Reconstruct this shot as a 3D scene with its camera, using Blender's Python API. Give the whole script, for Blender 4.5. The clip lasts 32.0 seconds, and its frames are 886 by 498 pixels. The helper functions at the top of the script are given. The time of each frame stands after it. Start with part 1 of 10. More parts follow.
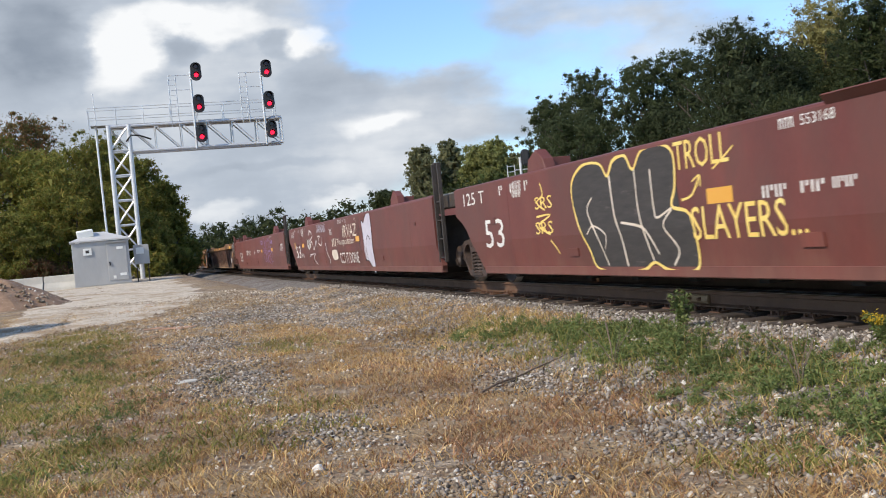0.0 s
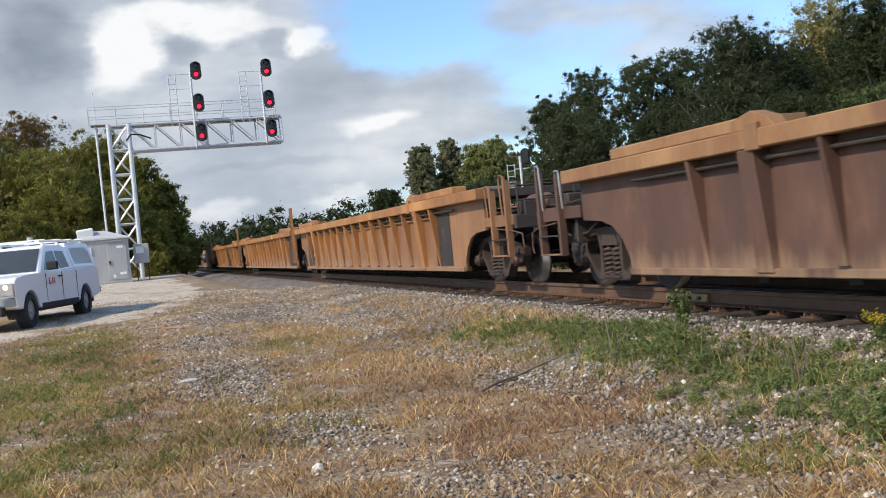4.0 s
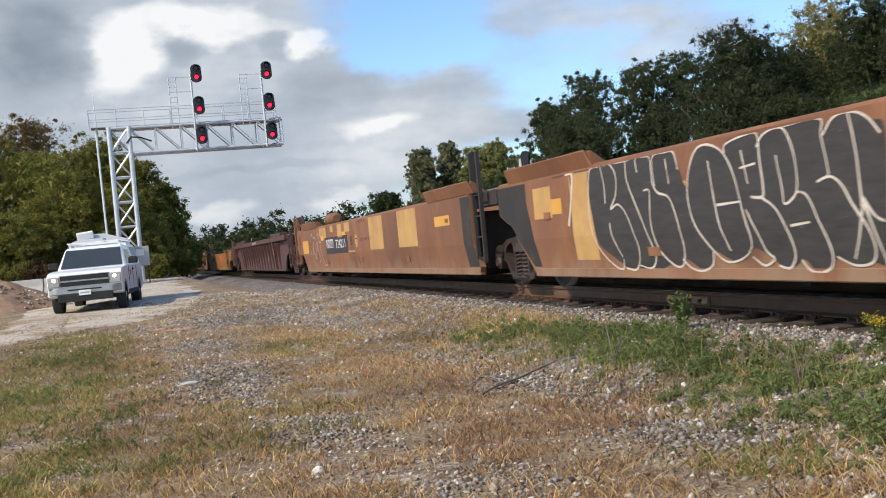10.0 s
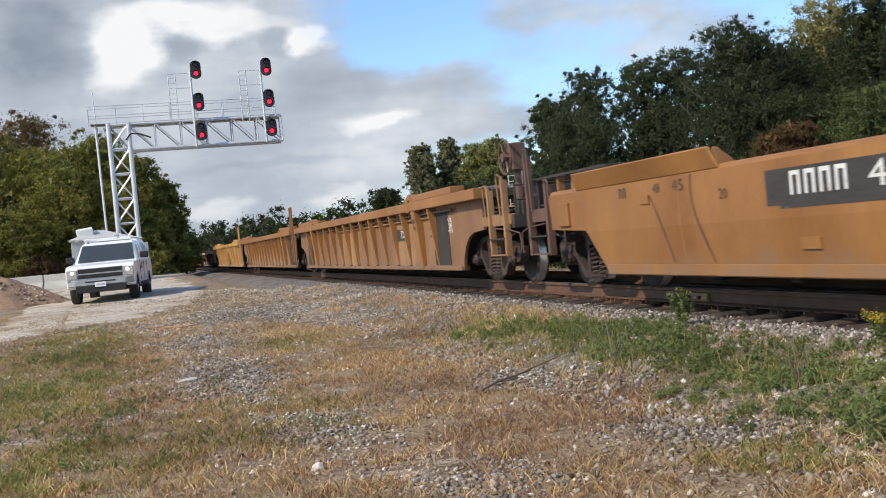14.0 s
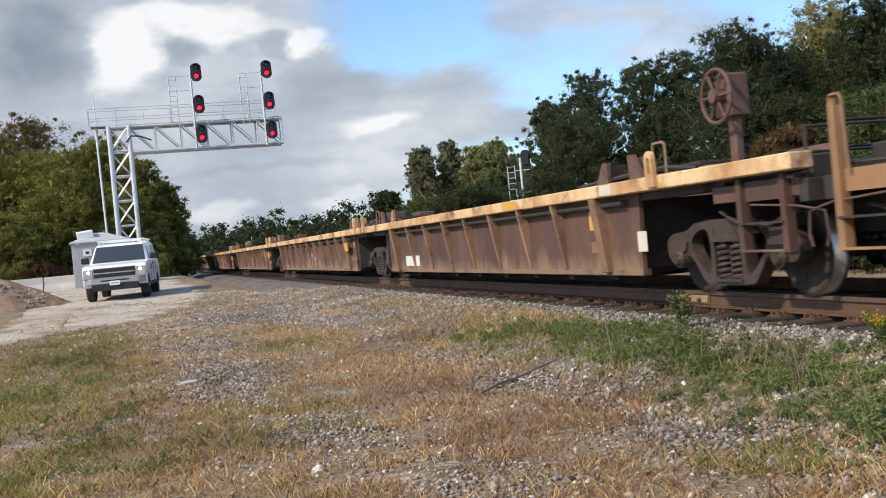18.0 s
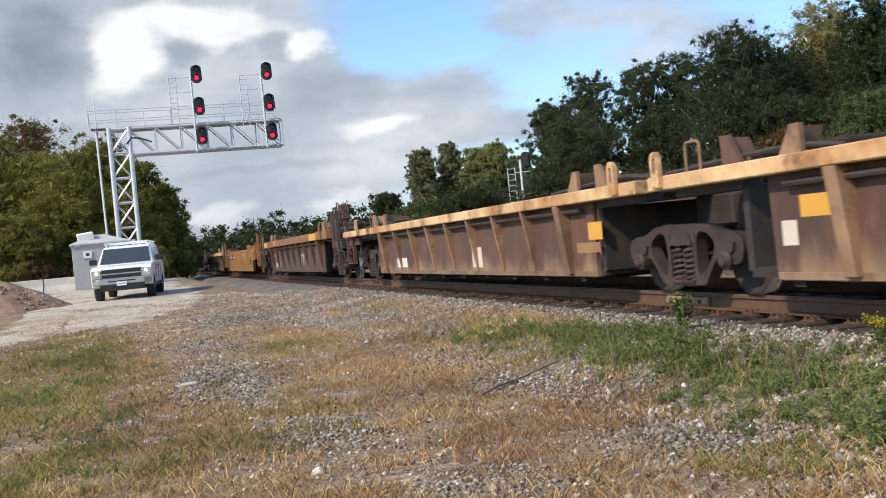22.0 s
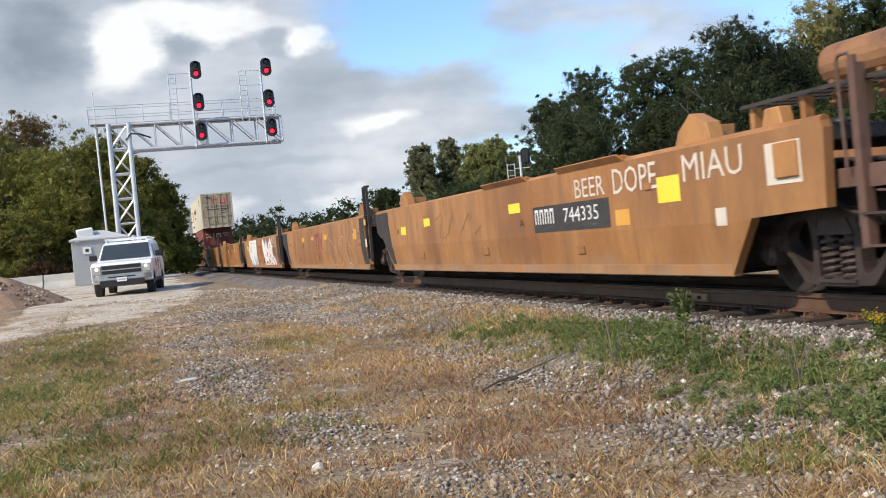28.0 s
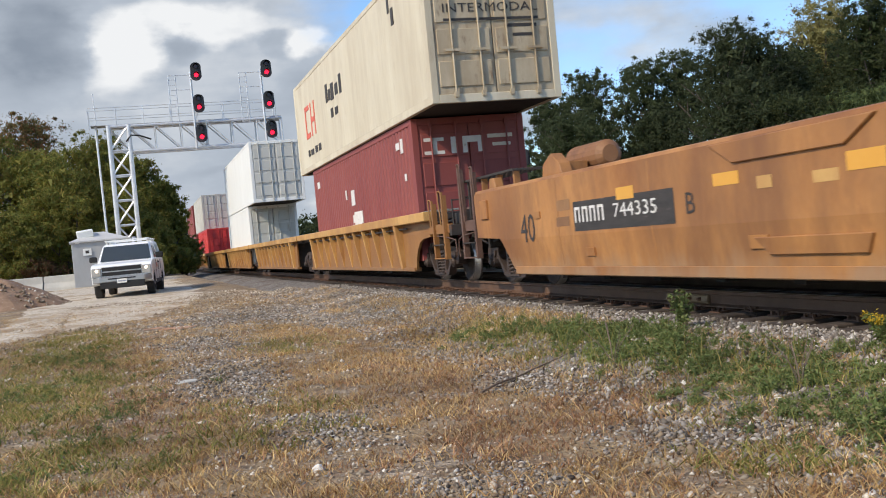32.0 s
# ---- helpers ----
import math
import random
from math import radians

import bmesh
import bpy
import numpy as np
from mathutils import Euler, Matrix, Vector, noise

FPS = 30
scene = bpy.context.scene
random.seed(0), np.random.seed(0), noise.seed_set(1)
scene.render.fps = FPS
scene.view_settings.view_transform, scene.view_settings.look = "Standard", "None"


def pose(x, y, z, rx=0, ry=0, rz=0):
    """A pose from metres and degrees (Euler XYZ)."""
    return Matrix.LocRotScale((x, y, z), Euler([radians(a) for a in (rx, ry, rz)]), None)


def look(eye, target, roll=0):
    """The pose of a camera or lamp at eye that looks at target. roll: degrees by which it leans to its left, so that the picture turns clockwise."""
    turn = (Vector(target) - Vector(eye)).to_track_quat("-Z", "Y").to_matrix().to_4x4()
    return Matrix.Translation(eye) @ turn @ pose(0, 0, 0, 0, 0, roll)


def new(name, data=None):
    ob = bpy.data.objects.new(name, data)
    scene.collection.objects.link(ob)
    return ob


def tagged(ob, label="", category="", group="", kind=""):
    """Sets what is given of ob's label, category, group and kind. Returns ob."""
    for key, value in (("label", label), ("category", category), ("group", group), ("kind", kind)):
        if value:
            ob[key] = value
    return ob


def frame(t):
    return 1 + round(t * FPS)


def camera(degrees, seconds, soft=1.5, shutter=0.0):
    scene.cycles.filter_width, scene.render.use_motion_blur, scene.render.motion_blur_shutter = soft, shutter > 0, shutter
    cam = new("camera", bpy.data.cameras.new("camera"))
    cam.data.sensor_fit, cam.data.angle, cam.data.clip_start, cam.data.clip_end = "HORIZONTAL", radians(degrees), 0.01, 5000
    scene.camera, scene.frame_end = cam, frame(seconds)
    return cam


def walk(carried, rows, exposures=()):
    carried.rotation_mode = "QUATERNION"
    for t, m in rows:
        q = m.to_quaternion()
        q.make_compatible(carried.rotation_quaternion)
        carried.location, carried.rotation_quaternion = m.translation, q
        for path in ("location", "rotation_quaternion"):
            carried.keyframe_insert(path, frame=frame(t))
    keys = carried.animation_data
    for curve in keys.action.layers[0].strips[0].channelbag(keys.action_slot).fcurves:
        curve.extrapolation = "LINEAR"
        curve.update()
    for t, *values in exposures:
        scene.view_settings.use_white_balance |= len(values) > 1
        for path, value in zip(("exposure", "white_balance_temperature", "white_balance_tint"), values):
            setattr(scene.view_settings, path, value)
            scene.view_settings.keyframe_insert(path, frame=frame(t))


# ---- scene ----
# ---- light settings ----
EXP0 = 0.0
EXPOSURE = ((0, -0.02), (1, -0.08), (2, -0.09), (3, -0.06), (6, 0.03), (7, 0.06), (8, 0.03), (9, -0.05), (11, -0.06), (12, 0.0), (14, -0.06), (17, -0.09), (19, 0.0), (22, 0.02), (25, 0.04),
            (28, 0.03), (29, 0.0), (30, -0.11), (32, -0.12))
SUN_POWER = 4.3
SKY_GAIN = (1.55, 1.85, 2.2)
CLOUD_DARK, CLOUD_MID, CLOUD_LIGHT = (0.295, 0.345, 0.42), (0.505, 0.565, 0.65), (0.96, 0.975, 0.99)
# banks of cloud: azimuth, elevation, half widths, weight
COVER = ((-0.317, 0.168, 0.234, 0.179, 1.2), (-0.169, 0.107, 0.218, 0.098, 1.0), (0.023, 0.139, 0.075, 0.022, 0.36), (0.053, 0.108, 0.10, 0.02, 0.36),
         (0.234, 0.163, 0.085, 0.035, 0.45), (0.138, 0.205, 0.2, 0.02, 0.3), (-0.004, 0.195, 0.082, 0.035, -0.7))
BRIGHT = ((-0.282, 0.194, 0.03, 0.033, 0.6), (-0.246, 0.223, 0.036, 0.02, 0.5), (-0.185, 0.215, 0.056, 0.016, 0.5), (-0.115, 0.201, 0.022, 0.014, 0.6),
          (-0.045, 0.116, 0.033, 0.012, 0.4), (-0.212, 0.046, 0.033, 0.009, 0.3), (-0.095, 0.045, 0.033, 0.008, 0.3), (-0.355, 0.218, 0.05, 0.045, -0.55),
          (-0.089, 0.165, 0.049, 0.024, -0.2), (-0.231, 0.197, 0.022, 0.015, -0.25), (-0.139, 0.197, 0.016, 0.014, -0.2), (-0.155, 0.085, 0.082, 0.007, -0.12))
# ---- camera ----
TH = 0.2861                      # the track runs away to the left by this angle
ACROSS = Vector((math.cos(TH), math.sin(TH), 0))      # from the camera towards the track
ALONG = Vector((-math.sin(TH), math.cos(TH), 0))      # along the track, away from the camera
NEAR = 6.79                      # camera to track centre
EYE_Z = 1.35
RAIL = 0.49                      # top of rail
SPEED = 17.52                    # of the train, metres a second

cam = camera(46.18, 32.0, soft=1.0, shutter=0.08)
SWAY = ((0, 0), (3, 0), (3.5, -1), (6, -2), (6.5, -1.6), (7, -0.4), (8, 0), (8.5, 1.6), (9, 3.2), (9.5, 4.2), (10, 3.2),
        (10.5, 1.6), (11, 0.2), (11.5, -1.4), (12, -2), (13, -2), (14, -3), (14.5, -3), (16.5, 0), (17, 0), (17.5, 1),
        (18, 1.3), (18.5, 3), (19, 4.3), (19.5, 4.6), (20, 5.8), (20.5, 5), (21, 5), (21.5, 5.4), (22, 4.6), (22.5, 3.8),
        (23, 1.4), (23.5, 0), (24, -1.8), (24.5, -3), (25, -3), (27.5, -3), (28, -2.7), (28.5, -1.8), (30, -1.8),
        (31, -1.6), (31.5, 0), (32, 0))
walk(cam, [(t, pose(0, 0, EYE_Z, 90 - 0.624 + math.degrees(dy / 1839), 0, 0) @ pose(0, 0, 0, 0, 0, -5.393)) for t, dy in SWAY],
     exposures=[(t, EXP0 + e) for t, e in EXPOSURE])


def spot(lat, along, z=0.0):
    """A place lat metres across from the track's centre (minus: towards the camera), along metres down the track."""
    p = ACROSS * (NEAR + lat) + ALONG * along
    return Vector((p.x, p.y, z))


def smooth(a, b, x):
    x = min(1.0, max(0.0, (x - a) / (b - a)))
    return x * x * (3 - 2 * x)


def land(x, y):
    """Height of the bare ground."""
    d = math.hypot(x, y)
    lat = x * ACROSS.x + y * ACROSS.y - NEAR
    z = 0.40 * smooth(8, 45, d) + 0.14 * smooth(45, 65, d)
    under = RAIL - 0.30
    near = smooth(-4.2, -2.6, lat) * (1 - smooth(6.0, 9.0, lat))
    z = z * (1 - near) + min(z, under - 0.06) * near
    z += 0.035 * noise.noise(Vector((x * 0.5, y * 0.5, 0))) + 0.012 * noise.noise(Vector((x * 2.3, y * 2.3, 4)))
    if lat > 12:
        z += 0.9 * smooth(12, 40, lat)
    return z


# ---- sky and sun ----
SUN_FROM = Vector((-0.64, -0.50, 0.66)).normalized()
world = bpy.data.worlds.new("world")
scene.world = world
world.use_nodes = True


def sky_nodes():
    nt = world.node_tree
    N, L = nt.nodes, nt.links
    N.clear()

    def math_node(op, a, b=None, clamp=False):
        n = N.new("ShaderNodeMath")
        n.operation, n.use_clamp = op, clamp
        for i, v in enumerate((a, b)):
            if v is None:
                continue
            if isinstance(v, (int, float)):
                n.inputs[i].default_value = v
            else:
                L.new(v, n.inputs[i])
        return n.outputs[0]

    out = N.new("ShaderNodeOutputWorld")
    bg = N.new("ShaderNodeBackground")
    bg.inputs[1].default_value = 0.1
    L.new(bg.outputs[0], out.inputs[0])
    sky = N.new("ShaderNodeTexSky")
    sky.sky_type, sky.sun_disc = "NISHITA", False
    sky.sun_elevation = math.asin(SUN_FROM.z)
    sky.sun_rotation = math.atan2(SUN_FROM.x, SUN_FROM.y)
    sky.air_density, sky.dust_density, sky.ozone_density = 1.0, 0.6, 1.5
    tc = N.new("ShaderNodeTexCoord")
    sep = N.new("ShaderNodeSeparateXYZ")
    L.new(tc.outputs["Generated"], sep.inputs[0])
    az = math_node("ARCTAN2", sep.outputs[0], sep.outputs[1])
    el = math_node("ARCSINE", sep.outputs[2])
    flat = N.new("ShaderNodeCombineXYZ")
    L.new(az, flat.inputs[0]), L.new(el, flat.inputs[1])

    def fbm(scale, stretch, detail, rough, seed):
        mp = N.new("ShaderNodeMapping")
        mp.inputs["Scale"].default_value = (scale, scale * stretch, 1)
        mp.inputs["Location"].default_value = (seed, seed * 0.7, 0)
        mp.inputs["Rotation"].default_value = (0, 0, 0.08)
        L.new(flat.outputs[0], mp.inputs[0])
        nz = N.new("ShaderNodeTexNoise")
        nz.inputs["Scale"].default_value, nz.inputs["Detail"].default_value, nz.inputs["Roughness"].default_value = 1, detail, rough
        L.new(mp.outputs[0], nz.inputs[0])
        return nz.outputs[0]

    warp = N.new("ShaderNodeMapping")
    warp.inputs["Scale"].default_value = (14, 22, 1)
    L.new(flat.outputs[0], warp.inputs[0])
    wn = N.new("ShaderNodeTexNoise")
    wn.inputs["Detail"].default_value, wn.inputs["Scale"].default_value = 9, 1
    L.new(warp.outputs[0], wn.inputs[0])
    wv = N.new("ShaderNodeVectorMath")
    wv.operation = "MULTIPLY_ADD"
    L.new(wn.outputs["Color"], wv.inputs[0])
    wv.inputs[1].default_value = (0.085, 0.05, 0)
    L.new(flat.outputs[0], wv.inputs[2])
    off = N.new("ShaderNodeVectorMath")
    off.operation = "SUBTRACT"
    L.new(wv.outputs[0], off.inputs[0])
    off.inputs[1].default_value = (0.0425, 0.025, 0)

    def cloud(a, e, ra, re, weight):
        """A soft bank of cloud about azimuth a and elevation e (radians)."""
        s = N.new("ShaderNodeVectorMath")
        s.operation = "SUBTRACT"
        L.new(off.outputs[0], s.inputs[0])
        s.inputs[1].default_value = (a, e, 0)
        m = N.new("ShaderNodeVectorMath")
        m.operation = "MULTIPLY"
        L.new(s.outputs[0], m.inputs[0])
        m.inputs[1].default_value = (1 / ra, 1 / re, 0)
        ln = N.new("ShaderNodeVectorMath")
        ln.operation = "LENGTH"
        L.new(m.outputs[0], ln.inputs[0])
        mr = N.new("ShaderNodeMapRange")
        mr.interpolation_type = "SMOOTHSTEP"
        L.new(ln.outputs["Value"], mr.inputs[0])
        mr.inputs[1].default_value, mr.inputs[2].default_value = 0.35, 1.25
        mr.inputs[3].default_value, mr.inputs[4].default_value = weight, 0
        return mr.outputs[0]

    cover = math_node("ADD", math_node("MULTIPLY", math_node("SUBTRACT", fbm(5.0, 2.0, 10, 0.58, 3.1), 0.5), 1.3), 0.17)
    for bank in COVER:
        cover = math_node("ADD", cover, cloud(*bank))
    soft = N.new("ShaderNodeMapRange")
    soft.interpolation_type = "SMOOTHSTEP"
    L.new(cover, soft.inputs[0])
    soft.inputs[1].default_value, soft.inputs[2].default_value = 0.05, 0.80
    cover = soft.outputs[0]
    # billows, finer folds, and long level bands
    billow = math_node("MULTIPLY", math_node("SUBTRACT", fbm(8.0, 1.5, 10, 0.55, 7.7), 0.5), 0.9)
    bands = math_node("MULTIPLY", math_node("SUBTRACT", fbm(5.0, 5.0, 9, 0.5, 1.9), 0.5), 0.7)
    lit = math_node("ADD", math_node("ADD", billow, bands), 0.53)
    for bank in BRIGHT:
        lit = math_node("ADD", lit, cloud(*bank))
    lit = math_node("MULTIPLY", lit, 1.0, True)
    ramp = N.new("ShaderNodeValToRGB")
    ramp.color_ramp.elements[0].color = (*CLOUD_DARK, 1)
    ramp.color_ramp.elements[1].color = (*CLOUD_LIGHT, 1)
    mid = ramp.color_ramp.elements.new(0.5)
    mid.color = (*CLOUD_MID, 1)
    L.new(lit, ramp.inputs[0])
    scale = N.new("ShaderNodeVectorMath")
    scale.operation = "SCALE"
    scale.inputs[3].default_value = 10.0
    L.new(ramp.outputs[0], scale.inputs[0])
    tint = N.new("ShaderNodeVectorMath")
    tint.operation = "MULTIPLY"
    L.new(sky.outputs[0], tint.inputs[0])
    tint.inputs[1].default_value = SKY_GAIN
    mix = N.new("ShaderNodeMix")
    mix.data_type = "RGBA"
    L.new(cover, mix.inputs[0])
    L.new(tint.outputs[0], mix.inputs[6])
    L.new(scale.outputs[0], mix.inputs[7])
    L.new(mix.outputs[2], bg.inputs[0])


sky_nodes()
sun = new("sun", bpy.data.lights.new("sun", "SUN"))
sun.data.energy, sun.data.angle, sun.data.color = SUN_POWER, radians(0.6), (1.0, 0.87, 0.69)
sun.matrix_world = look(SUN_FROM * 100, (0, 0, 0))


# ---- materials ----
def mat(name, a, b, scale=3.0, rough=0.7, metal=0.0, bump=0.15, fine=30.0, stretch=(1, 1, 1), spots=None, spot_at=0.62, spot_scale=4.0,
        vary=0.0, coat=0.0, spot_soft=0.06, streak=None, mud=None):
    """Two tones mixed by coarse and fine noise, spots of a third (rust, dirt, lichen), fine relief."""
    m = bpy.data.materials.new(name)
    m.use_nodes = True
    N, L = m.node_tree.nodes, m.node_tree.links
    bs = N["Principled BSDF"]
    tc = N.new("ShaderNodeTexCoord")
    mp = N.new("ShaderNodeMapping")
    mp.inputs["Scale"].default_value = stretch
    info = N.new("ShaderNodeObjectInfo")
    L.new(tc.outputs["Object"], mp.inputs[0])
    shift = N.new("ShaderNodeVectorMath")
    shift.operation = "MULTIPLY_ADD"
    cb = N.new("ShaderNodeCombineXYZ")
    for i in range(3):
        L.new(info.outputs["Random"], cb.inputs[i])
    L.new(cb.outputs[0], shift.inputs[0])
    shift.inputs[1].default_value = (17, 23, 31)
    L.new(mp.outputs[0], shift.inputs[2])

    def nz(s, d, r=0.6):
        n = N.new("ShaderNodeTexNoise")
        n.inputs["Scale"].default_value, n.inputs["Detail"].default_value, n.inputs["Roughness"].default_value = s, d, r
        L.new(shift.outputs[0], n.inputs[0])
        return n.outputs[0]

    big, small = nz(scale, 6), nz(fine, 4)
    add = N.new("ShaderNodeMath")
    add.operation = "MULTIPLY_ADD"
    L.new(small, add.inputs[0])
    add.inputs[1].default_value = 0.22
    L.new(big, add.inputs[2])
    rg = N.new("ShaderNodeMapRange")
    rg.inputs[1].default_value, rg.inputs[2].default_value = 0.40, 0.82
    L.new(add.outputs[0], rg.inputs[0])
    mix = N.new("ShaderNodeMix")
    mix.data_type = "RGBA"
    mix.inputs[6].default_value, mix.inputs[7].default_value = (*a, 1), (*b, 1)
    L.new(rg.outputs[0], mix.inputs[0])
    col = mix.outputs[2]
    if spots:
        s = nz(spot_scale, 8, 0.7)
        r2 = N.new("ShaderNodeMapRange")
        r2.inputs[1].default_value, r2.inputs[2].default_value = spot_at, spot_at + spot_soft
        L.new(s, r2.inputs[0])
        m2 = N.new("ShaderNodeMix")
        m2.data_type = "RGBA"
        L.new(r2.outputs[0], m2.inputs[0])
        L.new(col, m2.inputs[6])
        m2.inputs[7].default_value = (*spots, 1)
        col = m2.outputs[2]
    if streak:
        # rain streaks and road dirt that run down the sheet
        m3 = N.new("ShaderNodeMapping")
        m3.inputs["Scale"].default_value = (1.3, 1.3, 0.9)
        L.new(shift.outputs[0], m3.inputs[0])
        for sc, lo, hi, amount in ((0.35, 0.46, 0.66, 0.55), (1.0, 0.47, 0.66, 0.6), (2.4, 0.50, 0.66, 0.35)):
            n3 = N.new("ShaderNodeTexNoise")
            n3.inputs["Scale"].default_value, n3.inputs["Detail"].default_value, n3.inputs["Roughness"].default_value = sc, 8, 0.65
            L.new(m3.outputs[0], n3.inputs[0])
            r3 = N.new("ShaderNodeMapRange")
            r3.inputs[1].default_value, r3.inputs[2].default_value, r3.inputs[4].default_value = lo, hi, amount
            L.new(n3.outputs[0], r3.inputs[0])
            x3 = N.new("ShaderNodeMix")
            x3.data_type = "RGBA"
            L.new(r3.outputs[0], x3.inputs[0])
            L.new(col, x3.inputs[6])
            x3.inputs[7].default_value = (*streak, 1)
            col = x3.outputs[2]
    if mud:
        # dried mud thrown up from below, in ragged tongues: colour, height it reaches
        tongue = N.new("ShaderNodeMapping")
        tongue.inputs["Scale"].default_value = (1.3, 1.3, 0.5)
        L.new(shift.outputs[0], tongue.inputs[0])
        n4 = N.new("ShaderNodeTexNoise")
        n4.inputs["Scale"].default_value, n4.inputs["Detail"].default_value, n4.inputs["Roughness"].default_value = 1.6, 9, 0.68
        L.new(tongue.outputs[0], n4.inputs[0])
        sp = N.new("ShaderNodeSeparateXYZ")
        L.new(tc.outputs["Object"], sp.inputs[0])
        hz = N.new("ShaderNodeMath")
        hz.operation = "MULTIPLY_ADD"
        L.new(sp.outputs[2], hz.inputs[0])
        hz.inputs[1].default_value, hz.inputs[2].default_value = -0.55 / mud[1], 0.30
        sm = N.new("ShaderNodeMath")
        sm.operation = "ADD"
        L.new(n4.outputs[0], sm.inputs[0]), L.new(hz.outputs[0], sm.inputs[1])
        r4 = N.new("ShaderNodeMapRange")
        r4.inputs[1].default_value, r4.inputs[2].default_value, r4.inputs[4].default_value = 0.40, 0.66, 0.85
        L.new(sm.outputs[0], r4.inputs[0])
        x4 = N.new("ShaderNodeMix")
        x4.data_type = "RGBA"
        L.new(r4.outputs[0], x4.inputs[0])
        L.new(col, x4.inputs[6])
        x4.inputs[7].default_value = (*mud[0], 1)
        col = x4.outputs[2]
    if vary:
        hs = N.new("ShaderNodeHueSaturation")
        v = N.new("ShaderNodeMapRange")
        v.inputs[3].default_value, v.inputs[4].default_value = 1 - vary, 1 + vary
        L.new(info.outputs["Random"], v.inputs[0])
        L.new(v.outputs[0], hs.inputs["Value"])
        L.new(col, hs.inputs["Color"])
        col = hs.outputs[0]
    L.new(col, bs.inputs["Base Color"])
    bs.inputs["Roughness"].default_value, bs.inputs["Metallic"].default_value = rough, metal
    if coat:
        bs.inputs["Coat Weight"].default_value, bs.inputs["Coat Roughness"].default_value = coat, 0.1
    if bump:
        bp = N.new("ShaderNodeBump")
        bp.inputs["Strength"].default_value, bp.inputs["Distance"].default_value = bump, 0.02
        L.new(small, bp.inputs["Height"])
        L.new(bp.outputs[0], bs.inputs["Normal"])
    return m


def island_mat(name, tones, rough=0.8, transl=0.0):
    """A different tone for each loose piece of one mesh."""
    m = bpy.data.materials.new(name)
    m.use_nodes = True
    N, L = m.node_tree.nodes, m.node_tree.links
    bs = N["Principled BSDF"]
    geo = N.new("ShaderNodeNewGeometry")
    ramp = N.new("ShaderNodeValToRGB")
    els = ramp.color_ramp.elements
    while len(els) < len(tones):
        els.new(0.5)
    for i, c in enumerate(tones):
        els[i].position = i / (len(tones) - 1)
        els[i].color = (*c, 1)
    L.new(geo.outputs["Random Per Island"], ramp.inputs[0])
    tc = N.new("ShaderNodeTexCoord")
    nz = N.new("ShaderNodeTexNoise")
    nz.inputs["Scale"].default_value, nz.inputs["Detail"].default_value = 0.6, 3
    L.new(tc.outputs["Object"], nz.inputs[0])
    mr = N.new("ShaderNodeMapRange")
    mr.inputs[1].default_value, mr.inputs[2].default_value, mr.inputs[3].default_value, mr.inputs[4].default_value = 0.3, 0.7, 0.7, 1.3
    L.new(nz.outputs[0], mr.inputs[0])
    hs = N.new("ShaderNodeHueSaturation")
    L.new(ramp.outputs[0], hs.inputs["Color"])
    L.new(mr.outputs[0], hs.inputs["Value"])
    L.new(hs.outputs[0], bs.inputs["Base Color"])
    bs.inputs["Roughness"].default_value = rough
    bs.inputs["Specular IOR Level"].default_value = 0.25
    if transl:
        tr = N.new("ShaderNodeBsdfTranslucent")
        L.new(hs.outputs[0], tr.inputs[0])
        ms = N.new("ShaderNodeMixShader")
        ms.inputs[0].default_value = transl
        L.new(bs.outputs[0], ms.inputs[1]), L.new(tr.outputs[0], ms.inputs[2])
        L.new(ms.outputs[0], N["Material Output"].inputs[0])
    return m


def glow_mat(name, colour, strength):
    m = bpy.data.materials.new(name)
    m.use_nodes = True
    bs = m.node_tree.nodes["Principled BSDF"]
    bs.inputs["Base Color"].default_value = (*colour, 1)
    bs.inputs["Emission Color"].default_value = (*colour, 1)
    bs.inputs["Emission Strength"].default_value = strength
    return m


def glass_mat(name, tint, rough=0.05):
    m = bpy.data.materials.new(name)
    m.use_nodes = True
    bs = m.node_tree.nodes["Principled BSDF"]
    bs.inputs["Base Color"].default_value = (*tint, 1)
    bs.inputs["Roughness"].default_value = rough
    bs.inputs["Transmission Weight"].default_value = 0.12
    bs.inputs["Specular IOR Level"].default_value = 0.6
    bs.inputs["IOR"].default_value = 1.5
    return m


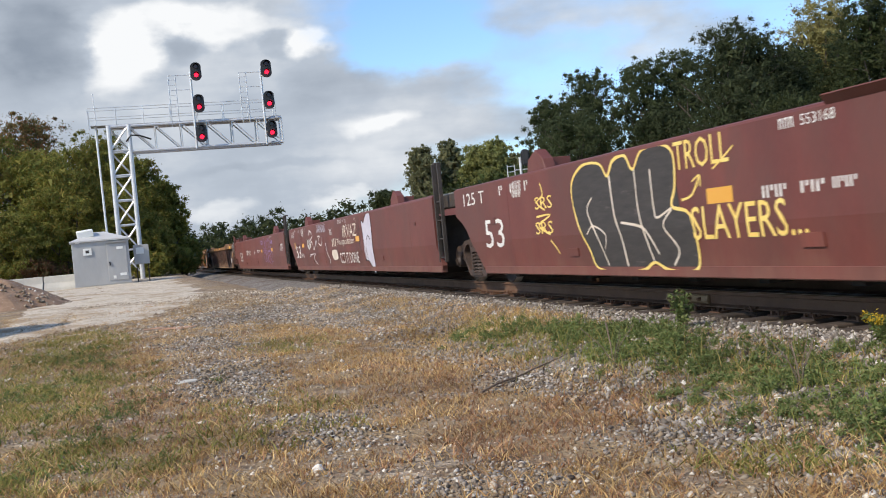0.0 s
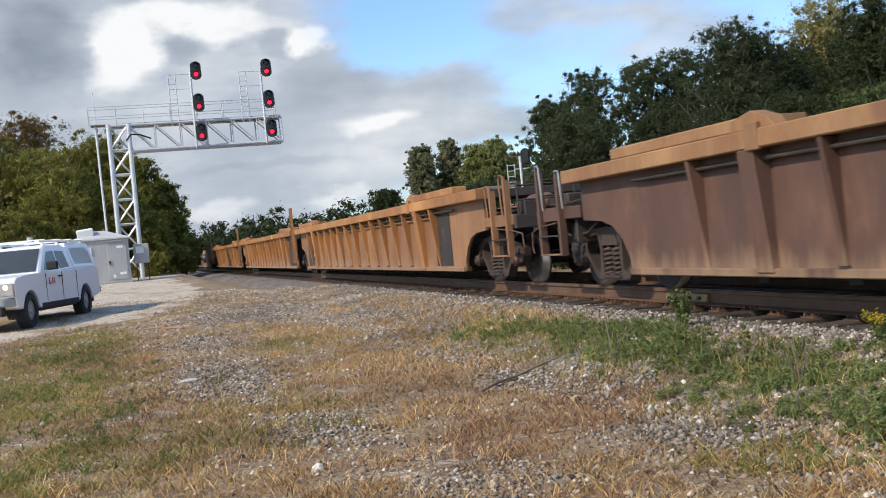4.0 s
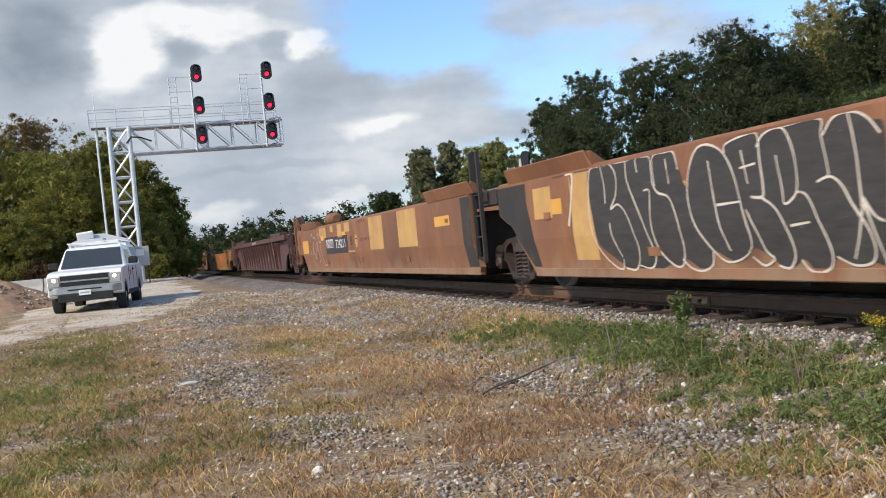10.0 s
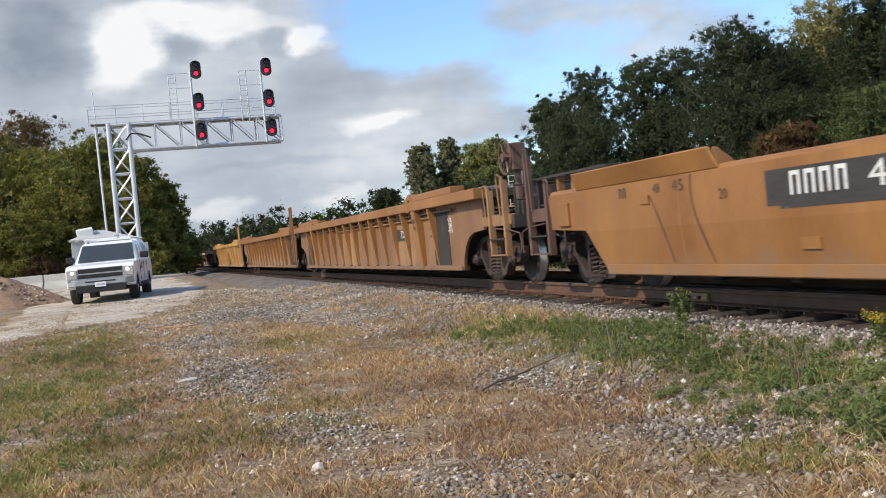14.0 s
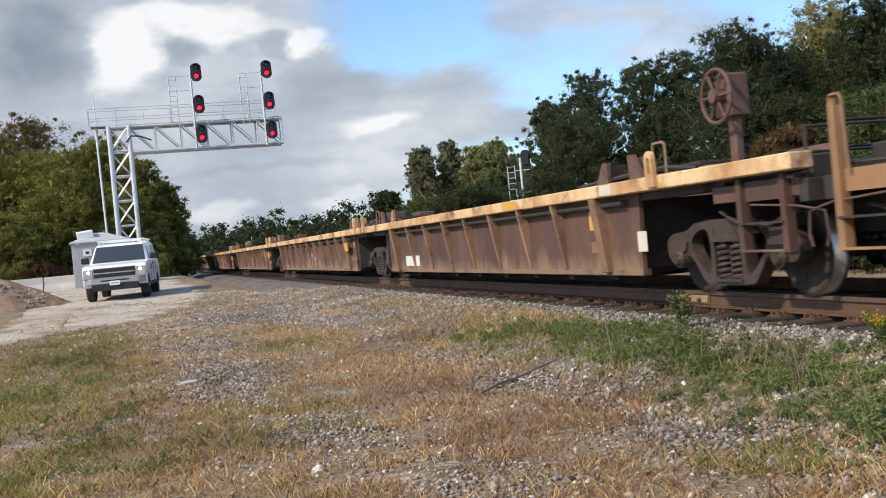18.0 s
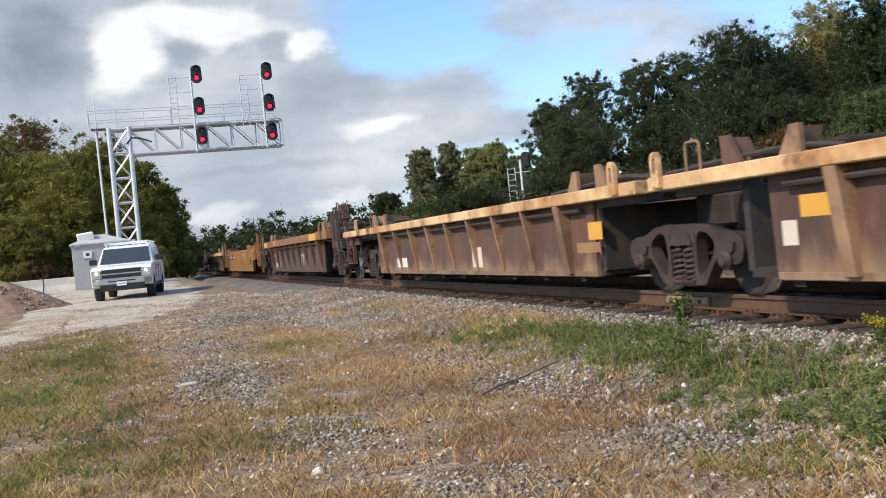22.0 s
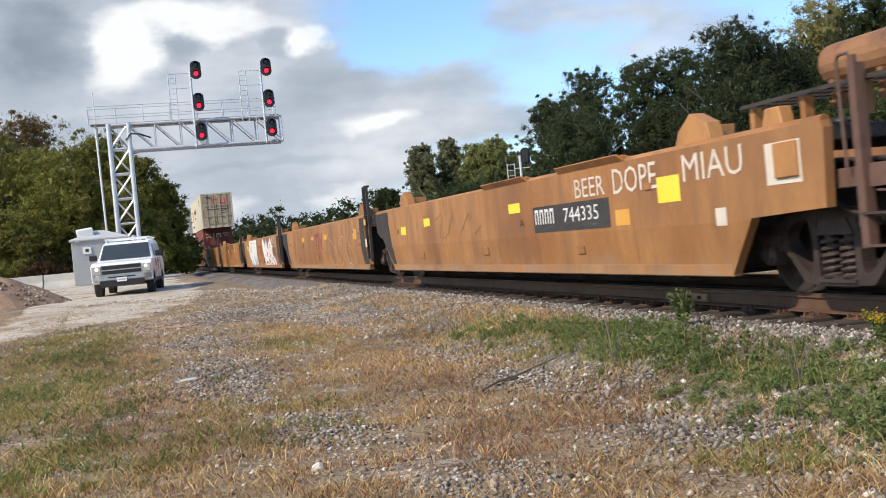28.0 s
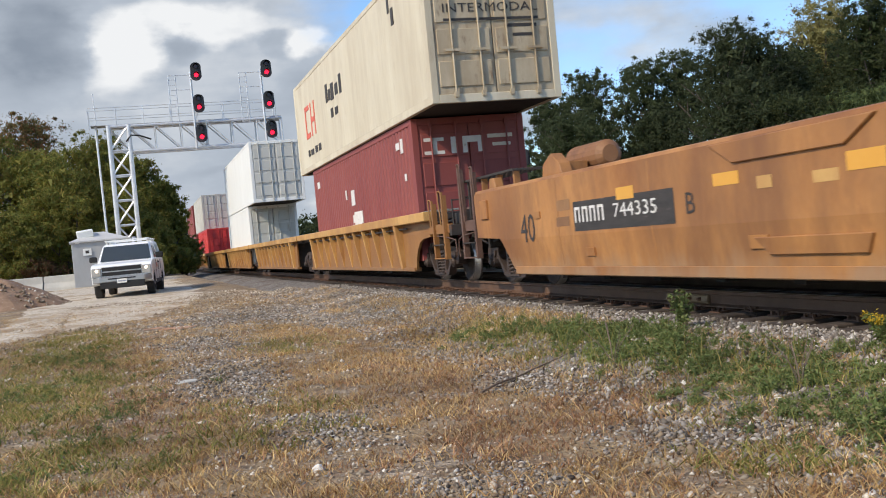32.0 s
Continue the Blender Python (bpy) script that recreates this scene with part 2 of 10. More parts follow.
M = dict(
    maroon=mat("maroon_paint", (0.107, 0.026, 0.020), (0.187, 0.055, 0.040), 0.8, 0.55, 0, 0.08, 25, (1, 1, 0.5), (0.105, 0.042, 0.03), 0.60, 1.6, 0.06, spot_soft=0.2, streak=(0.105, 0.045, 0.034), mud=((0.17, 0.075, 0.052), 0.6)),
    plum=mat("plum_paint", (0.070, 0.027, 0.022), (0.101, 0.040, 0.032), 0.9, 0.6, 0, 0.1, 25, (1, 1, 0.5), (0.15, 0.06, 0.03), 0.64, 2.2, 0.05, spot_soft=0.12, streak=(0.072, 0.042, 0.036)),
    tan=mat("tan_paint", (0.181, 0.070, 0.029), (0.346, 0.149, 0.067), 0.7, 0.6, 0, 0.08, 22, (1, 1, 0.5), (0.20, 0.08, 0.036), 0.58, 1.8, 0.06, spot_soft=0.2, streak=(0.155, 0.075, 0.040), mud=((0.30, 0.185, 0.11), 0.7)),
    tanwall=mat("tan_ribbed_panel", (0.178, 0.081, 0.034), (0.338, 0.172, 0.078), 0.7, 0.6, 0, 0.08, 22, (1, 1, 0.5), (0.20, 0.08, 0.036), 0.58, 1.8, 0.06, spot_soft=0.2, streak=(0.155, 0.075, 0.040), mud=((0.30, 0.185, 0.11), 0.7)),
    orange=mat("orange_paint", (0.290, 0.112, 0.029), (0.505, 0.245, 0.078), 0.7, 0.55, 0, 0.07, 22, (1, 1, 0.5), (0.23, 0.088, 0.032), 0.59, 1.6, 0.05, spot_soft=0.22, streak=(0.175, 0.076, 0.032), mud=((0.33, 0.20, 0.11), 0.6)),
    lemon=mat("sunny_yellow_paint", (0.420, 0.205, 0.052), (0.680, 0.415, 0.140), 0.8, 0.55, 0, 0.08, 24, (1, 1, 0.5), (0.33, 0.145, 0.045), 0.60, 2.0, 0.05, spot_soft=0.12, streak=(0.36, 0.17, 0.055)),
    ochrewall=mat("dusty_ochre_panel", (0.290, 0.150, 0.066), (0.390, 0.225, 0.105), 0.9, 0.7, 0, 0.15, 25, (1, 1, 0.5), (0.19, 0.092, 0.048), 0.58, 1.9, 0.06, spot_soft=0.2, streak=(0.20, 0.10, 0.052), mud=((0.42, 0.26, 0.13), 0.8)),
    yellow=mat("yellow_paint", (0.215, 0.086, 0.020), (0.372, 0.176, 0.048), 0.8, 0.55, 0, 0.08, 24, (1, 1, 0.5), (0.27, 0.115, 0.038), 0.58, 2.0, 0.05, spot_soft=0.15, streak=(0.235, 0.105, 0.036), mud=((0.24, 0.135, 0.07), 0.6)),
    chord=mat("worn_yellow_paint", (0.37, 0.150, 0.040), (0.86, 0.62, 0.33), 1.1, 0.6, 0, 0.2, 9, (1, 1, 1), (0.15, 0.062, 0.028), 0.52, 1.5, 0.05, spot_soft=0.13),
    rustpanel=mat("rusty_brown_panel", (0.066, 0.031, 0.022), (0.160, 0.080, 0.052), 0.9, 0.7, 0, 0.2, 25, (1, 1, 0.5), (0.21, 0.105, 0.058), 0.58, 1.8, 0.12, spot_soft=0.18, streak=(0.066, 0.040, 0.030), mud=((0.30, 0.19, 0.11), 0.7)),
    ochre=mat("ochre_rust_panel", (0.200, 0.092, 0.038), (0.385, 0.222, 0.098), 0.9, 0.7, 0, 0.15, 25, (1, 1, 0.5), (0.15, 0.068, 0.038), 0.57, 1.9, 0.06, spot_soft=0.2, streak=(0.165, 0.080, 0.042), mud=((0.22, 0.13, 0.075), 0.6)),
    rustchord=mat("rusty_orange_chord", (0.20, 0.085, 0.034), (0.30, 0.145, 0.060), 1.1, 0.65, 0, 0.2, 9, (1, 1, 1), (0.115, 0.052, 0.030), 0.53, 1.5, 0.05, spot_soft=0.13),
    slate=mat("grey_brown_panel", (0.062, 0.040, 0.034), (0.108, 0.066, 0.051), 0.9, 0.75, 0, 0.2, 25, (1, 1, 0.5), (0.15, 0.085, 0.055), 0.60, 1.8, 0.12, spot_soft=0.15, streak=(0.055, 0.038, 0.032)),
    brownrib=mat("brown_rib_paint", (0.13, 0.070, 0.042), (0.34, 0.205, 0.115), 1.4, 0.7, 0, 0.15, 14, spots=(0.12, 0.062, 0.040), spot_at=0.54, spot_scale=2.5, spot_soft=0.12, vary=0.15),
    patch=mat("fresh_ochre_patch", (0.50, 0.29, 0.090), (0.57, 0.345, 0.12), 2, 0.6, 0, 0.05, 30, streak=(0.38, 0.19, 0.07)),
    deep=mat("orange_patch", (0.637, 0.306, 0.043), (0.680, 0.357, 0.060), 2, 0.5, 0, 0.04, 30),
    reflect=mat("reflector_yellow", (0.85, 0.62, 0.03), (0.90, 0.70, 0.05), 2, 0.35, 0, 0.02, 30),
    black=mat("black_paint", (0.024, 0.020, 0.017), (0.046, 0.037, 0.030), 1.5, 0.75, 0, 0.1, 30, spots=(0.10, 0.062, 0.036), spot_at=0.60, spot_scale=3, spot_soft=0.15),
    charcoal=mat("charcoal_spray", (0.030, 0.026, 0.024), (0.055, 0.047, 0.042), 3, 0.7, 0, 0.05, 40, (1, 1, 5), (0.13, 0.105, 0.09), 0.62, 2.5, spot_soft=0.1),
    white=mat("white_stencil", (0.62, 0.60, 0.56), (0.72, 0.70, 0.66), 4, 0.6, 0, 0.02, 40, spots=(0.42, 0.34, 0.28), spot_at=0.60, spot_scale=9),
    dullwhite=mat("worn_white_stencil", (0.26, 0.20, 0.165), (0.46, 0.40, 0.35), 3, 0.7, 0, 0.02, 40, spots=(0.13, 0.085, 0.065), spot_at=0.54, spot_scale=5, spot_soft=0.15),
    cream=mat("cream_spray", (0.58, 0.49, 0.39), (0.68, 0.60, 0.50), 3, 0.6, 0, 0.02, 40, spots=(0.40, 0.28, 0.20), spot_at=0.62, spot_scale=5),
    whitewash=mat("chalky_white_spray", (0.62, 0.58, 0.52), (0.80, 0.77, 0.72), 1.5, 0.7, 0, 0.02, 40, spots=(0.52, 0.44, 0.36), spot_at=0.58, spot_scale=3, spot_soft=0.15),
    faded=mat("faded_cream_spray", (0.56, 0.40, 0.24), (0.68, 0.52, 0.34), 3, 0.6, 0, 0.02, 40, spots=(0.40, 0.20, 0.08), spot_at=0.56, spot_scale=5),
    straw_spray=mat("yellow_spray", (0.75, 0.52, 0.12), (0.82, 0.62, 0.20), 3, 0.6, 0, 0.02, 40),
    violet=mat("violet_spray", (0.27, 0.17, 0.40), (0.36, 0.26, 0.52), 3, 0.6, 0, 0.02, 40),
    lilac=mat("lilac_spray", (0.44, 0.41, 0.47), (0.58, 0.55, 0.61), 3, 0.6, 0, 0.02, 40),
    crimson=mat("crimson_spray", (0.30, 0.03, 0.04), (0.36, 0.05, 0.06), 3, 0.6, 0, 0.02, 40),
    bluegrey=mat("blue_grey_spray", (0.30, 0.33, 0.40), (0.42, 0.44, 0.50), 3, 0.6, 0, 0.02, 40),
    greenspray=mat("faded_green_spray", (0.16, 0.17, 0.10), (0.22, 0.21, 0.13), 3, 0.7, 0, 0.02, 40),
    logo_red=mat("faded_red_mark", (0.205, 0.035, 0.032), (0.28, 0.062, 0.05), 3, 0.6, 0, 0.02, 40),
    steel=mat("grimy_steel", (0.034, 0.028, 0.024), (0.070, 0.054, 0.044), 3, 0.7, 0.2, 0.4, 40, spots=(0.11, 0.056, 0.032), spot_at=0.6, spot_scale=6),
    bogie=mat("bogie_cast_steel", (0.030, 0.022, 0.018), (0.078, 0.052, 0.041), 3, 0.62, 0.15, 0.4, 45, spots=(0.115, 0.060, 0.038), spot_at=0.57, spot_scale=5, spot_soft=0.12, vary=0.2),
    tread=mat("bright_wheel_tread", (0.30, 0.28, 0.26), (0.42, 0.40, 0.38), 8, 0.35, 0.8, 0.05, 60),
    wheelface=mat("rusty_wheel_face", (0.028, 0.021, 0.018), (0.066, 0.046, 0.036), 4, 0.7, 0.2, 0.2, 50, spots=(0.11, 0.065, 0.045), spot_at=0.6, spot_scale=4, spot_soft=0.12),
    dark=mat("underframe_grime", (0.020, 0.017, 0.015), (0.038, 0.031, 0.026), 3, 0.9, 0, 0.3, 40),
    grating=mat("galvanised_grating", (0.22, 0.22, 0.20), (0.32, 0.31, 0.28), 6, 0.6, 0.5, 0.3, 60),
    rail=mat("rusty_rail", (0.105, 0.058, 0.036), (0.17, 0.095, 0.058), 4, 0.7, 0.3, 0.2, 50),
    railhead=mat("polished_rail_head", (0.40, 0.37, 0.34), (0.52, 0.49, 0.46), 4, 0.28, 0.9, 0.05, 60),
    fishplate=mat("pale_rust_joint_bar", (0.24, 0.16, 0.088), (0.34, 0.235, 0.135), 5, 0.7, 0.2, 0.2, 50),
    tie=mat("weathered_tie", (0.030, 0.022, 0.017), (0.068, 0.050, 0.040), 3, 0.9, 0, 0.5, 40, (0.3, 2, 2), (0.13, 0.10, 0.08), 0.6, 4, 0.25),
    plate=mat("rusty_tie_plate", (0.085, 0.043, 0.026), (0.165, 0.086, 0.050), 6, 0.8, 0.2, 0.2, 50),
    galv=mat("galvanised_steel", (0.55, 0.56, 0.57), (0.68, 0.69, 0.70), 4, 0.45, 0.35, 0.05, 40),
    galv_white=mat("bright_galvanised_brace", (0.78, 0.79, 0.80), (0.86, 0.87, 0.88), 4, 0.4, 0.2, 0.05, 40),
    signal=mat("signal_black", (0.018, 0.018, 0.02), (0.03, 0.03, 0.033), 4, 0.55, 0, 0.1, 40),
    shed=mat("grey_house_steel", (0.36, 0.36, 0.355), (0.43, 0.43, 0.42), 1.5, 0.6, 0.1, 0.05, 30, (1, 1, 0.4)),
    shed_roof=mat("pale_grey_roof", (0.50, 0.49, 0.47), (0.58, 0.57, 0.55), 2, 0.6, 0.1, 0.05, 30),
    concrete=mat("concrete", (0.40, 0.38, 0.34), (0.50, 0.48, 0.43), 2, 0.9, 0, 0.3, 40),
    pipe=mat("brown_cover", (0.085, 0.045, 0.032), (0.165, 0.088, 0.060), 3, 0.7, 0, 0.1, 30, spots=(0.05, 0.032, 0.025), spot_at=0.55, spot_scale=3, spot_soft=0.15),
    truck=mat("white_truck_paint", (0.86, 0.855, 0.84), (0.90, 0.895, 0.88), 1, 0.3, 0, 0.0, 20, coat=0.3, spots=(0.78, 0.76, 0.72), spot_at=0.64, spot_scale=3, spot_soft=0.2),
    chrome=mat("dull_chrome", (0.36, 0.36, 0.355), (0.46, 0.46, 0.45), 4, 0.35, 0.6, 0.02, 40),
    rubber=mat("tyre_rubber", (0.02, 0.02, 0.02), (0.04, 0.038, 0.035), 6, 0.9, 0, 0.3, 50),
    rim=mat("steel_rim", (0.40, 0.40, 0.40), (0.52, 0.52, 0.51), 6, 0.4, 0.7, 0.05, 40),
    plastic=mat("black_plastic", (0.010, 0.010, 0.010), (0.018, 0.018, 0.018), 6, 0.7, 0, 0.1, 50),
    bark=mat("bark", (0.06, 0.048, 0.038), (0.13, 0.105, 0.085), 6, 0.95, 0, 0.6, 30, (2, 2, 0.4)),
    paleback=mat("pale_bark", (0.28, 0.26, 0.23), (0.38, 0.36, 0.32), 6, 0.9, 0, 0.5, 30, (2, 2, 0.4)),
    dirt=mat("brown_dirt", (0.19, 0.115, 0.072), (0.34, 0.225, 0.145), 2.5, 0.95, 0, 0.9, 14, spots=(0.33, 0.27, 0.22), spot_at=0.6, spot_scale=9),
    stick=mat("dead_stick", (0.13, 0.095, 0.07), (0.22, 0.17, 0.13), 8, 0.9, 0, 0.4, 40),
    whiterock=mat("white_stone", (0.70, 0.67, 0.61), (0.80, 0.77, 0.72), 8, 0.85, 0, 0.5, 30),
    orange_mark=mat("orange_ground_paint", (0.52, 0.25, 0.14), (0.44, 0.28, 0.18), 6, 0.9, 0, 0.4, 40),
    box_cream=mat("cream_container_paint", (0.594, 0.522, 0.378), (0.666, 0.603, 0.459), 0.8, 0.55, 0, 0.05, 25, (1, 1, 0.3), (0.40, 0.30, 0.19), 0.60, 1.8, 0.03, spot_soft=0.12, streak=(0.47, 0.39, 0.27)),
    box_cream_door=mat("grimy_cream_doors", (0.42, 0.34, 0.22), (0.56, 0.47, 0.33), 1.2, 0.6, 0, 0.1, 25, (1, 1, 0.4), (0.16, 0.09, 0.05), 0.56, 2.6, 0.03, spot_soft=0.12, streak=(0.30, 0.22, 0.13)),
    box_red=mat("red_container_paint", (0.221, 0.047, 0.041), (0.272, 0.068, 0.055), 0.8, 0.6, 0, 0.06, 25, (1, 1, 0.3), (0.162, 0.043, 0.034), 0.63, 1.8, 0.05, spot_soft=0.2),
    box_grey=mat("grey_container_paint", (0.46, 0.46, 0.42), (0.56, 0.55, 0.50), 0.8, 0.6, 0, 0.06, 25, (1, 1, 0.3), (0.33, 0.28, 0.22), 0.62, 1.8, 0.05),
    box_white=mat("white_container_paint", (0.74, 0.74, 0.70), (0.82, 0.82, 0.78), 0.8, 0.5, 0, 0.05, 25, (1, 1, 0.3)),
    bright_red=mat("bright_red_paint", (0.55, 0.03, 0.03), (0.62, 0.05, 0.04), 1, 0.5, 0, 0.05, 25),
    mark_red=mat("red_mark_paint", (0.62, 0.10, 0.05), (0.70, 0.14, 0.08), 2, 0.5, 0, 0.03, 30),
    # tint lightened so the base colour holds some of the sky's reflection
    glass=glass_mat("window_glass_sky_tint", (0.085, 0.100, 0.102), 0.08),
    lens_red=glow_mat("red_lamp", (1.0, 0.012, 0.045), 2.6),
    lamp_disc=glow_mat("headlamp_glow_disc", (1.0, 0.86, 0.72), 2.2),
    lens_dark=mat("dark_lens", (0.03, 0.01, 0.012), (0.05, 0.015, 0.02), 4, 0.15, 0, 0, 30),
    headlamp=mat("headlamp_glass", (0.36, 0.35, 0.33), (0.55, 0.53, 0.50), 6, 0.1, 0.3, 0, 30),
)


# ---- mesh helpers ----
def box(bm, x0, x1, y0, y1, z0, z1, m=None):
    vs = [bm.verts.new((x, y, z)) for x in (x0, x1) for y in (y0, y1) for z in (z0, z1)]
    if m is not None:
        for v in vs:
            v.co = m @ v.co
    for f in ((0, 1, 3, 2), (4, 6, 7, 5), (0, 4, 5, 1), (2, 3, 7, 6), (0, 2, 6, 4), (1, 5, 7, 3)):
        bm.faces.new([vs[i] for i in f])
    return vs


def bar(bm, a, b, r=0.02, sides=6, r2=None):
    """A round bar from a to b."""
    a, b = Vector(a), Vector(b)
    d = (b - a)
    q = d.to_track_quat("Z", "Y")
    r2 = r if r2 is None else r2
    ring = [[bm.verts.new(c + q @ Vector((rr * math.cos(k * 2 * math.pi / sides), rr * math.sin(k * 2 * math.pi / sides), 0)))
             for k in range(sides)] for c, rr in ((a, r), (b, r2))]
    for k in range(sides):
        bm.faces.new((ring[0][k], ring[0][(k + 1) % sides], ring[1][(k + 1) % sides], ring[1][k]))
    bm.faces.new(ring[0][::-1]), bm.faces.new(ring[1])


def path_bar(bm, pts, r=0.02, sides=6, r2=None):
    """One bent round bar through the points, thinning to r2."""
    pts = [Vector(p) for p in pts]
    r2 = r if r2 is None else r2
    rings, q = [], None
    for i, c in enumerate(pts):
        d = (pts[min(i + 1, len(pts) - 1)] - pts[max(i - 1, 0)]).normalized()
        q = d.to_track_quat("Z", "Y") if q is None else (q.to_matrix() @ Vector((0, 0, 1))).rotation_difference(d) @ q
        rr = r + (r2 - r) * i / (len(pts) - 1)
        rings.append([bm.verts.new(c + q @ Vector((rr * math.cos(k * 2 * math.pi / sides), rr * math.sin(k * 2 * math.pi / sides), 0))) for k in range(sides)])
    for a, b in zip(rings, rings[1:]):
        for k in range(sides):
            bm.faces.new((a[k], a[(k + 1) % sides], b[(k + 1) % sides], b[k]))
    bm.faces.new(rings[0][::-1]), bm.faces.new(rings[-1])


def prism(bm, outline, y0, y1, axis="y"):
    """Extrudes an outline of (x, z) from y0 to y1."""
    def at(p, y):
        return (p[0], y, p[1]) if axis == "y" else ((y, p[0], p[1]) if axis == "x" else (p[0], p[1], y))
    a = [bm.verts.new(at(p, y0)) for p in outline]
    b = [bm.verts.new(at(p, y1)) for p in outline]
    n = len(outline)
    for i in range(n):
        bm.faces.new((a[i], a[(i + 1) % n], b[(i + 1) % n], b[i]))
    bm.faces.new(a[::-1]), bm.faces.new(b)


def finish(bm, name, material, bevel=0.0):
    if bevel:
        bmesh.ops.bevel(bm, geom=bm.edges[:], offset=bevel, segments=1, affect="EDGES", clamp_overlap=True)
    bmesh.ops.recalc_face_normals(bm, faces=bm.faces[:])
    me = bpy.data.meshes.new(name)
    bm.to_mesh(me)
    bm.free()
    me.materials.append(material)
    return me


def part(name, bm, material, parent, label="", at=None, bevel=0.0):
    """Links a bmesh, or a mesh that is shared, as one part under a thing or a part."""
    me = bm if isinstance(bm, bpy.types.Mesh) else finish(bm, name, material, bevel)
    ob = new(name, me)
    ob.parent = parent
    if at is not None:
        ob.matrix_basis = at
    if label:
        ob["label"] = label
    return ob


def thing(name, label, category, at=None, group="", kind=""):
    ob = new(name)
    ob.empty_display_size = 0.2
    if at is not None:
        ob.matrix_basis = at
    return tagged(ob, label, category, group, kind)


def mesh_from(name, verts, faces, material):
    me = bpy.data.meshes.new(name)
    me.from_pydata(verts, [], faces)
    me.materials.append(material)
    return me


# ---- ground ----
def spread(a, b, step, far_a, far_b):
    """Fine steps from a to b, then growing ones out to far_a and far_b."""
    mid = list(np.arange(a, b, step))
    lo, hi, k = [], [], step
    x = a
    while x > far_a:
        k *= 1.22
        x -= k
        lo.append(max(x, far_a))
    x, k = mid[-1], step
    while x < far_b:
        k *= 1.22
        x += k
        hi.append(min(x, far_b))
    return lo[::-1] + mid + hi


def ground_material():
    """Pale gravel, brown soil and dead grass in patches; bare pale gravel along the service road."""
    m = bpy.data.materials.new("gravel_and_dry_grass")
    m.use_nodes = True
    N, L = m.node_tree.nodes, m.node_tree.links
    bs = N["Principled BSDF"]
    tc = N.new("ShaderNodeTexCoord")

    def nz(s, d, r=0.6):
        n = N.new("ShaderNodeTexNoise")
        n.inputs["Scale"].default_value, n.inputs["Detail"].default_value, n.inputs["Roughness"].default_value = s, d, r
        L.new(tc.outputs["Object"], n.inputs[0])
        return n.outputs[0]

    def mix(f, a, b):
        n = N.new("ShaderNodeMix")
        n.data_type = "RGBA"
        L.new(f, n.inputs[0])
        for i, c in ((6, a), (7, b)):
            if isinstance(c, tuple):
                n.inputs[i].default_value = (*c, 1)
            else:
                L.new(c, n.inputs[i])
        return n.outputs[2]

    def step(v, a, b):
        n = N.new("ShaderNodeMapRange")
        n.inputs[1].default_value, n.inputs[2].default_value = a, b
        L.new(v, n.inputs[0])
        return n.outputs[0]

    vor = N.new("ShaderNodeTexVoronoi")
    vor.inputs["Scale"].default_value = 24
    L.new(tc.outputs["Object"], vor.inputs[0])
    sepv = N.new("ShaderNodeSeparateColor")
    L.new(vor.outputs["Color"], sepv.inputs[0])
    stone = mix(sepv.outputs[0], (0.092, 0.069, 0.047), (0.52, 0.425, 0.31))
    soil = mix(step(nz(11, 8), 0.35, 0.7), (0.085, 0.052, 0.029), (0.33, 0.215, 0.118))
    straw = mix(step(nz(30, 6), 0.3, 0.7), (0.165, 0.110, 0.058), (0.42, 0.305, 0.165))
    a = mix(step(nz(1.3, 9, 0.7), 0.42, 0.56), stone, soil)
    b = mix(step(nz(0.9, 10, 0.72), 0.45, 0.56), a, straw)
    L.new(b, bs.inputs["Base Color"])
    bs.inputs["Roughness"].default_value = 0.95
    bp = N.new("ShaderNodeBump")
    bp.inputs["Strength"].default_value, bp.inputs["Distance"].default_value = 0.8, 0.02
    hsum = N.new("ShaderNodeMath")
    hsum.operation = "ADD"
    L.new(vor.outputs["Distance"], hsum.inputs[0]), L.new(nz(40, 6), hsum.inputs[1])
    L.new(hsum.outputs[0], bp.inputs["Height"])
    L.new(bp.outputs[0], bs.inputs["Normal"])
    return m


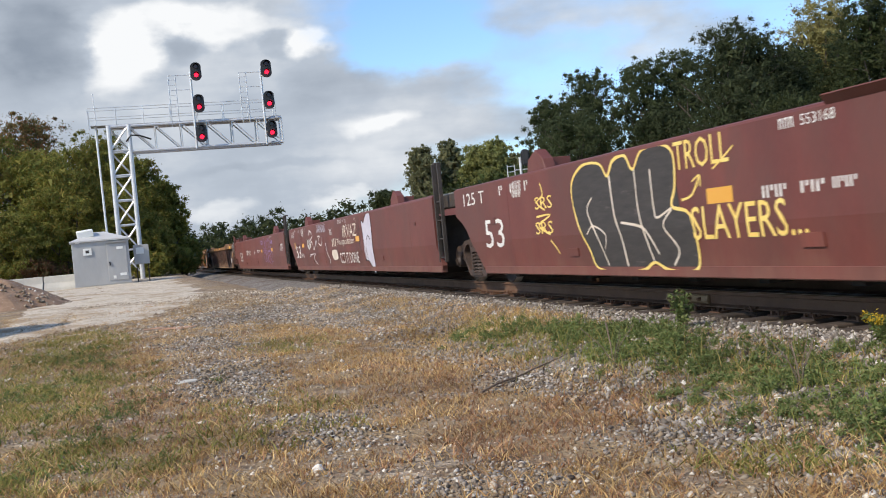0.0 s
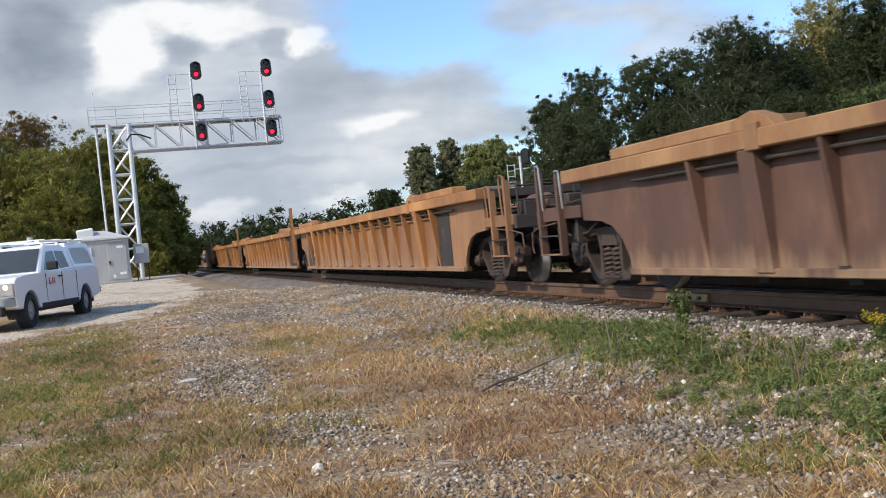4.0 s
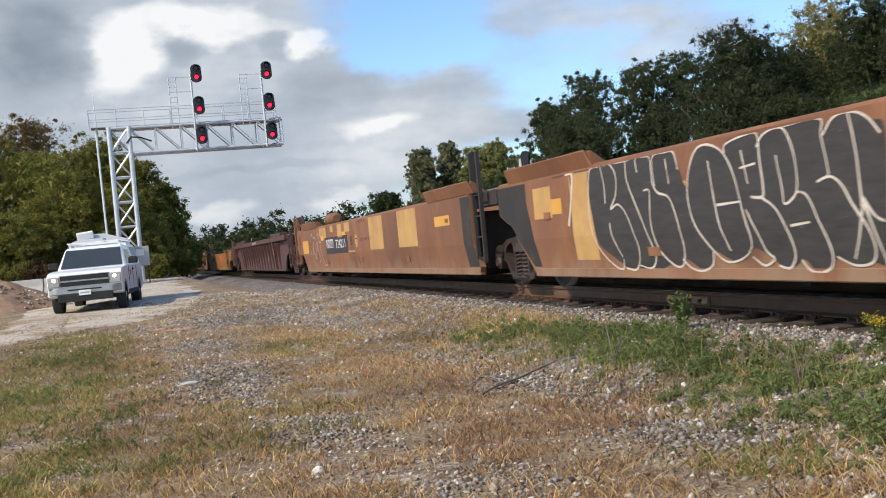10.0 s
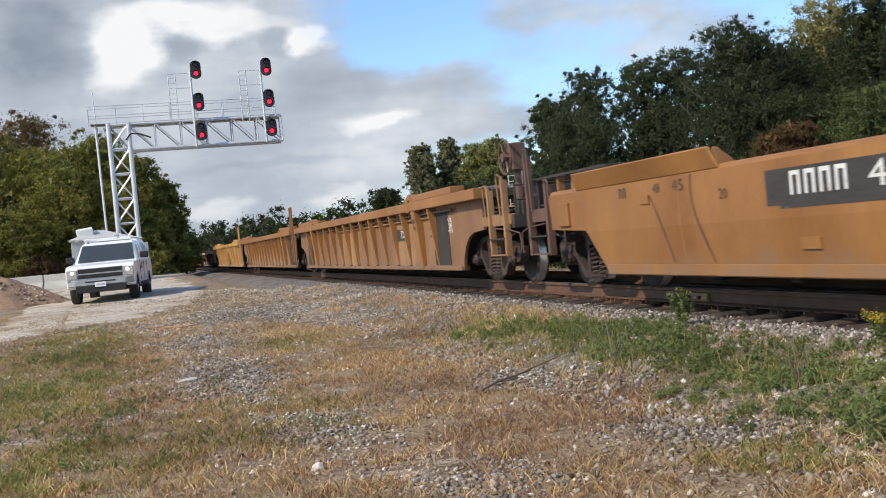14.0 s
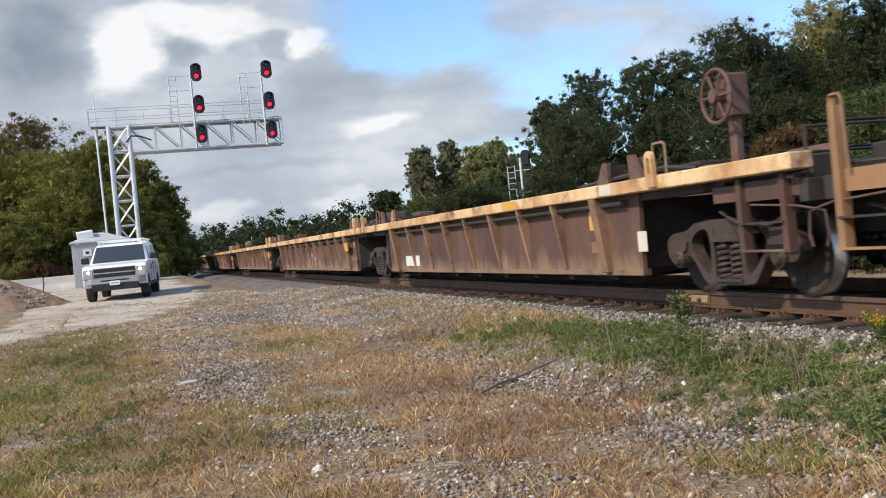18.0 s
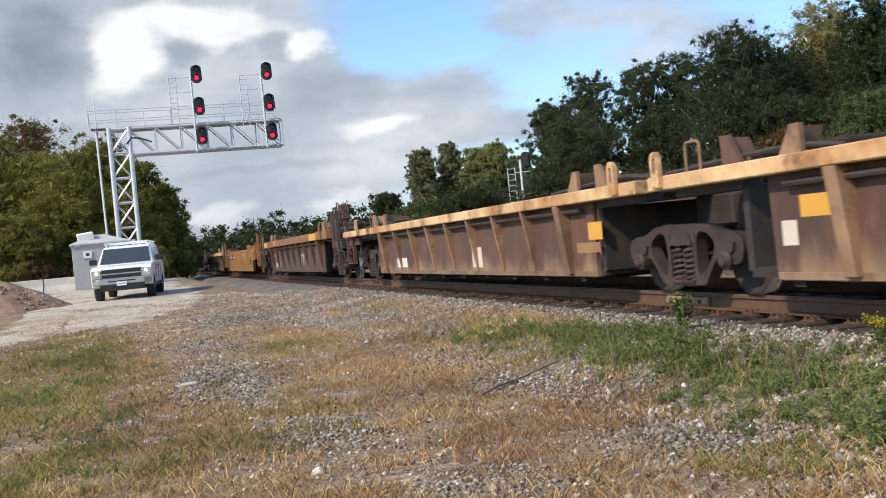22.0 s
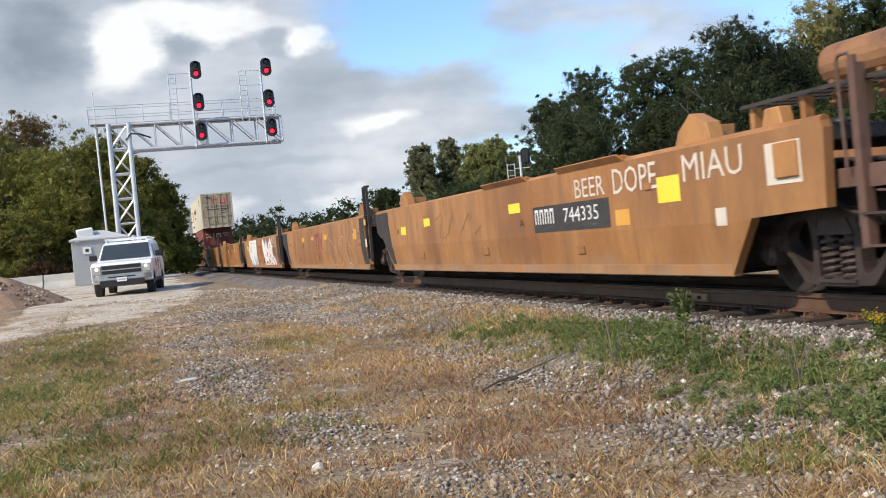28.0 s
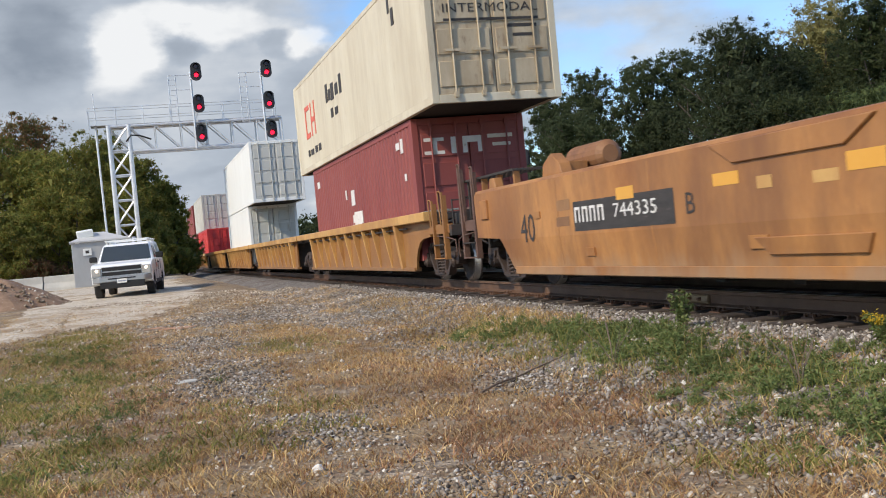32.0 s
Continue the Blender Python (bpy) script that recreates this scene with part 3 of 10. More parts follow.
def stony_material(name, lo, hi, size, dirt, dirt_at):
    m = bpy.data.materials.new(name)
    m.use_nodes = True
    N, L = m.node_tree.nodes, m.node_tree.links
    bs = N["Principled BSDF"]
    tc = N.new("ShaderNodeTexCoord")
    vor = N.new("ShaderNodeTexVoronoi")
    vor.inputs["Scale"].default_value = size
    L.new(tc.outputs["Object"], vor.inputs[0])
    sepv = N.new("ShaderNodeSeparateColor")
    L.new(vor.outputs["Color"], sepv.inputs[0])
    m1 = N.new("ShaderNodeMix")
    m1.data_type = "RGBA"
    m1.inputs[6].default_value, m1.inputs[7].default_value = (*lo, 1), (*hi, 1)
    L.new(sepv.outputs[0], m1.inputs[0])
    n = N.new("ShaderNodeTexNoise")
    n.inputs["Scale"].default_value, n.inputs["Detail"].default_value, n.inputs["Roughness"].default_value = 0.8, 8, 0.65
    L.new(tc.outputs["Object"], n.inputs[0])
    r = N.new("ShaderNodeMapRange")
    r.inputs[1].default_value, r.inputs[2].default_value = dirt_at, dirt_at + 0.15
    L.new(n.outputs[0], r.inputs[0])
    m2 = N.new("ShaderNodeMix")
    m2.data_type = "RGBA"
    L.new(r.outputs[0], m2.inputs[0])
    L.new(m1.outputs[2], m2.inputs[6])
    m2.inputs[7].default_value = (*dirt, 1)
    L.new(m2.outputs[2], bs.inputs["Base Color"])
    bs.inputs["Roughness"].default_value = 0.9
    bp = N.new("ShaderNodeBump")
    bp.inputs["Strength"].default_value, bp.inputs["Distance"].default_value = 0.7, 0.03
    bp.invert = True
    L.new(vor.outputs["Distance"], bp.inputs["Height"])
    L.new(bp.outputs[0], bs.inputs["Normal"])
    return m


M["ground"] = ground_material()
M["ballast"] = stony_material("grey_ballast", (0.055, 0.047, 0.040), (0.30, 0.270, 0.235), 27, (0.10, 0.068, 0.045), 0.50)
M["road"] = stony_material("pale_crushed_stone", (0.38, 0.315, 0.23), (0.72, 0.635, 0.505), 26, (0.36, 0.265, 0.165), 0.49)


def ground():
    lats = spread(-12, 4, 0.3, -1400, 1400)
    alongs = spread(2, 45, 0.4, -500, 2200)
    verts, faces = [], []
    for s in alongs:
        for w in lats:
            p = spot(w, s)
            verts.append((p.x, p.y, land(p.x, p.y)))
    n = len(lats)
    for i in range(len(alongs) - 1):
        for j in range(n - 1):
            a = i * n + j
            faces.append((a, a + 1, a + n + 1, a + n))
    ob = new("ground", mesh_from("ground", verts, faces, M["ground"]))
    for f in ob.data.polygons:
        f.use_smooth = True
    tagged(ob, "rough ground of gravel, soil and dry grass", "ground", kind="structure")


def strip(name, material, rows, label, category):
    """A sheet through rows of points of equal number."""
    n = len(rows[0])
    faces = [(i * n + j, i * n + j + 1, (i + 1) * n + j + 1, (i + 1) * n + j) for i in range(len(rows) - 1) for j in range(n - 1)]
    ob = new(name, mesh_from(name, [tuple(v) for r in rows for v in r], faces, material))
    for f in ob.data.polygons:
        f.use_smooth = True
    return tagged(ob, label, category, kind="structure")


def ballast():
    rows = []
    s = -70.0
    while s < 420:
        step = 0.25 if 3 < s < 30 else (1.0 if s < 80 else 6.0)
        row = []
        for w, top in ((-3.6, -0.55), (-3.1, -0.45), (-2.7, -0.34), (-2.3, -0.255), (-1.95, -0.218), (-1.6, -0.214), (-1.2, -0.222), (-0.6, -0.26),
                       (0, -0.25), (1.2, -0.24), (2.0, -0.21), (2.9, -0.40), (3.6, -0.60)):
            p = spot(w + 0.10 * noise.noise(Vector((s * 0.8, w * 3, 9))), s)
            z = RAIL + top + (0.045 if abs(w) > 1.5 else 0.02) * noise.noise(Vector((s * 3.1, w * 3.1, 2)))
            row.append((p.x, p.y, z))
        rows.append(row)
        s += step
    strip("ballast", M["ballast"], rows, "grey crushed stone ballast under the track", "ballast")


def service_road():
    """Pale gravel lane that runs beside the track and opens towards the near left."""
    edges = ((14, -13.5, -9.6), (18, -12.9, -9.3), (20, -12.5, -8.8), (22.5, -12.3, -7.0), (25, -12.2, -4.9), (28, -12.0, -3.9), (33, -12.0, -3.5),
             (38, -12.2, -3.3), (44, -12.4, -3.3), (50, -12.6, -3.3), (57, -12.6, -3.3), (64, -12.2, -3.4), (70, -11.0, -3.3), (78, -8.5, -3.2), (90, -5.5, -3.2))
    at, lo, hi = zip(*edges)
    rows = []
    s = 14.0
    while s < 90:
        w0, w1 = float(np.interp(s, at, lo)), float(np.interp(s, at, hi))
        row = []
        for k in range(41):
            f = k / 40
            wide = (w1 - w0) * f
            p = spot(w0 + wide, s)
            rag = noise.noise(Vector((p.x * 0.45, p.y * 0.45, 5))) + 0.7 * noise.noise(Vector((p.x * 1.3, p.y * 1.3, 2))) + 0.5 * noise.noise(Vector((p.x * 3.5, p.y * 3.5, 2)))
            edge = min(wide, w1 - w0 - wide)
            z = 0.020 + 0.026 * rag - 0.075 * (1 - smooth(0, 2.4, edge))
            # two worn wheel tracks
            for track_w in (-8.6, -10.2):
                z -= 0.02 * max(0.0, 1 - abs(w0 + wide - track_w + 0.4 * noise.noise(Vector((s * 0.1, 0, 3)))) / 0.3)
            row.append((p.x, p.y, land(p.x, p.y) + z))
        rows.append(row)
        s += 0.3 if s < 45 else 0.8
    strip("service_road", M["road"], rows, "pale crushed stone service road beside the track", "road")


def rail_profile():
    return [(-0.075, 0), (0.075, 0), (0.075, 0.012), (0.012, 0.03), (0.010, 0.125), (0.036, 0.135), (0.036, 0.165), (0.028, 0.172),
            (-0.028, 0.172), (-0.036, 0.165), (-0.036, 0.135), (-0.010, 0.125), (-0.012, 0.03), (-0.075, 0.012)]


TRACK_TURN = math.degrees(TH) + 90
TRACK = Matrix.Translation(spot(0, 0, RAIL)) @ pose(0, 0, 0, 0, 0, TRACK_TURN)   # x along the track, y towards the camera, z from rail top


def track():
    for y in (0.752, -0.752):
        rail = thing("rail", "rusty steel rail spiked to wooden ties", "rail", TRACK, "rails", "structure")
        bm = bmesh.new()
        prism(bm, [(y + a, b - 0.172) for a, b in rail_profile()], -60, 420, "x")
        part("rail_body", bm, M["rail"], rail)
        bm = bmesh.new()
        box(bm, -60, 420, y - 0.026, y + 0.026, -0.002, 0.002)
        part("running_surface", bm, M["railhead"], rail, "polished running surface")
    joint = thing("joint_bar", "pale rusty joint bar with four bolts on the rail", "joint bar", TRACK, kind="structure")
    bm = bmesh.new()
    prism(bm, [(0.79, -0.145), (0.815, -0.12), (0.80, -0.06), (0.785, -0.045), (0.765, -0.05), (0.765, -0.145)], 10.22, 11.14, "x")
    part("bar_body", bm, M["fishplate"], joint, bevel=0.004)
    for k in range(4):
        bm = bmesh.new()
        bar(bm, (10.36 + 0.215 * k, 0.80, -0.095), (10.36 + 0.215 * k, 0.845, -0.095), 0.022, 6)
        part("bolt", bm, M["plate"], joint)
    bm = bmesh.new()
    box(bm, -0.115, 0.115, -1.30, 1.30, -0.17, 0)
    tie_mesh = finish(bm, "tie", M["tie"], 0.012)
    bm = bmesh.new()
    prism(bm, [(0.56, 0), (0.94, 0), (0.94, 0.012), (0.85, 0.02), (0.66, 0.02), (0.56, 0.012)], -0.1, 0.1, "x")
    for sx in (-0.06, 0.06):
        for yy in (0.655, 0.85, 0.91):
            box(bm, sx - 0.012, sx + 0.012, yy - 0.012, yy + 0.016, 0.0, 0.045)
    plate_mesh = finish(bm, "tie_plate", M["plate"])
    ties = thing("track_ties", "weathered dark wooden ties with rusty plates in ballast", "railway ties", TRACK, kind="structure")
    rnd = random.Random(5)
    for k in range(95):
        s = 2 + k * 0.52 + rnd.uniform(-0.03, 0.03)
        t = part("tie", tie_mesh, None, ties, at=pose(s, rnd.uniform(-0.05, 0.06), -0.190 + rnd.uniform(-0.016, 0.006), 0, 0, rnd.uniform(-1.5, 1.5)))
        part("tie_plate", plate_mesh, None, t)
    bm = bmesh.new()
    for k in range(300):
        s = 2 + (95 + k) * 0.52
        box(bm, s - 0.115, s + 0.115, -1.3, 1.3, -0.35, -0.185)
    tagged(part("far_ties", bm, M["tie"], ties), kind="stuff")


ground()
ballast()
service_road()
track()


# ---- train ----
SIDE = 1.5                       # half the width of a car
AXLE = 0.92                      # half the wheelbase of a bogie
WHEELS = []
UNITS = []
BROAD = {}
FLAT = {}                        # how far out the painted face of each car lies, and whether it bends


def wheelset_mesh(d):
    bm = bmesh.new()
    bar(bm, (0, -0.95, 0), (0, 0.95, 0), 0.075, 10)
    me = finish(bm, "axle", M["bogie"])
    prof = [(0.0, 0.10), (0.11, 0.10), (0.15, 0.035), (d * 0.40, 0.045), (d * 0.435, 0.070), (d * 0.492, 0.075), (d * 0.5, -0.045), (d * 0.53, -0.055), (d * 0.52, -0.07),
            (d * 0.435, -0.07), (d * 0.40, -0.04), (0.14, -0.03), (0.10, -0.06), (0.0, -0.06)]
    bw = bmesh.new()
    seg = 32
    rings = []
    for r, y in prof:
        rings.append([bw.verts.new((r * math.cos(2 * math.pi * k / seg), y, r * math.sin(2 * math.pi * k / seg))) for k in range(seg)])
    for i in range(1, len(rings) - 2):
        for k in range(seg):
            f = bw.faces.new((rings[i][k], rings[i][(k + 1) % seg], rings[i + 1][(k + 1) % seg], rings[i + 1][k]))
            if i == 5:
                f.material_index = 1
    bw.faces.new(rings[1]), bw.faces.new(rings[-2][::-1])
    # casting marks, so that the disc is not featureless
    for k in range(3):
        box(bw, d * 0.3 - 0.03, d * 0.3 + 0.03, 0.034, 0.046, -0.015, 0.015, Matrix.Rotation(2 * math.pi * k / 3, 4, "Y"))
    for v in [v for v in bw.verts if not v.link_faces]:
        bw.verts.remove(v)
    mw = finish(bw, "wheel", M["wheelface"])
    mw.materials.append(M["tread"])
    for f in mw.polygons:
        f.use_smooth = True
    return me, mw


def bogie_meshes(d):
    axle = d / 2
    z0 = axle + 0.06
    out = {}
    bm = bmesh.new()
    box(bm, -0.22, 0.22, -0.98, 0.98, z0 + 0.02, z0 + 0.30)
    bar(bm, (0, 0, z0 + 0.28), (0, 0, z0 + 0.42), 0.2, 14)
    out["bolster"] = finish(bm, "bogie", M["bogie"], 0.02)
    # cast side frame with two windows
    bm = bmesh.new()
    top = [(-1.16, z0 - 0.10), (-1.22, z0 + 0.02), (-1.20, z0 + 0.16), (-1.02, z0 + 0.22), (-0.80, z0 + 0.22), (-0.55, z0 + 0.33), (0.55, z0 + 0.33), (0.80, z0 + 0.22), (1.02, z0 + 0.22),
           (1.20, z0 + 0.16), (1.22, z0 + 0.02), (1.16, z0 - 0.10), (1.0, z0 - 0.12), (0.82, z0 - 0.02), (0.68, z0 - 0.06), (0.50, z0 - 0.28), (0.42, z0 - 0.34),
           (-0.42, z0 - 0.34), (-0.50, z0 - 0.28), (-0.68, z0 - 0.06), (-0.82, z0 - 0.02), (-1.0, z0 - 0.12)]
    holes = [[(-0.74, z0 + 0.08), (-0.56, z0 + 0.23), (-0.32, z0 + 0.25), (-0.31, z0 - 0.22), (-0.42, z0 - 0.24)],
             [(0.74, z0 + 0.08), (0.42, z0 - 0.24), (0.31, z0 - 0.22), (0.32, z0 + 0.25), (0.56, z0 + 0.23)],
             [(-0.24, z0 + 0.12), (0.24, z0 + 0.12), (0.24, z0 - 0.26), (-0.24, z0 - 0.26)]]
    def rounded(loop, times):
        for _ in range(times):
            n = len(loop)
            loop = [tuple(a * w + b * (1 - w) for a, b in zip(loop[i], loop[(i + 1) % n])) for i in range(n) for w in (0.75, 0.25)]
        return loop

    edges = []
    for loop in [rounded(top, 1)] + [rounded(h, 2) for h in holes[:2]] + [holes[2]]:
        vs = [bm.verts.new((x, 0.96, z)) for x, z in loop]
        edges += [bm.edges.new((vs[i], vs[(i + 1) % len(vs)])) for i in range(len(vs))]
    bmesh.ops.triangle_fill(bm, use_beauty=True, use_dissolve=True, edges=edges)
    g = bmesh.ops.extrude_face_region(bm, geom=bm.faces[:])
    for v in [e for e in g["geom"] if isinstance(e, bmesh.types.BMVert)]:
        v.co.y = 1.10
    bmesh.ops.triangulate(bm, faces=bm.faces[:])
    out["frame"] = finish(bm, "side_frame", M["bogie"])
    bm = bmesh.new()
    for x in (-0.125, 0.125):
        turns, per = 6.0, 10
        n = int(turns * per)
        path_bar(bm, [(x + 0.088 * math.cos(2 * math.pi * k / per), 1.04 + 0.075 * math.sin(2 * math.pi * k / per), z0 - 0.27 + 0.36 * k / n) for k in range(n + 1)], 0.021, 6)
        bar(bm, (x, 1.04, z0 - 0.29), (x, 1.04, z0 + 0.10), 0.05, 8)
    # the seats of the springs, the end of the bolster and the two friction wedges
    box(bm, -0.25, 0.25, 0.97, 1.125, z0 - 0.31, z0 - 0.28)
    box(bm, -0.25, 0.25, 0.95, 1.125, z0 + 0.10, z0 + 0.15)
    prism(bm, [(-0.22, z0 + 0.15), (0.22, z0 + 0.15), (0.17, z0 + 0.235), (-0.17, z0 + 0.235)], 0.93, 1.115)
    for sx in (-1, 1):
        prism(bm, [(sx * 0.245, z0 + 0.12), (sx * 0.30, z0 + 0.12), (sx * 0.30, z0 + 0.235), (sx * 0.22, z0 + 0.235)], 0.93, 1.108)
    out["springs"] = finish(bm, "spring_nest", M["bogie"])
    bm = bmesh.new()
    bar(bm, (0, 1.00, 0), (0, 1.14, 0), 0.115, 14, 0.108)
    bar(bm, (0, 1.14, 0), (0, 1.185, 0), 0.095, 14, 0.062)
    for k in range(3):
        a = 2 * math.pi * k / 3 + 0.4
        bar(bm, (0.06 * math.cos(a), 1.15, 0.06 * math.sin(a)), (0.06 * math.cos(a), 1.195, 0.06 * math.sin(a)), 0.014, 6)
    prism(bm, [(-0.17, 0.17), (0.17, 0.17), (0.15, 0.10), (0.10, 0.06), (-0.10, 0.06), (-0.15, 0.10)], 0.97, 1.13)
    out["journal"] = finish(bm, "axle_box", M["bogie"])
    # brake beam hangers and the rod below the bolster
    bm = bmesh.new()
    for sx in (-1, 1):
        bar(bm, (sx * 0.42, -0.80, z0 - 0.05), (sx * 0.42, 0.80, z0 - 0.05), 0.035, 6)
        for yy in (-0.78, 0.78):
            box(bm, sx * 0.42 - 0.06, sx * 0.42 + 0.06, yy - 0.06, yy + 0.06, z0 - 0.18, z0 + 0.10)
    bar(bm, (-0.42, 0.1, z0 - 0.16), (0.42, 0.1, z0 - 0.16), 0.025, 6)
    out["brakes"] = finish(bm, "brake_beam", M["bogie"])
    out["axle"], out["wheels"] = wheelset_mesh(d)
    out["wheels_far"] = out["wheels"].copy()
    out["wheels_far"].transform(Matrix.Diagonal((1, -1, 1, 1)))
    out["wheels_far"].flip_normals()
    return out


BOGIE = {}


def bogie(unit, x, d=0.80):
    if d not in BOGIE:
        BOGIE[d] = bogie_meshes(d)
    b = BOGIE[d]
    base = part("bogie", b["bolster"], None, unit, "cast steel bogie with coil springs", pose(x, 0, 0))
    part("side_frame", b["frame"], None, base)
    part("side_frame", b["frame"], None, base, at=pose(0, 0, 0, 0, 0, 180))
    part("spring_nest", b["springs"], None, base)
    part("brake_beam", b["brakes"], None, base)
    for i, xx in enumerate((-AXLE, AXLE)):
        part("axle_box", b["journal"], None, base, at=pose(xx, 0, d / 2))
        for side in (1, -1):
            w = part("wheel", b["wheels"] if side > 0 else b["wheels_far"], None, base, at=pose(xx, side * 0.755, d / 2))
            WHEELS.append((w, i, side, d))
        part("axle", b["axle"], None, base, at=pose(xx, 0, d / 2))
    return base


def side_outline(L, zt, zb, front, rear):
    """Outline of a side in x and z. front and rear: how it ends over the bogies."""
    nose = {"stop": [(1.02, zb), (0.93, zb + 0.10), (1.10, 0.72), (1.12, zt)], "low": [(1.70, zb), (1.66, zt)], "short": [(1.40, zb), (1.36, zt)],
            "over": [(1.50, zb), (0.80, 0.95), (0.62, zt - 0.55), (0.30, zt - 0.42), (0.30, zt)],
            "ribfree": [(1.03, zb), (0.98, 0.42), (0.82, 0.64), (0.58, 0.80), (0.30, 0.87), (-0.22, 0.90), (-0.24, zt)],
            "free": [(1.05, zb), (0.60, 0.76), (-0.46, 0.80), (-0.50, zt - 0.06), (-0.46, zt)]}
    tail = {"stop": [(1.55, zt), (1.62, zb)], "over": [(0.30, zt + 0.02), (0.30, zt - 0.42), (0.62, zt - 0.55), (0.80, 0.95), (1.50, zb)],
            "arch": [(0.30, zt), (0.30, zt - 0.50), (0.55, zt - 0.52), (0.85, zt - 0.62), (1.08, 0.80), (1.30, 0.45), (1.42, zb)],
            "low": [(2.06, zt), (2.10, zb)], "short": [(1.76, zt), (1.80, zb)], "ribfree": nose["ribfree"][::-1], "free": nose["free"][::-1]}
    return nose[front] + [(L - x, z) for x, z in tail[rear]]


def lean(bm, at, by):
    """Bends the side inwards below a height."""
    bmesh.ops.bisect_plane(bm, geom=bm.verts[:] + bm.edges[:] + bm.faces[:], plane_co=(0, 0, at), plane_no=(0, 0, 1))
    for v in bm.verts:
        if v.co.z < at - 1e-4:
            v.co.y -= (at - v.co.z) * by


def ladder(unit, x, z0, z1, material, y=1.56, wide=0.42, top=0.0):
    bm = bmesh.new()
    for xx in (x, x + wide):
        box(bm, xx - 0.03, xx + 0.03, y - 0.03, y + 0.03, z0, z1 + top)
    k = z0 + 0.08
    while k < z1:
        bar(bm, (x, y, k), (x + wide, y, k), 0.014, 6)
        k += 0.34
    part("ladder", bm, material, unit)


def hand_rail(unit, x, z, h, material, y=1.4, wide=0.28):
    bm = bmesh.new()
    path_bar(bm, [(x, y, z), (x, y, z + h), (x + wide * 0.15, y, z + h + 0.03), (x + wide, y, z + h + 0.03), (x + wide, y, z + h * 0.35)], 0.02, 6)
    part("hand_rail", bm, material, unit)


def post(unit, x, z0, z1, material, y=1.5):
    bm = bmesh.new()
    box(bm, x - 0.05, x + 0.05, y - 0.02, y + 0.04, z0, z1)
    box(bm, x - 0.05, x + 0.05, y - 0.09, y - 0.02, z1 - 0.05, z1)
    part("guide_post", bm, material, unit, bevel=0.008)


def guide(unit, x, z, material, y=1.3, h=0.34, turn=1):
    """Flared corner guide that leads a container into the well."""
    bm = bmesh.new()
    prism(bm, [(x - 0.3 * turn, z), (x + 0.42 * turn, z), (x + 0.34 * turn, z + h * 0.65), (x + 0.05 * turn, z + h), (x - 0.2 * turn, z + h * 0.55)], y - 0.04, y + 0.12)
    box(bm, x - 0.18, x + 0.22, y - 0.3, y - 0.02, z, z + h * 0.6)
    part("container_guide", bm, material, unit, bevel=0.006)


def brake_wheel(unit, x, z, y, material, r=0.27):
    bm = bmesh.new()
    n = 18
    ring = [(x + r * math.cos(2 * math.pi * k / n), y, z + r * math.sin(2 * math.pi * k / n)) for k in range(n + 1)]
    path_bar(bm, ring, 0.02, 6)
    for k in range(6):
        a = math.pi * k / 3
        bar(bm, (x, y, z), (x + r * math.cos(a), y, z + r * math.sin(a)), 0.014, 5)
    bar(bm, (x, y - 0.10, z), (x, y + 0.05, z), 0.07, 10)
    w = part("brake_wheel", bm, material, unit)
    bm = bmesh.new()
    box(bm, x - 0.10, x + 0.16, y - 0.32, y - 0.08, z - 0.22, z + 0.22)
    box(bm, x - 0.06, x + 0.06, y - 0.24, y - 0.14, z - 0.85, z - 0.2)
    part("gear_case", bm, material, w, bevel=0.02)


def tank(unit, x, z, y=0.7, length=1.0, r=0.22, material=None):
    bm = bmesh.new()
    bar(bm, (x, y, z), (x + length, y, z), r, 18)
    bar(bm, (x - 0.07, y, z), (x, y, z), r * 0.6, 18, r)
    bar(bm, (x + length, y, z), (x + length + 0.07, y, z), r, 18, r * 0.6)
    for xx in (x + 0.15, x + length - 0.2):
        box(bm, xx, xx + 0.06, y - 0.2, y + 0.2, z - r - 0.2, z - r + 0.05)
    part("air_tank", bm, material or M["pipe"], unit, bevel=0.0)


def end_deck(unit, x0, x1, z, material, hatch=True):
    bm = bmesh.new()
    box(bm, x0, x1, -1.25, 1.25, z - 0.16, z - 0.02)
    for y in (1.18, -1.18):
        box(bm, x0, x1, y - 0.12, y + 0.12, z - 0.24, z)
    part("end_deck", bm, material, unit, bevel=0.01)
    if hatch:
        bm = bmesh.new()
        n = 9
        for k in range(n):
            y = 0.62 + 0.55 * k / (n - 1)
            box(bm, x0 + 0.05, x1 - 0.05, y - 0.008, y + 0.008, z + 0.005, z + 0.04)
        for xx in np.arange(x0 + 0.1, x1, 0.3):
            box(bm, xx, xx + 0.02, 0.62, 1.17, z + 0.004, z + 0.03)
        part("walkway_grating", bm, M["grating"], unit)


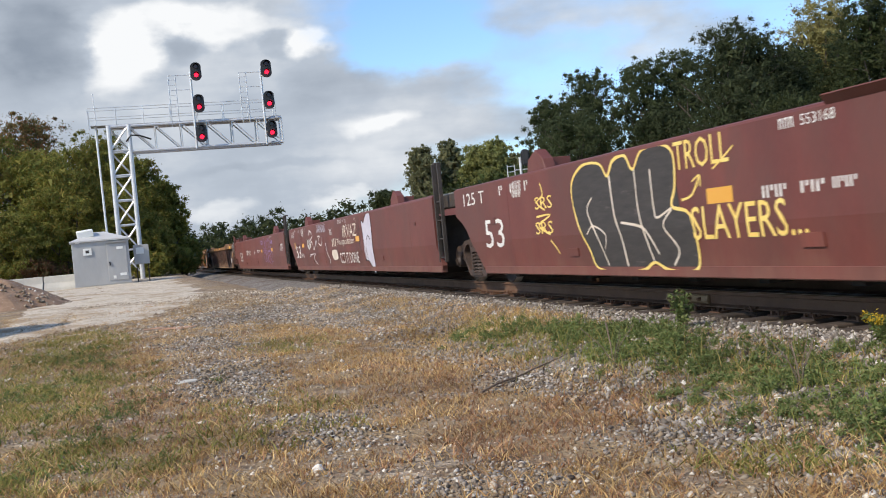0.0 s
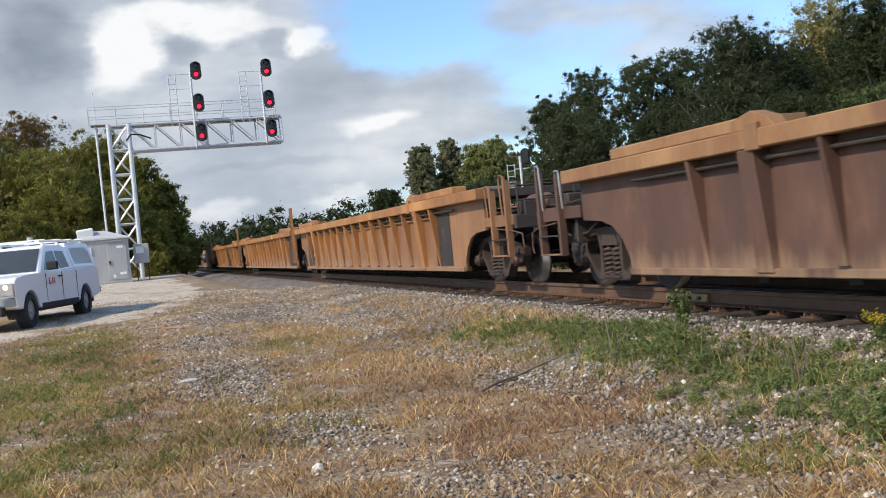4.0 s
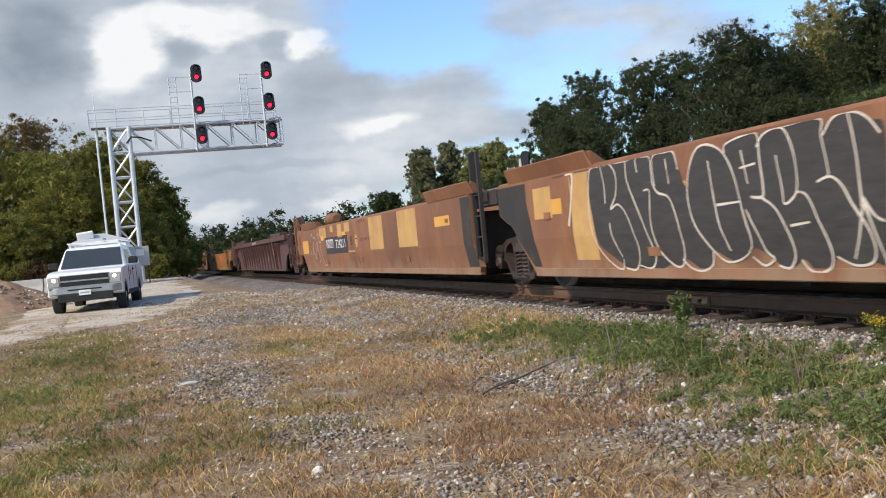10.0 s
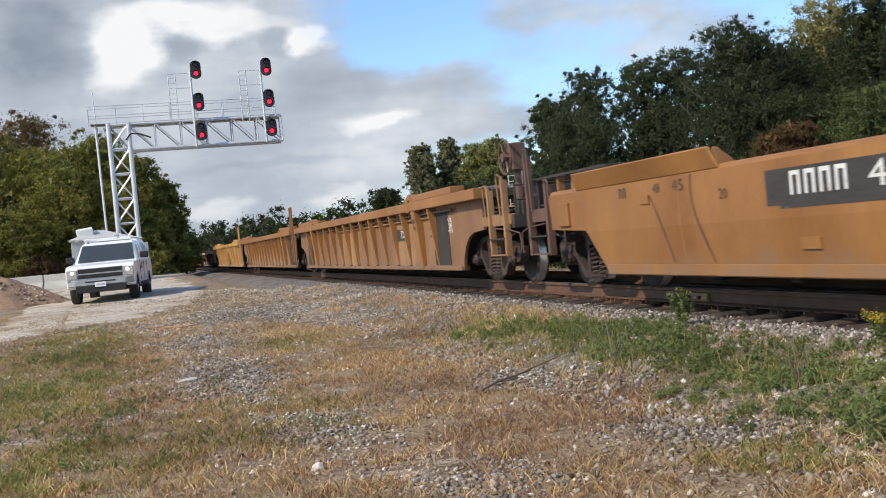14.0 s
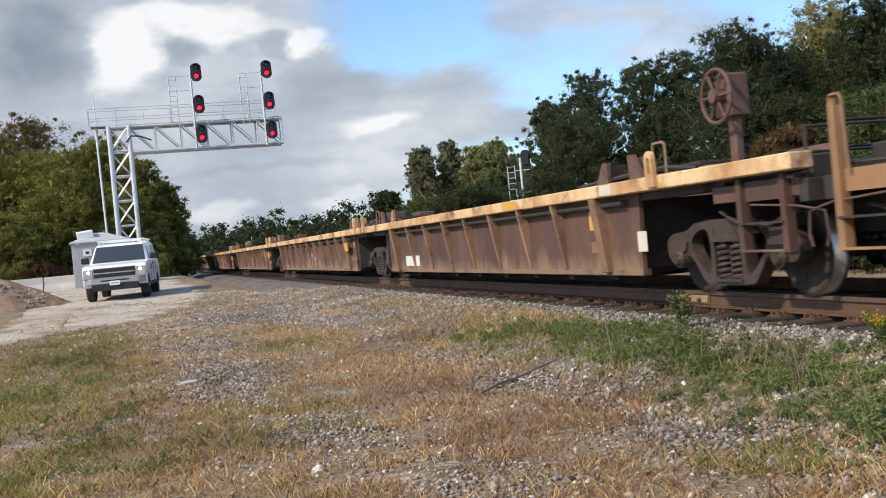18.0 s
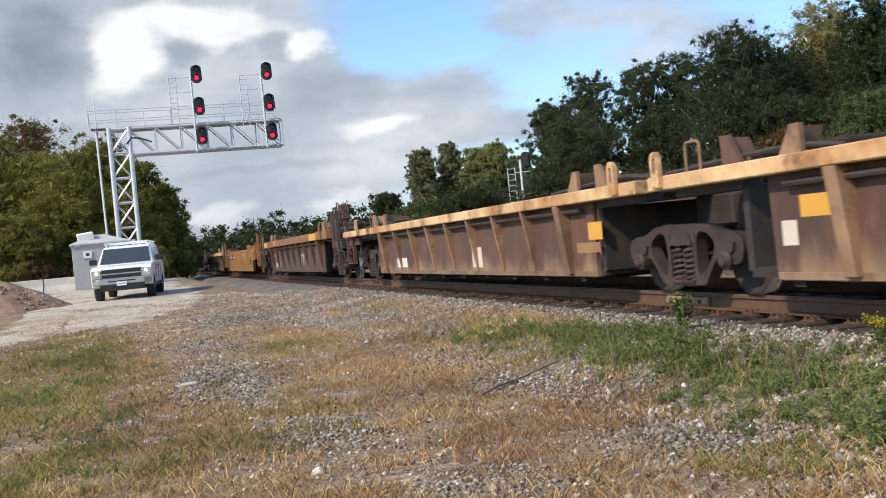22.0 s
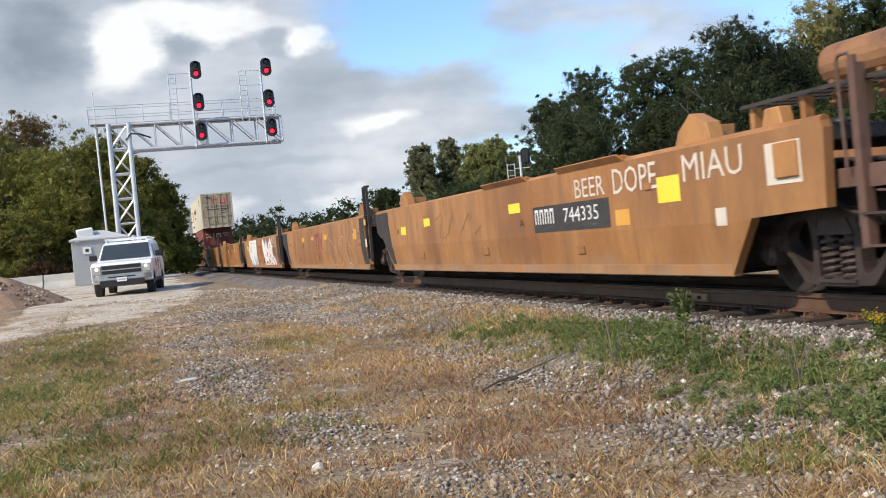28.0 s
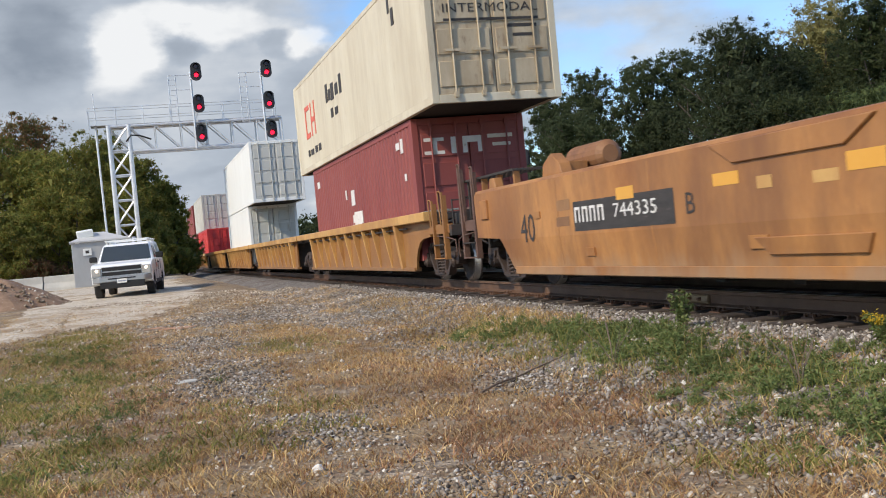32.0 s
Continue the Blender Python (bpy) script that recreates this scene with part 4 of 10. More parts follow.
def coupler_end(unit, x, turn, material, zt, heights=(1.56, 1.68)):
    """Draft gear, coupler, platform, ladder posts and grab rails at a free end. turn: -1 towards smaller x."""
    def at(d):
        return x + turn * d

    def block(name, d0, d1, y0, y1, z0, z1, m, bevel=0.008, label=""):
        bm = bmesh.new()
        box(bm, min(at(d0), at(d1)), max(at(d0), at(d1)), y0, y1, z0, z1)
        part(name, bm, m, unit, label, bevel=bevel)

    block("draft_sill", 0.0, 1.75, -0.42, 0.42, 0.56, 0.98, M["dark"])
    block("buffer_beam", 1.62, 1.74, -1.36, 1.36, 0.88, 1.08, M["steel"])
    block("deck_plate", 0.25, 1.62, -1.30, 1.30, 1.02, 1.07, M["steel"])
    block("side_beam", 0.25, 1.62, 1.28, 1.36, 0.94, 1.10, material)
    block("side_beam", 0.25, 1.62, -1.36, -1.28, 0.94, 1.10, material)
    bm = bmesh.new()
    cx = at(1.75)
    box(bm, min(cx, cx + turn * 0.42), max(cx, cx + turn * 0.42), -0.12, 0.12, 0.70, 0.92)
    prism(bm, [(cx + turn * 0.36, -0.20), (cx + turn * 0.62, -0.20), (cx + turn * 0.66, -0.02), (cx + turn * 0.50, 0.04), (cx + turn * 0.62, 0.18), (cx + turn * 0.36, 0.18)], 0.66, 0.98, "z")
    part("coupler", bm, M["bogie"], unit, bevel=0.02)
    bm = bmesh.new()
    path_bar(bm, [(cx, 0.34, 0.82), (cx + turn * 0.10, 0.34, 0.60), (cx + turn * 0.28, 0.32, 0.44), (cx + turn * 0.48, 0.28, 0.46), (cx + turn * 0.60, 0.24, 0.58)], 0.024, 6)
    part("brake_hose", bm, M["plastic"], unit)
    bm = bmesh.new()
    path_bar(bm, [(at(0.95), 1.40, 0.90), (at(1.60), 1.40, 0.86), (at(1.95), 1.36, 0.80), (at(1.98), 1.36, 0.60), (at(1.94), 1.36, 0.50)], 0.011, 6)
    part("uncoupling_rod", bm, M["pipe"], unit)
    # flat ladder posts with rungs, a board between them and a bent grab rail beside each
    for d, top in zip((0.80, 1.48), heights):
        bm = bmesh.new()
        prism(bm, [(at(d) - 0.042, 0.46), (at(d) + 0.042, 0.46), (at(d) + 0.042, top - 0.05), (at(d) + 0.02, top), (at(d) - 0.035, top)], 1.40, 1.43)
        box(bm, at(d) - 0.042, at(d) - 0.026, 1.34, 1.40, 0.46, top - 0.06)
        part("ladder_post", bm, material, unit)
        if top < 1.4:
            continue
        bm = bmesh.new()
        r = at(d) - turn * 0.15
        path_bar(bm, [(r, 1.42, 1.08), (r, 1.44, top - 0.12), (r, 1.44, top - 0.02), (r + turn * 0.03, 1.44, top + 0.02), (at(d) - turn * 0.02, 1.44, top + 0.02), (at(d), 1.42, top - 0.04)], 0.014, 6)
        part("hand_rail", bm, M["railhead"] if material is M["rustpanel"] else material, unit)
    lo, hi = sorted((at(0.80), at(1.48)))
    for z in (0.47, 0.72):
        bm = bmesh.new()
        box(bm, lo, hi, 1.385, 1.45, z, z + 0.02)
        part("step", bm, M["steel"] if z > 0.6 else material, unit)
    bm = bmesh.new()
    box(bm, lo + 0.056, hi - 0.056, 1.372, 1.39, 0.93, 1.11)
    part("toe_board", bm, material, unit)
    # brake cylinder, valves and pipes on and under the platform
    bm = bmesh.new()
    bar(bm, (at(0.45), 0.55, 1.26), (at(1.05), 0.55, 1.26), 0.15, 14)
    bar(bm, (at(1.05), 0.55, 1.26), (at(1.18), 0.55, 1.26), 0.15, 14, 0.06)
    box(bm, min(at(0.5), at(0.6)), max(at(0.5), at(0.6)), 0.42, 0.68, 1.07, 1.14)
    part("brake_cylinder", bm, M["pipe"], unit)
    block("valve_box", 1.18, 1.46, 0.75, 1.10, 1.07, 1.30, M["steel"], 0.02)
    block("gusset", 0.55, 0.62, 0.9, 1.28, 0.62, 0.94, M["steel"])
    bm = bmesh.new()
    path_bar(bm, [(at(-0.2), 1.22, 1.16), (at(0.3), 1.25, 1.18), (at(0.9), 1.22, 1.14), (at(1.55), 1.24, 1.16)], 0.02, 6)
    path_bar(bm, [(at(0.1), 1.2, 0.86), (at(0.4), 1.2, 0.74), (at(0.9), 1.2, 0.70), (at(1.4), 1.2, 0.82)], 0.018, 6)
    part("pipe", bm, M["steel"], unit)
    for z in (1.30, 1.52):
        bm = bmesh.new()
        bar(bm, (at(1.66), -1.28, z), (at(1.66), 1.28, z), 0.015, 6)
        part("end_rail", bm, M["steel"], unit)
    for yy in (-1.28, 0.35, 1.28):
        bm = bmesh.new()
        bar(bm, (at(1.66), yy, 1.05), (at(1.66), yy, 1.54), 0.015, 6)
        part("rail_post", bm, M["steel"], unit)


def unit_base(q0, L, label, group):
    u = thing("well_car", label, "freight car", None, group)
    UNITS.append((u, q0))
    return u


def common(u, L, zt, front, rear, body, well=(1.6, 1.6), deck_z=None, posts=None, gear=None):
    """Floor, far side, end walls and the decks over the bogies."""
    a, b = well[0], L - well[1]
    bm = bmesh.new()
    box(bm, a, b, -1.27, 1.27, 0.24, 0.33)
    for k in range(int((b - a) / 1.3)):
        xx = a + 0.6 + k * 1.3
        box(bm, xx, xx + 0.16, -1.27, 1.27, 0.16, 0.24)
    part("floor", bm, M["dark"], u)
    bm = bmesh.new()
    prism(bm, side_outline(L, zt, 0.25, front, rear), -SIDE, -SIDE + 0.1)
    part("side_wall", bm, body, u)
    for xx in (a, b):
        bm = bmesh.new()
        box(bm, xx - 0.05, xx + 0.05, -1.27, 1.27, 0.3, min(zt, 1.35) - 0.08)
        part("end_wall", bm, M["steel"], u)
    z = deck_z or zt - 0.10
    for end, kind in ((0, front), (1, rear)):
        c = L * end
        s = 1 if end == 0 else -1
        lo, hi = sorted((c + s * (0.35 if kind in ("stop", "over", "arch", "low", "short") else 0.0), c + s * 1.6))
        end_deck(u, lo, hi, z, M["steel"])
        if kind in ("stop", "over", "arch", "low", "short"):
            bm = bmesh.new()
            lo, hi = sorted((c, c + s * 0.8))
            box(bm, lo, hi, -0.42, 0.42, 0.70, 1.10)
            part("articulation_arm", bm, M["bogie"], u, bevel=0.03)
    for end, kind in ((0, front), (1, rear)):
        if kind == "free":
            coupler_end(u, 0 if end == 0 else L, -1 if end == 0 else 1, gear or body, zt, posts or (1.56, 1.68))


def smooth_unit(q0, L, body, label, group, front, rear, zt=1.66, gear=None, coaming=(), ends=None, first=True, last=False, d=0.80, wheel_at=None, tanks=(), ears=((1.7, -1), (-2.7, 1)), posts=(1.95, 2.05)):
    """A unit with plain plate sides."""
    u = unit_base(q0, L, label, group)
    FLAT[u.name] = (SIDE, True, zt, None)
    bm = bmesh.new()
    prism(bm, side_outline(L, zt, 0.25, front, rear), SIDE - 0.09, SIDE)
    lean(bm, 0.74, 0.10)
    part("side_wall", bm, body, u)
    bm = bmesh.new()
    lo = 1.0 if front == "stop" else 1.05
    box(bm, lo, L - (1.5 if rear != "free" else 1.05), SIDE - 0.15, SIDE - 0.035, 0.22, 0.345)
    part("side_sill", bm, body, u, bevel=0.012)
    bm = bmesh.new()
    lo, hi = (1.12 if front == "stop" else -0.46), (L - 0.3 if rear != "free" else L + 0.46)
    bar(bm, (lo, SIDE - 0.06, zt), (hi, SIDE - 0.06, zt), 0.05, 8)
    part("top_rail", bm, body, u)
    common(u, L, zt, front, rear, body, deck_z=zt + 0.02, posts=posts, gear=gear)
    # grated walkways raised on brackets over the free ends
    for end, kind in ((0.0, front), (L, rear)):
        if kind != "free":
            continue
        turn = -1 if end == 0 else 1
        zw = zt + 0.26
        bm = bmesh.new()
        lo, hi = sorted((end + turn * 1.55, end - turn * 0.9))
        for k in range(7):
            yy = 0.80 + 0.085 * k
            box(bm, lo, hi, yy - 0.011, yy + 0.011, zw, zw + 0.035)
        for k in range(11):
            xx = lo + (hi - lo) * k / 10
            box(bm, xx - 0.01, xx + 0.01, 0.79, 1.32, zw - 0.004, zw + 0.018)
        part("walkway_grating", bm, M["steel"], u)
        for xx in (lo + 0.1, lo + 0.85, hi - 0.85, hi - 0.1):
            bm = bmesh.new()
            inside = lo + 0.6 < xx < hi if turn < 0 else lo < xx < hi - 0.6
            box(bm, xx - 0.035, xx + 0.035, 1.18, 1.27, (zt if inside else 1.07), zw - 0.004)
            part("walkway_bracket", bm, body if inside else M["steel"], u)
        bm = bmesh.new()
        prism(bm, [(end - turn * 0.45, zt - 0.02), (end - turn * 0.10, zt - 0.02), (end - turn * 0.16, zt + 0.20), (end - turn * 0.36, zt + 0.20)], SIDE - 0.20, SIDE - 0.06)
        part("corner_block", bm, body, u, bevel=0.01)
        bm = bmesh.new()
        box(bm, end - 0.16, end + 0.16, SIDE - 0.01, SIDE + 0.035, zt - 0.42, zt - 0.12)
        part("placard_holder", bm, body, u, bevel=0.008)
    # weld seams and small fittings on the sheet
    for xx in (2.9, L * 0.36, L * 0.64, L - 2.9):
        bm = bmesh.new()
        box(bm, xx - 0.012, xx + 0.012, SIDE - 0.02, SIDE + 0.002, 0.36, zt - 0.03)
        lean(bm, 0.74, 0.10)
        part("weld_seam", bm, body, u)
    for xx, zz, w2, h2 in ((2.4, 1.15, 0.16, 0.07), (L - 2.3, 1.0, 0.2, 0.09), (L * 0.5, 0.5, 0.3, 0.12), (L * 0.27, 0.48, 0.22, 0.1), (L * 0.74, 0.47, 0.26, 0.1)):
        bm = bmesh.new()
        box(bm, xx, xx + w2, SIDE - 0.03, SIDE + 0.02, zz, zz + h2)
        lean(bm, 0.74, 0.10)
        part("bracket", bm, body, u)
    # raised sections of the top edge
    for c0, c1 in coaming:
        bm = bmesh.new()
        rise = 0.22 if body not in (M["maroon"], M["orange"]) else 0.09
        prism(bm, [(c0, zt), (c1, zt), (c1 - 0.05, zt + rise), (c0 + 0.05, zt + rise)], SIDE - 0.05, SIDE - 0.005)
        for v in bm.verts:
            v.co.y += 0.09 * (v.co.z - zt) / rise
        for xx in (c0 + 0.03, (c0 + c1) / 2, c1 - 0.09):
            prism(bm, [(SIDE - 0.30, zt), (SIDE - 0.04, zt), (SIDE + 0.03, zt + rise - 0.01), (SIDE - 0.03, zt + rise - 0.01)], xx, xx + 0.03, "x")
        part("raised_edge", bm, body, u, bevel=0.02)
    if ends is not None:
        # dark painted panels beside the bogies
        if rear == "over":
            bm = bmesh.new()
            prism(bm, [(L - 0.31, zt - 0.02), (L - 0.31, zt - 0.41), (L - 0.63, zt - 0.54), (L - 0.81, 0.94), (L - 1.49, 0.36), (L - 1.75, 0.36), (L - 1.45, zt - 0.3), (L - 1.45, zt - 0.02)], SIDE - 0.03, SIDE + 0.004)
            lean(bm, 0.74, 0.10)
            part("dark_panel", bm, ends, u, "black painted end panel")
        if front == "stop":
            bm = bmesh.new()
            prism(bm, [(0.955, 0.36), (1.48, 0.36), (1.60, 0.8), (1.62, zt - 0.02), (1.13, zt - 0.02), (1.11, 0.72)], SIDE - 0.03, SIDE + 0.004)
            lean(bm, 0.74, 0.10)
            part("dark_panel", bm, ends, u, "black painted end panel")
    if front == "stop":
        ladder(u, 0.66, 0.42, 1.66, ends or M["steel"], 1.45, 0.36, 0.55)
        post(u, 1.16, 1.3, 2.25, ends or M["steel"], 1.36)
    for x, turn in ears:
        guide(u, x if x > 0 else L + x, zt, body, turn=turn)
    if wheel_at is not None:
        brake_wheel(u, wheel_at[0], wheel_at[1], 1.1, M["pipe"])
    for tx, tz in tanks:
        tank(u, tx, tz, 0.80, 0.95, 0.19, M["rustchord"])
    if first:
        bogie(u, 0, d)
    if last:
        bogie(u, L, d)
    return u


def lifting_eye(unit, x, z0, z1, material):
    """Upright plate with a rounded head and an oval slot, welded to the chord."""
    bm = bmesh.new()
    r = 0.085
    head = [(x + r * math.cos(a), z1 - r + r * math.sin(a)) for a in [math.pi * k / 8 for k in range(9)]]
    outer = [(x - r, z0), (x + r, z0)] + head
    zm = z1 - 0.16
    slot = [(x + 0.032 * math.cos(a), zm + 0.032 * math.sin(a) + (0.06 if math.sin(a) > 0 else -0.06)) for a in [2 * math.pi * (k + 0.5) / 12 for k in range(12)]]
    edges = []
    for loop in (outer, slot):
        vs = [bm.verts.new((p, SIDE + 0.024, z)) for p, z in loop]
        edges += [bm.edges.new((vs[i], vs[(i + 1) % len(vs)])) for i in range(len(vs))]
    bmesh.ops.triangle_fill(bm, use_beauty=True, use_dissolve=False, edges=edges)
    g = bmesh.ops.extrude_face_region(bm, geom=bm.faces[:])
    for v in [e for e in g["geom"] if isinstance(e, bmesh.types.BMVert)]:
        v.co.y = SIDE + 0.07
    part("lifting_eye", bm, material, unit)


def deck_gear(u, L, zt, seed):
    """Grated walkways on brackets, guides, pipes and handles on the decks above the bogies of a low car."""
    rnd = random.Random(seed)
    for c, s in ((0.0, 1), (L, -1)):
        x0, x1 = sorted((c + s * 0.35, c + s * 2.9))
        bm = bmesh.new()
        for k in range(6):
            y = 0.72 + 0.075 * k
            box(bm, x0, x1, y - 0.012, y + 0.012, zt + 0.07, zt + 0.105)
        for k in range(9):
            xx = x0 + (x1 - x0) * k / 8
            box(bm, xx - 0.012, xx + 0.012, 0.71, 1.11, zt + 0.065, zt + 0.085)
        part("walkway_grating", bm, M["steel"], u)
        for k in range(3):
            bm = bmesh.new()
            xx = x0 + 0.2 + (x1 - x0 - 0.4) * k / 2
            box(bm, xx - 0.03, xx + 0.03, 0.75, 1.22, zt - 0.04, zt + 0.064)
            part("walkway_bracket", bm, M["pipe"], u)
        bm = bmesh.new()
        path_bar(bm, [(x0 - 0.1, 1.2, zt + 0.02), (x0 + 0.5, 1.22, zt + 0.09), (x0 + 1.5, 1.2, zt + 0.08), (x1 + 0.3, 1.22, zt + 0.03)], 0.028, 6)
        part("pipe", bm, M["steel"], u)
        for xg, lean_by, hg in ((c + s * 1.45, 0.10, 0.30), (c + s * 2.35, -0.12, 0.27)):
            bm = bmesh.new()
            prism(bm, [(xg - 0.17, zt - 0.01), (xg + 0.17, zt - 0.01), (xg + 0.08 + lean_by, zt + hg), (xg - 0.05 + lean_by, zt + hg)], 1.24, 1.29)
            prism(bm, [(xg - 0.05, zt - 0.01), (xg + 0.03, zt - 0.01), (xg + 0.04 + lean_by, zt + hg - 0.03), (xg - 0.02 + lean_by, zt + hg - 0.03)], 1.02, 1.24)
            part("container_guide", bm, rnd.choice((M["brownrib"], M["pipe"], M["brownrib"])), u)
        if rnd.random() < 0.75:
            xh = c + s * rnd.uniform(0.7, 1.0)
            bm = bmesh.new()
            hh = rnd.uniform(0.22, 0.48)
            path_bar(bm, [(xh, 1.24, zt), (xh, 1.24, zt + hh), (xh + 0.05, 1.24, zt + hh + 0.03), (xh + 0.26, 1.24, zt + hh + 0.03), (xh + 0.28, 1.24, zt + hh * 0.9), (xh + 0.28, 1.24, zt)], 0.016, 6)
            part("hand_rail", bm, M["brownrib"], u)
        for _ in range(2):
            xx = c + s * rnd.uniform(0.5, 2.6)
            bm = bmesh.new()
            box(bm, xx, xx + rnd.uniform(0.2, 0.5), 0.3, 0.66, zt - 0.03, zt + rnd.uniform(0.10, 0.24))
            part("valve_box", bm, M["pipe"], u, bevel=0.02)


def ribbed_unit(q0, L, panel, trim, label, group, front, rear, zt=1.58, zc=1.40, ribs=15, raised=2.75, first=True, last=False, d=0.80, wheel_at=None,
                dark_end=None, eyelets=False, rib_mat=None, pitch=1.048, reach=(0.4, 0.4), posts=None, shift=0.0):
    """A unit with a top chord and upright ribs on recessed panels."""
    u = unit_base(q0, L, label, group)
    FLAT[u.name] = (SIDE - 0.17, False, zt, zc)
    low = zt < 1.5
    y = SIDE - 0.17
    bm = bmesh.new()
    shape = [("short" if eyelets else "ribfree") if k == "free" else k for k in (front, rear)]
    prism(bm, side_outline(L, zc, 0.25, *shape), y - 0.05, y)
    part("side_wall", bm, panel, u)
    bm = bmesh.new()
    x0 = -reach[0] if front == "free" else (0.15 if low else 1.10)
    x1 = L + reach[1] if rear == "free" else L - 0.15
    box(bm, x0, x1, SIDE - 0.22, SIDE + 0.02, zc, zt)
    part("top_chord", bm, trim, u, bevel=0.012)
    bm = bmesh.new()
    lo = {"stop": 1.05, "short": 1.40, "low": 1.70}.get(front, 1.42 if eyelets else 1.05)
    hi = L - {"short": 1.80, "low": 2.10, "arch": 1.45}.get(rear, 1.82 if eyelets else 1.05)
    box(bm, lo, hi, y - 0.12, y + 0.004 if eyelets else y + 0.05, 0.22, 0.30)
    part("side_sill", bm, panel, u, bevel=0.01)
    # a pipe under the chord
    bm = bmesh.new()
    bar(bm, (lo + 0.2, SIDE - 0.10, zc - 0.09), (hi - 0.3, SIDE - 0.10, zc - 0.09), 0.034 if eyelets else 0.022, 8)
    part("pipe", bm, M["steel"], u)
    bm = bmesh.new()
    prism(bm, [(SIDE - 0.18, 0.29), (SIDE - 0.15, 0.29), (SIDE + 0.005, zc), (SIDE - 0.18, zc)], -0.03, 0.03, "x")
    rib = finish(bm, "rib", rib_mat or trim, 0.008)
    bm = bmesh.new()
    prism(bm, [(SIDE - 0.18, 0.26), (SIDE - 0.10, 0.26), (SIDE + 0.012, zc), (SIDE - 0.18, zc)], -0.125 if zt > 1.5 else -0.08, 0.125 if zt > 1.5 else 0.08, "x")
    wide = finish(bm, "rib", rib_mat or trim, 0.008)
    bm = bmesh.new()
    prism(bm, [(-0.055, 0.30), (0.055, 0.30), (0.04, 0.325), (-0.04, 0.325)], SIDE - 0.18, SIDE - 0.12)
    foot = finish(bm, "rib_foot", M["steel"])
    mid = (lo + hi) / 2 if low else L / 2 + shift
    for k in range(ribs):
        x = mid + pitch * (k - (ribs - 1) / 2)
        broad = k in (1, ribs - 2) if not low else k in (0, ribs - 1)
        part("rib", wide if broad else rib, None, u, at=pose(x, 0, 0))
        if broad:
            BROAD.setdefault(u.name, []).append(x)
        if not low and 0 < k < ribs - 1 and not broad:
            part("rib_foot", foot, None, u, at=pose(x, 0, 0))
    if not low:
        # the splice in the middle of the side, a second pipe and its clips
        bm = bmesh.new()
        prism(bm, [(SIDE - 0.17, 0.27), (SIDE - 0.135, 0.27), (SIDE - 0.02, zc), (SIDE - 0.17, zc)], mid + 0.07, mid + 0.15, "x")
        part("splice_rib", bm, rib_mat or trim, u)
        bm = bmesh.new()
        bar(bm, (L * 0.14, SIDE - 0.13, zc - 0.17), (L * 0.62, SIDE - 0.13, zc - 0.17), 0.016, 6)
        part("pipe", bm, panel, u)
    common(u, L, zc, front, rear, panel, deck_z=zt, posts=posts)
    if raised:
        for c0, c1 in (((1.15 if front == "stop" else 1.0), 1.0 + raised), (L - 1.0 - raised, L - 1.0)):
            bm = bmesh.new()
            box(bm, c0, c1, SIDE - 0.30, SIDE - 0.02, zt, zt + 0.13)
            part("raised_chord", bm, trim, u, bevel=0.015)
        for x, turn in ((1.0 + raised + 0.16, -1), (L - raised - 1.16, 1)):
            guide(u, x, zt, trim, 1.36, 0.17, turn)
            bm = bmesh.new()
            box(bm, x - 0.10, x + 0.10, SIDE - 0.02, SIDE + 0.035, zc - 0.02, zt + 0.06)
            part("gusset", bm, trim, u, bevel=0.01)
    if dark_end is not None:
        for c0, c1 in (((1.2 if front == "stop" else 1.75), 2.75), (L - 2.75, L - 1.75)):
            bm = bmesh.new()
            box(bm, c0, c1, y - 0.02, y + 0.012, 0.32, zc - 0.12)
            part("dark_panel", bm, dark_end, u, "black painted panel with white stencils")
    if front == "stop":
        ladder(u, 0.62, 0.42, 1.75, trim, 1.45, 0.36, 0.62)
    if eyelets:
        for x in (0.62, L - 0.42):
            lifting_eye(u, x, zc + 0.03, zt + 0.26, trim)
        deck_gear(u, L, zt, int(u.matrix_basis.translation.x) + len(UNITS))
    if wheel_at is not None:
        brake_wheel(u, wheel_at[0], wheel_at[1], 1.1, M["pipe"])
    if first:
        bogie(u, 0, d)
    if last:
        bogie(u, L, d)
    return u


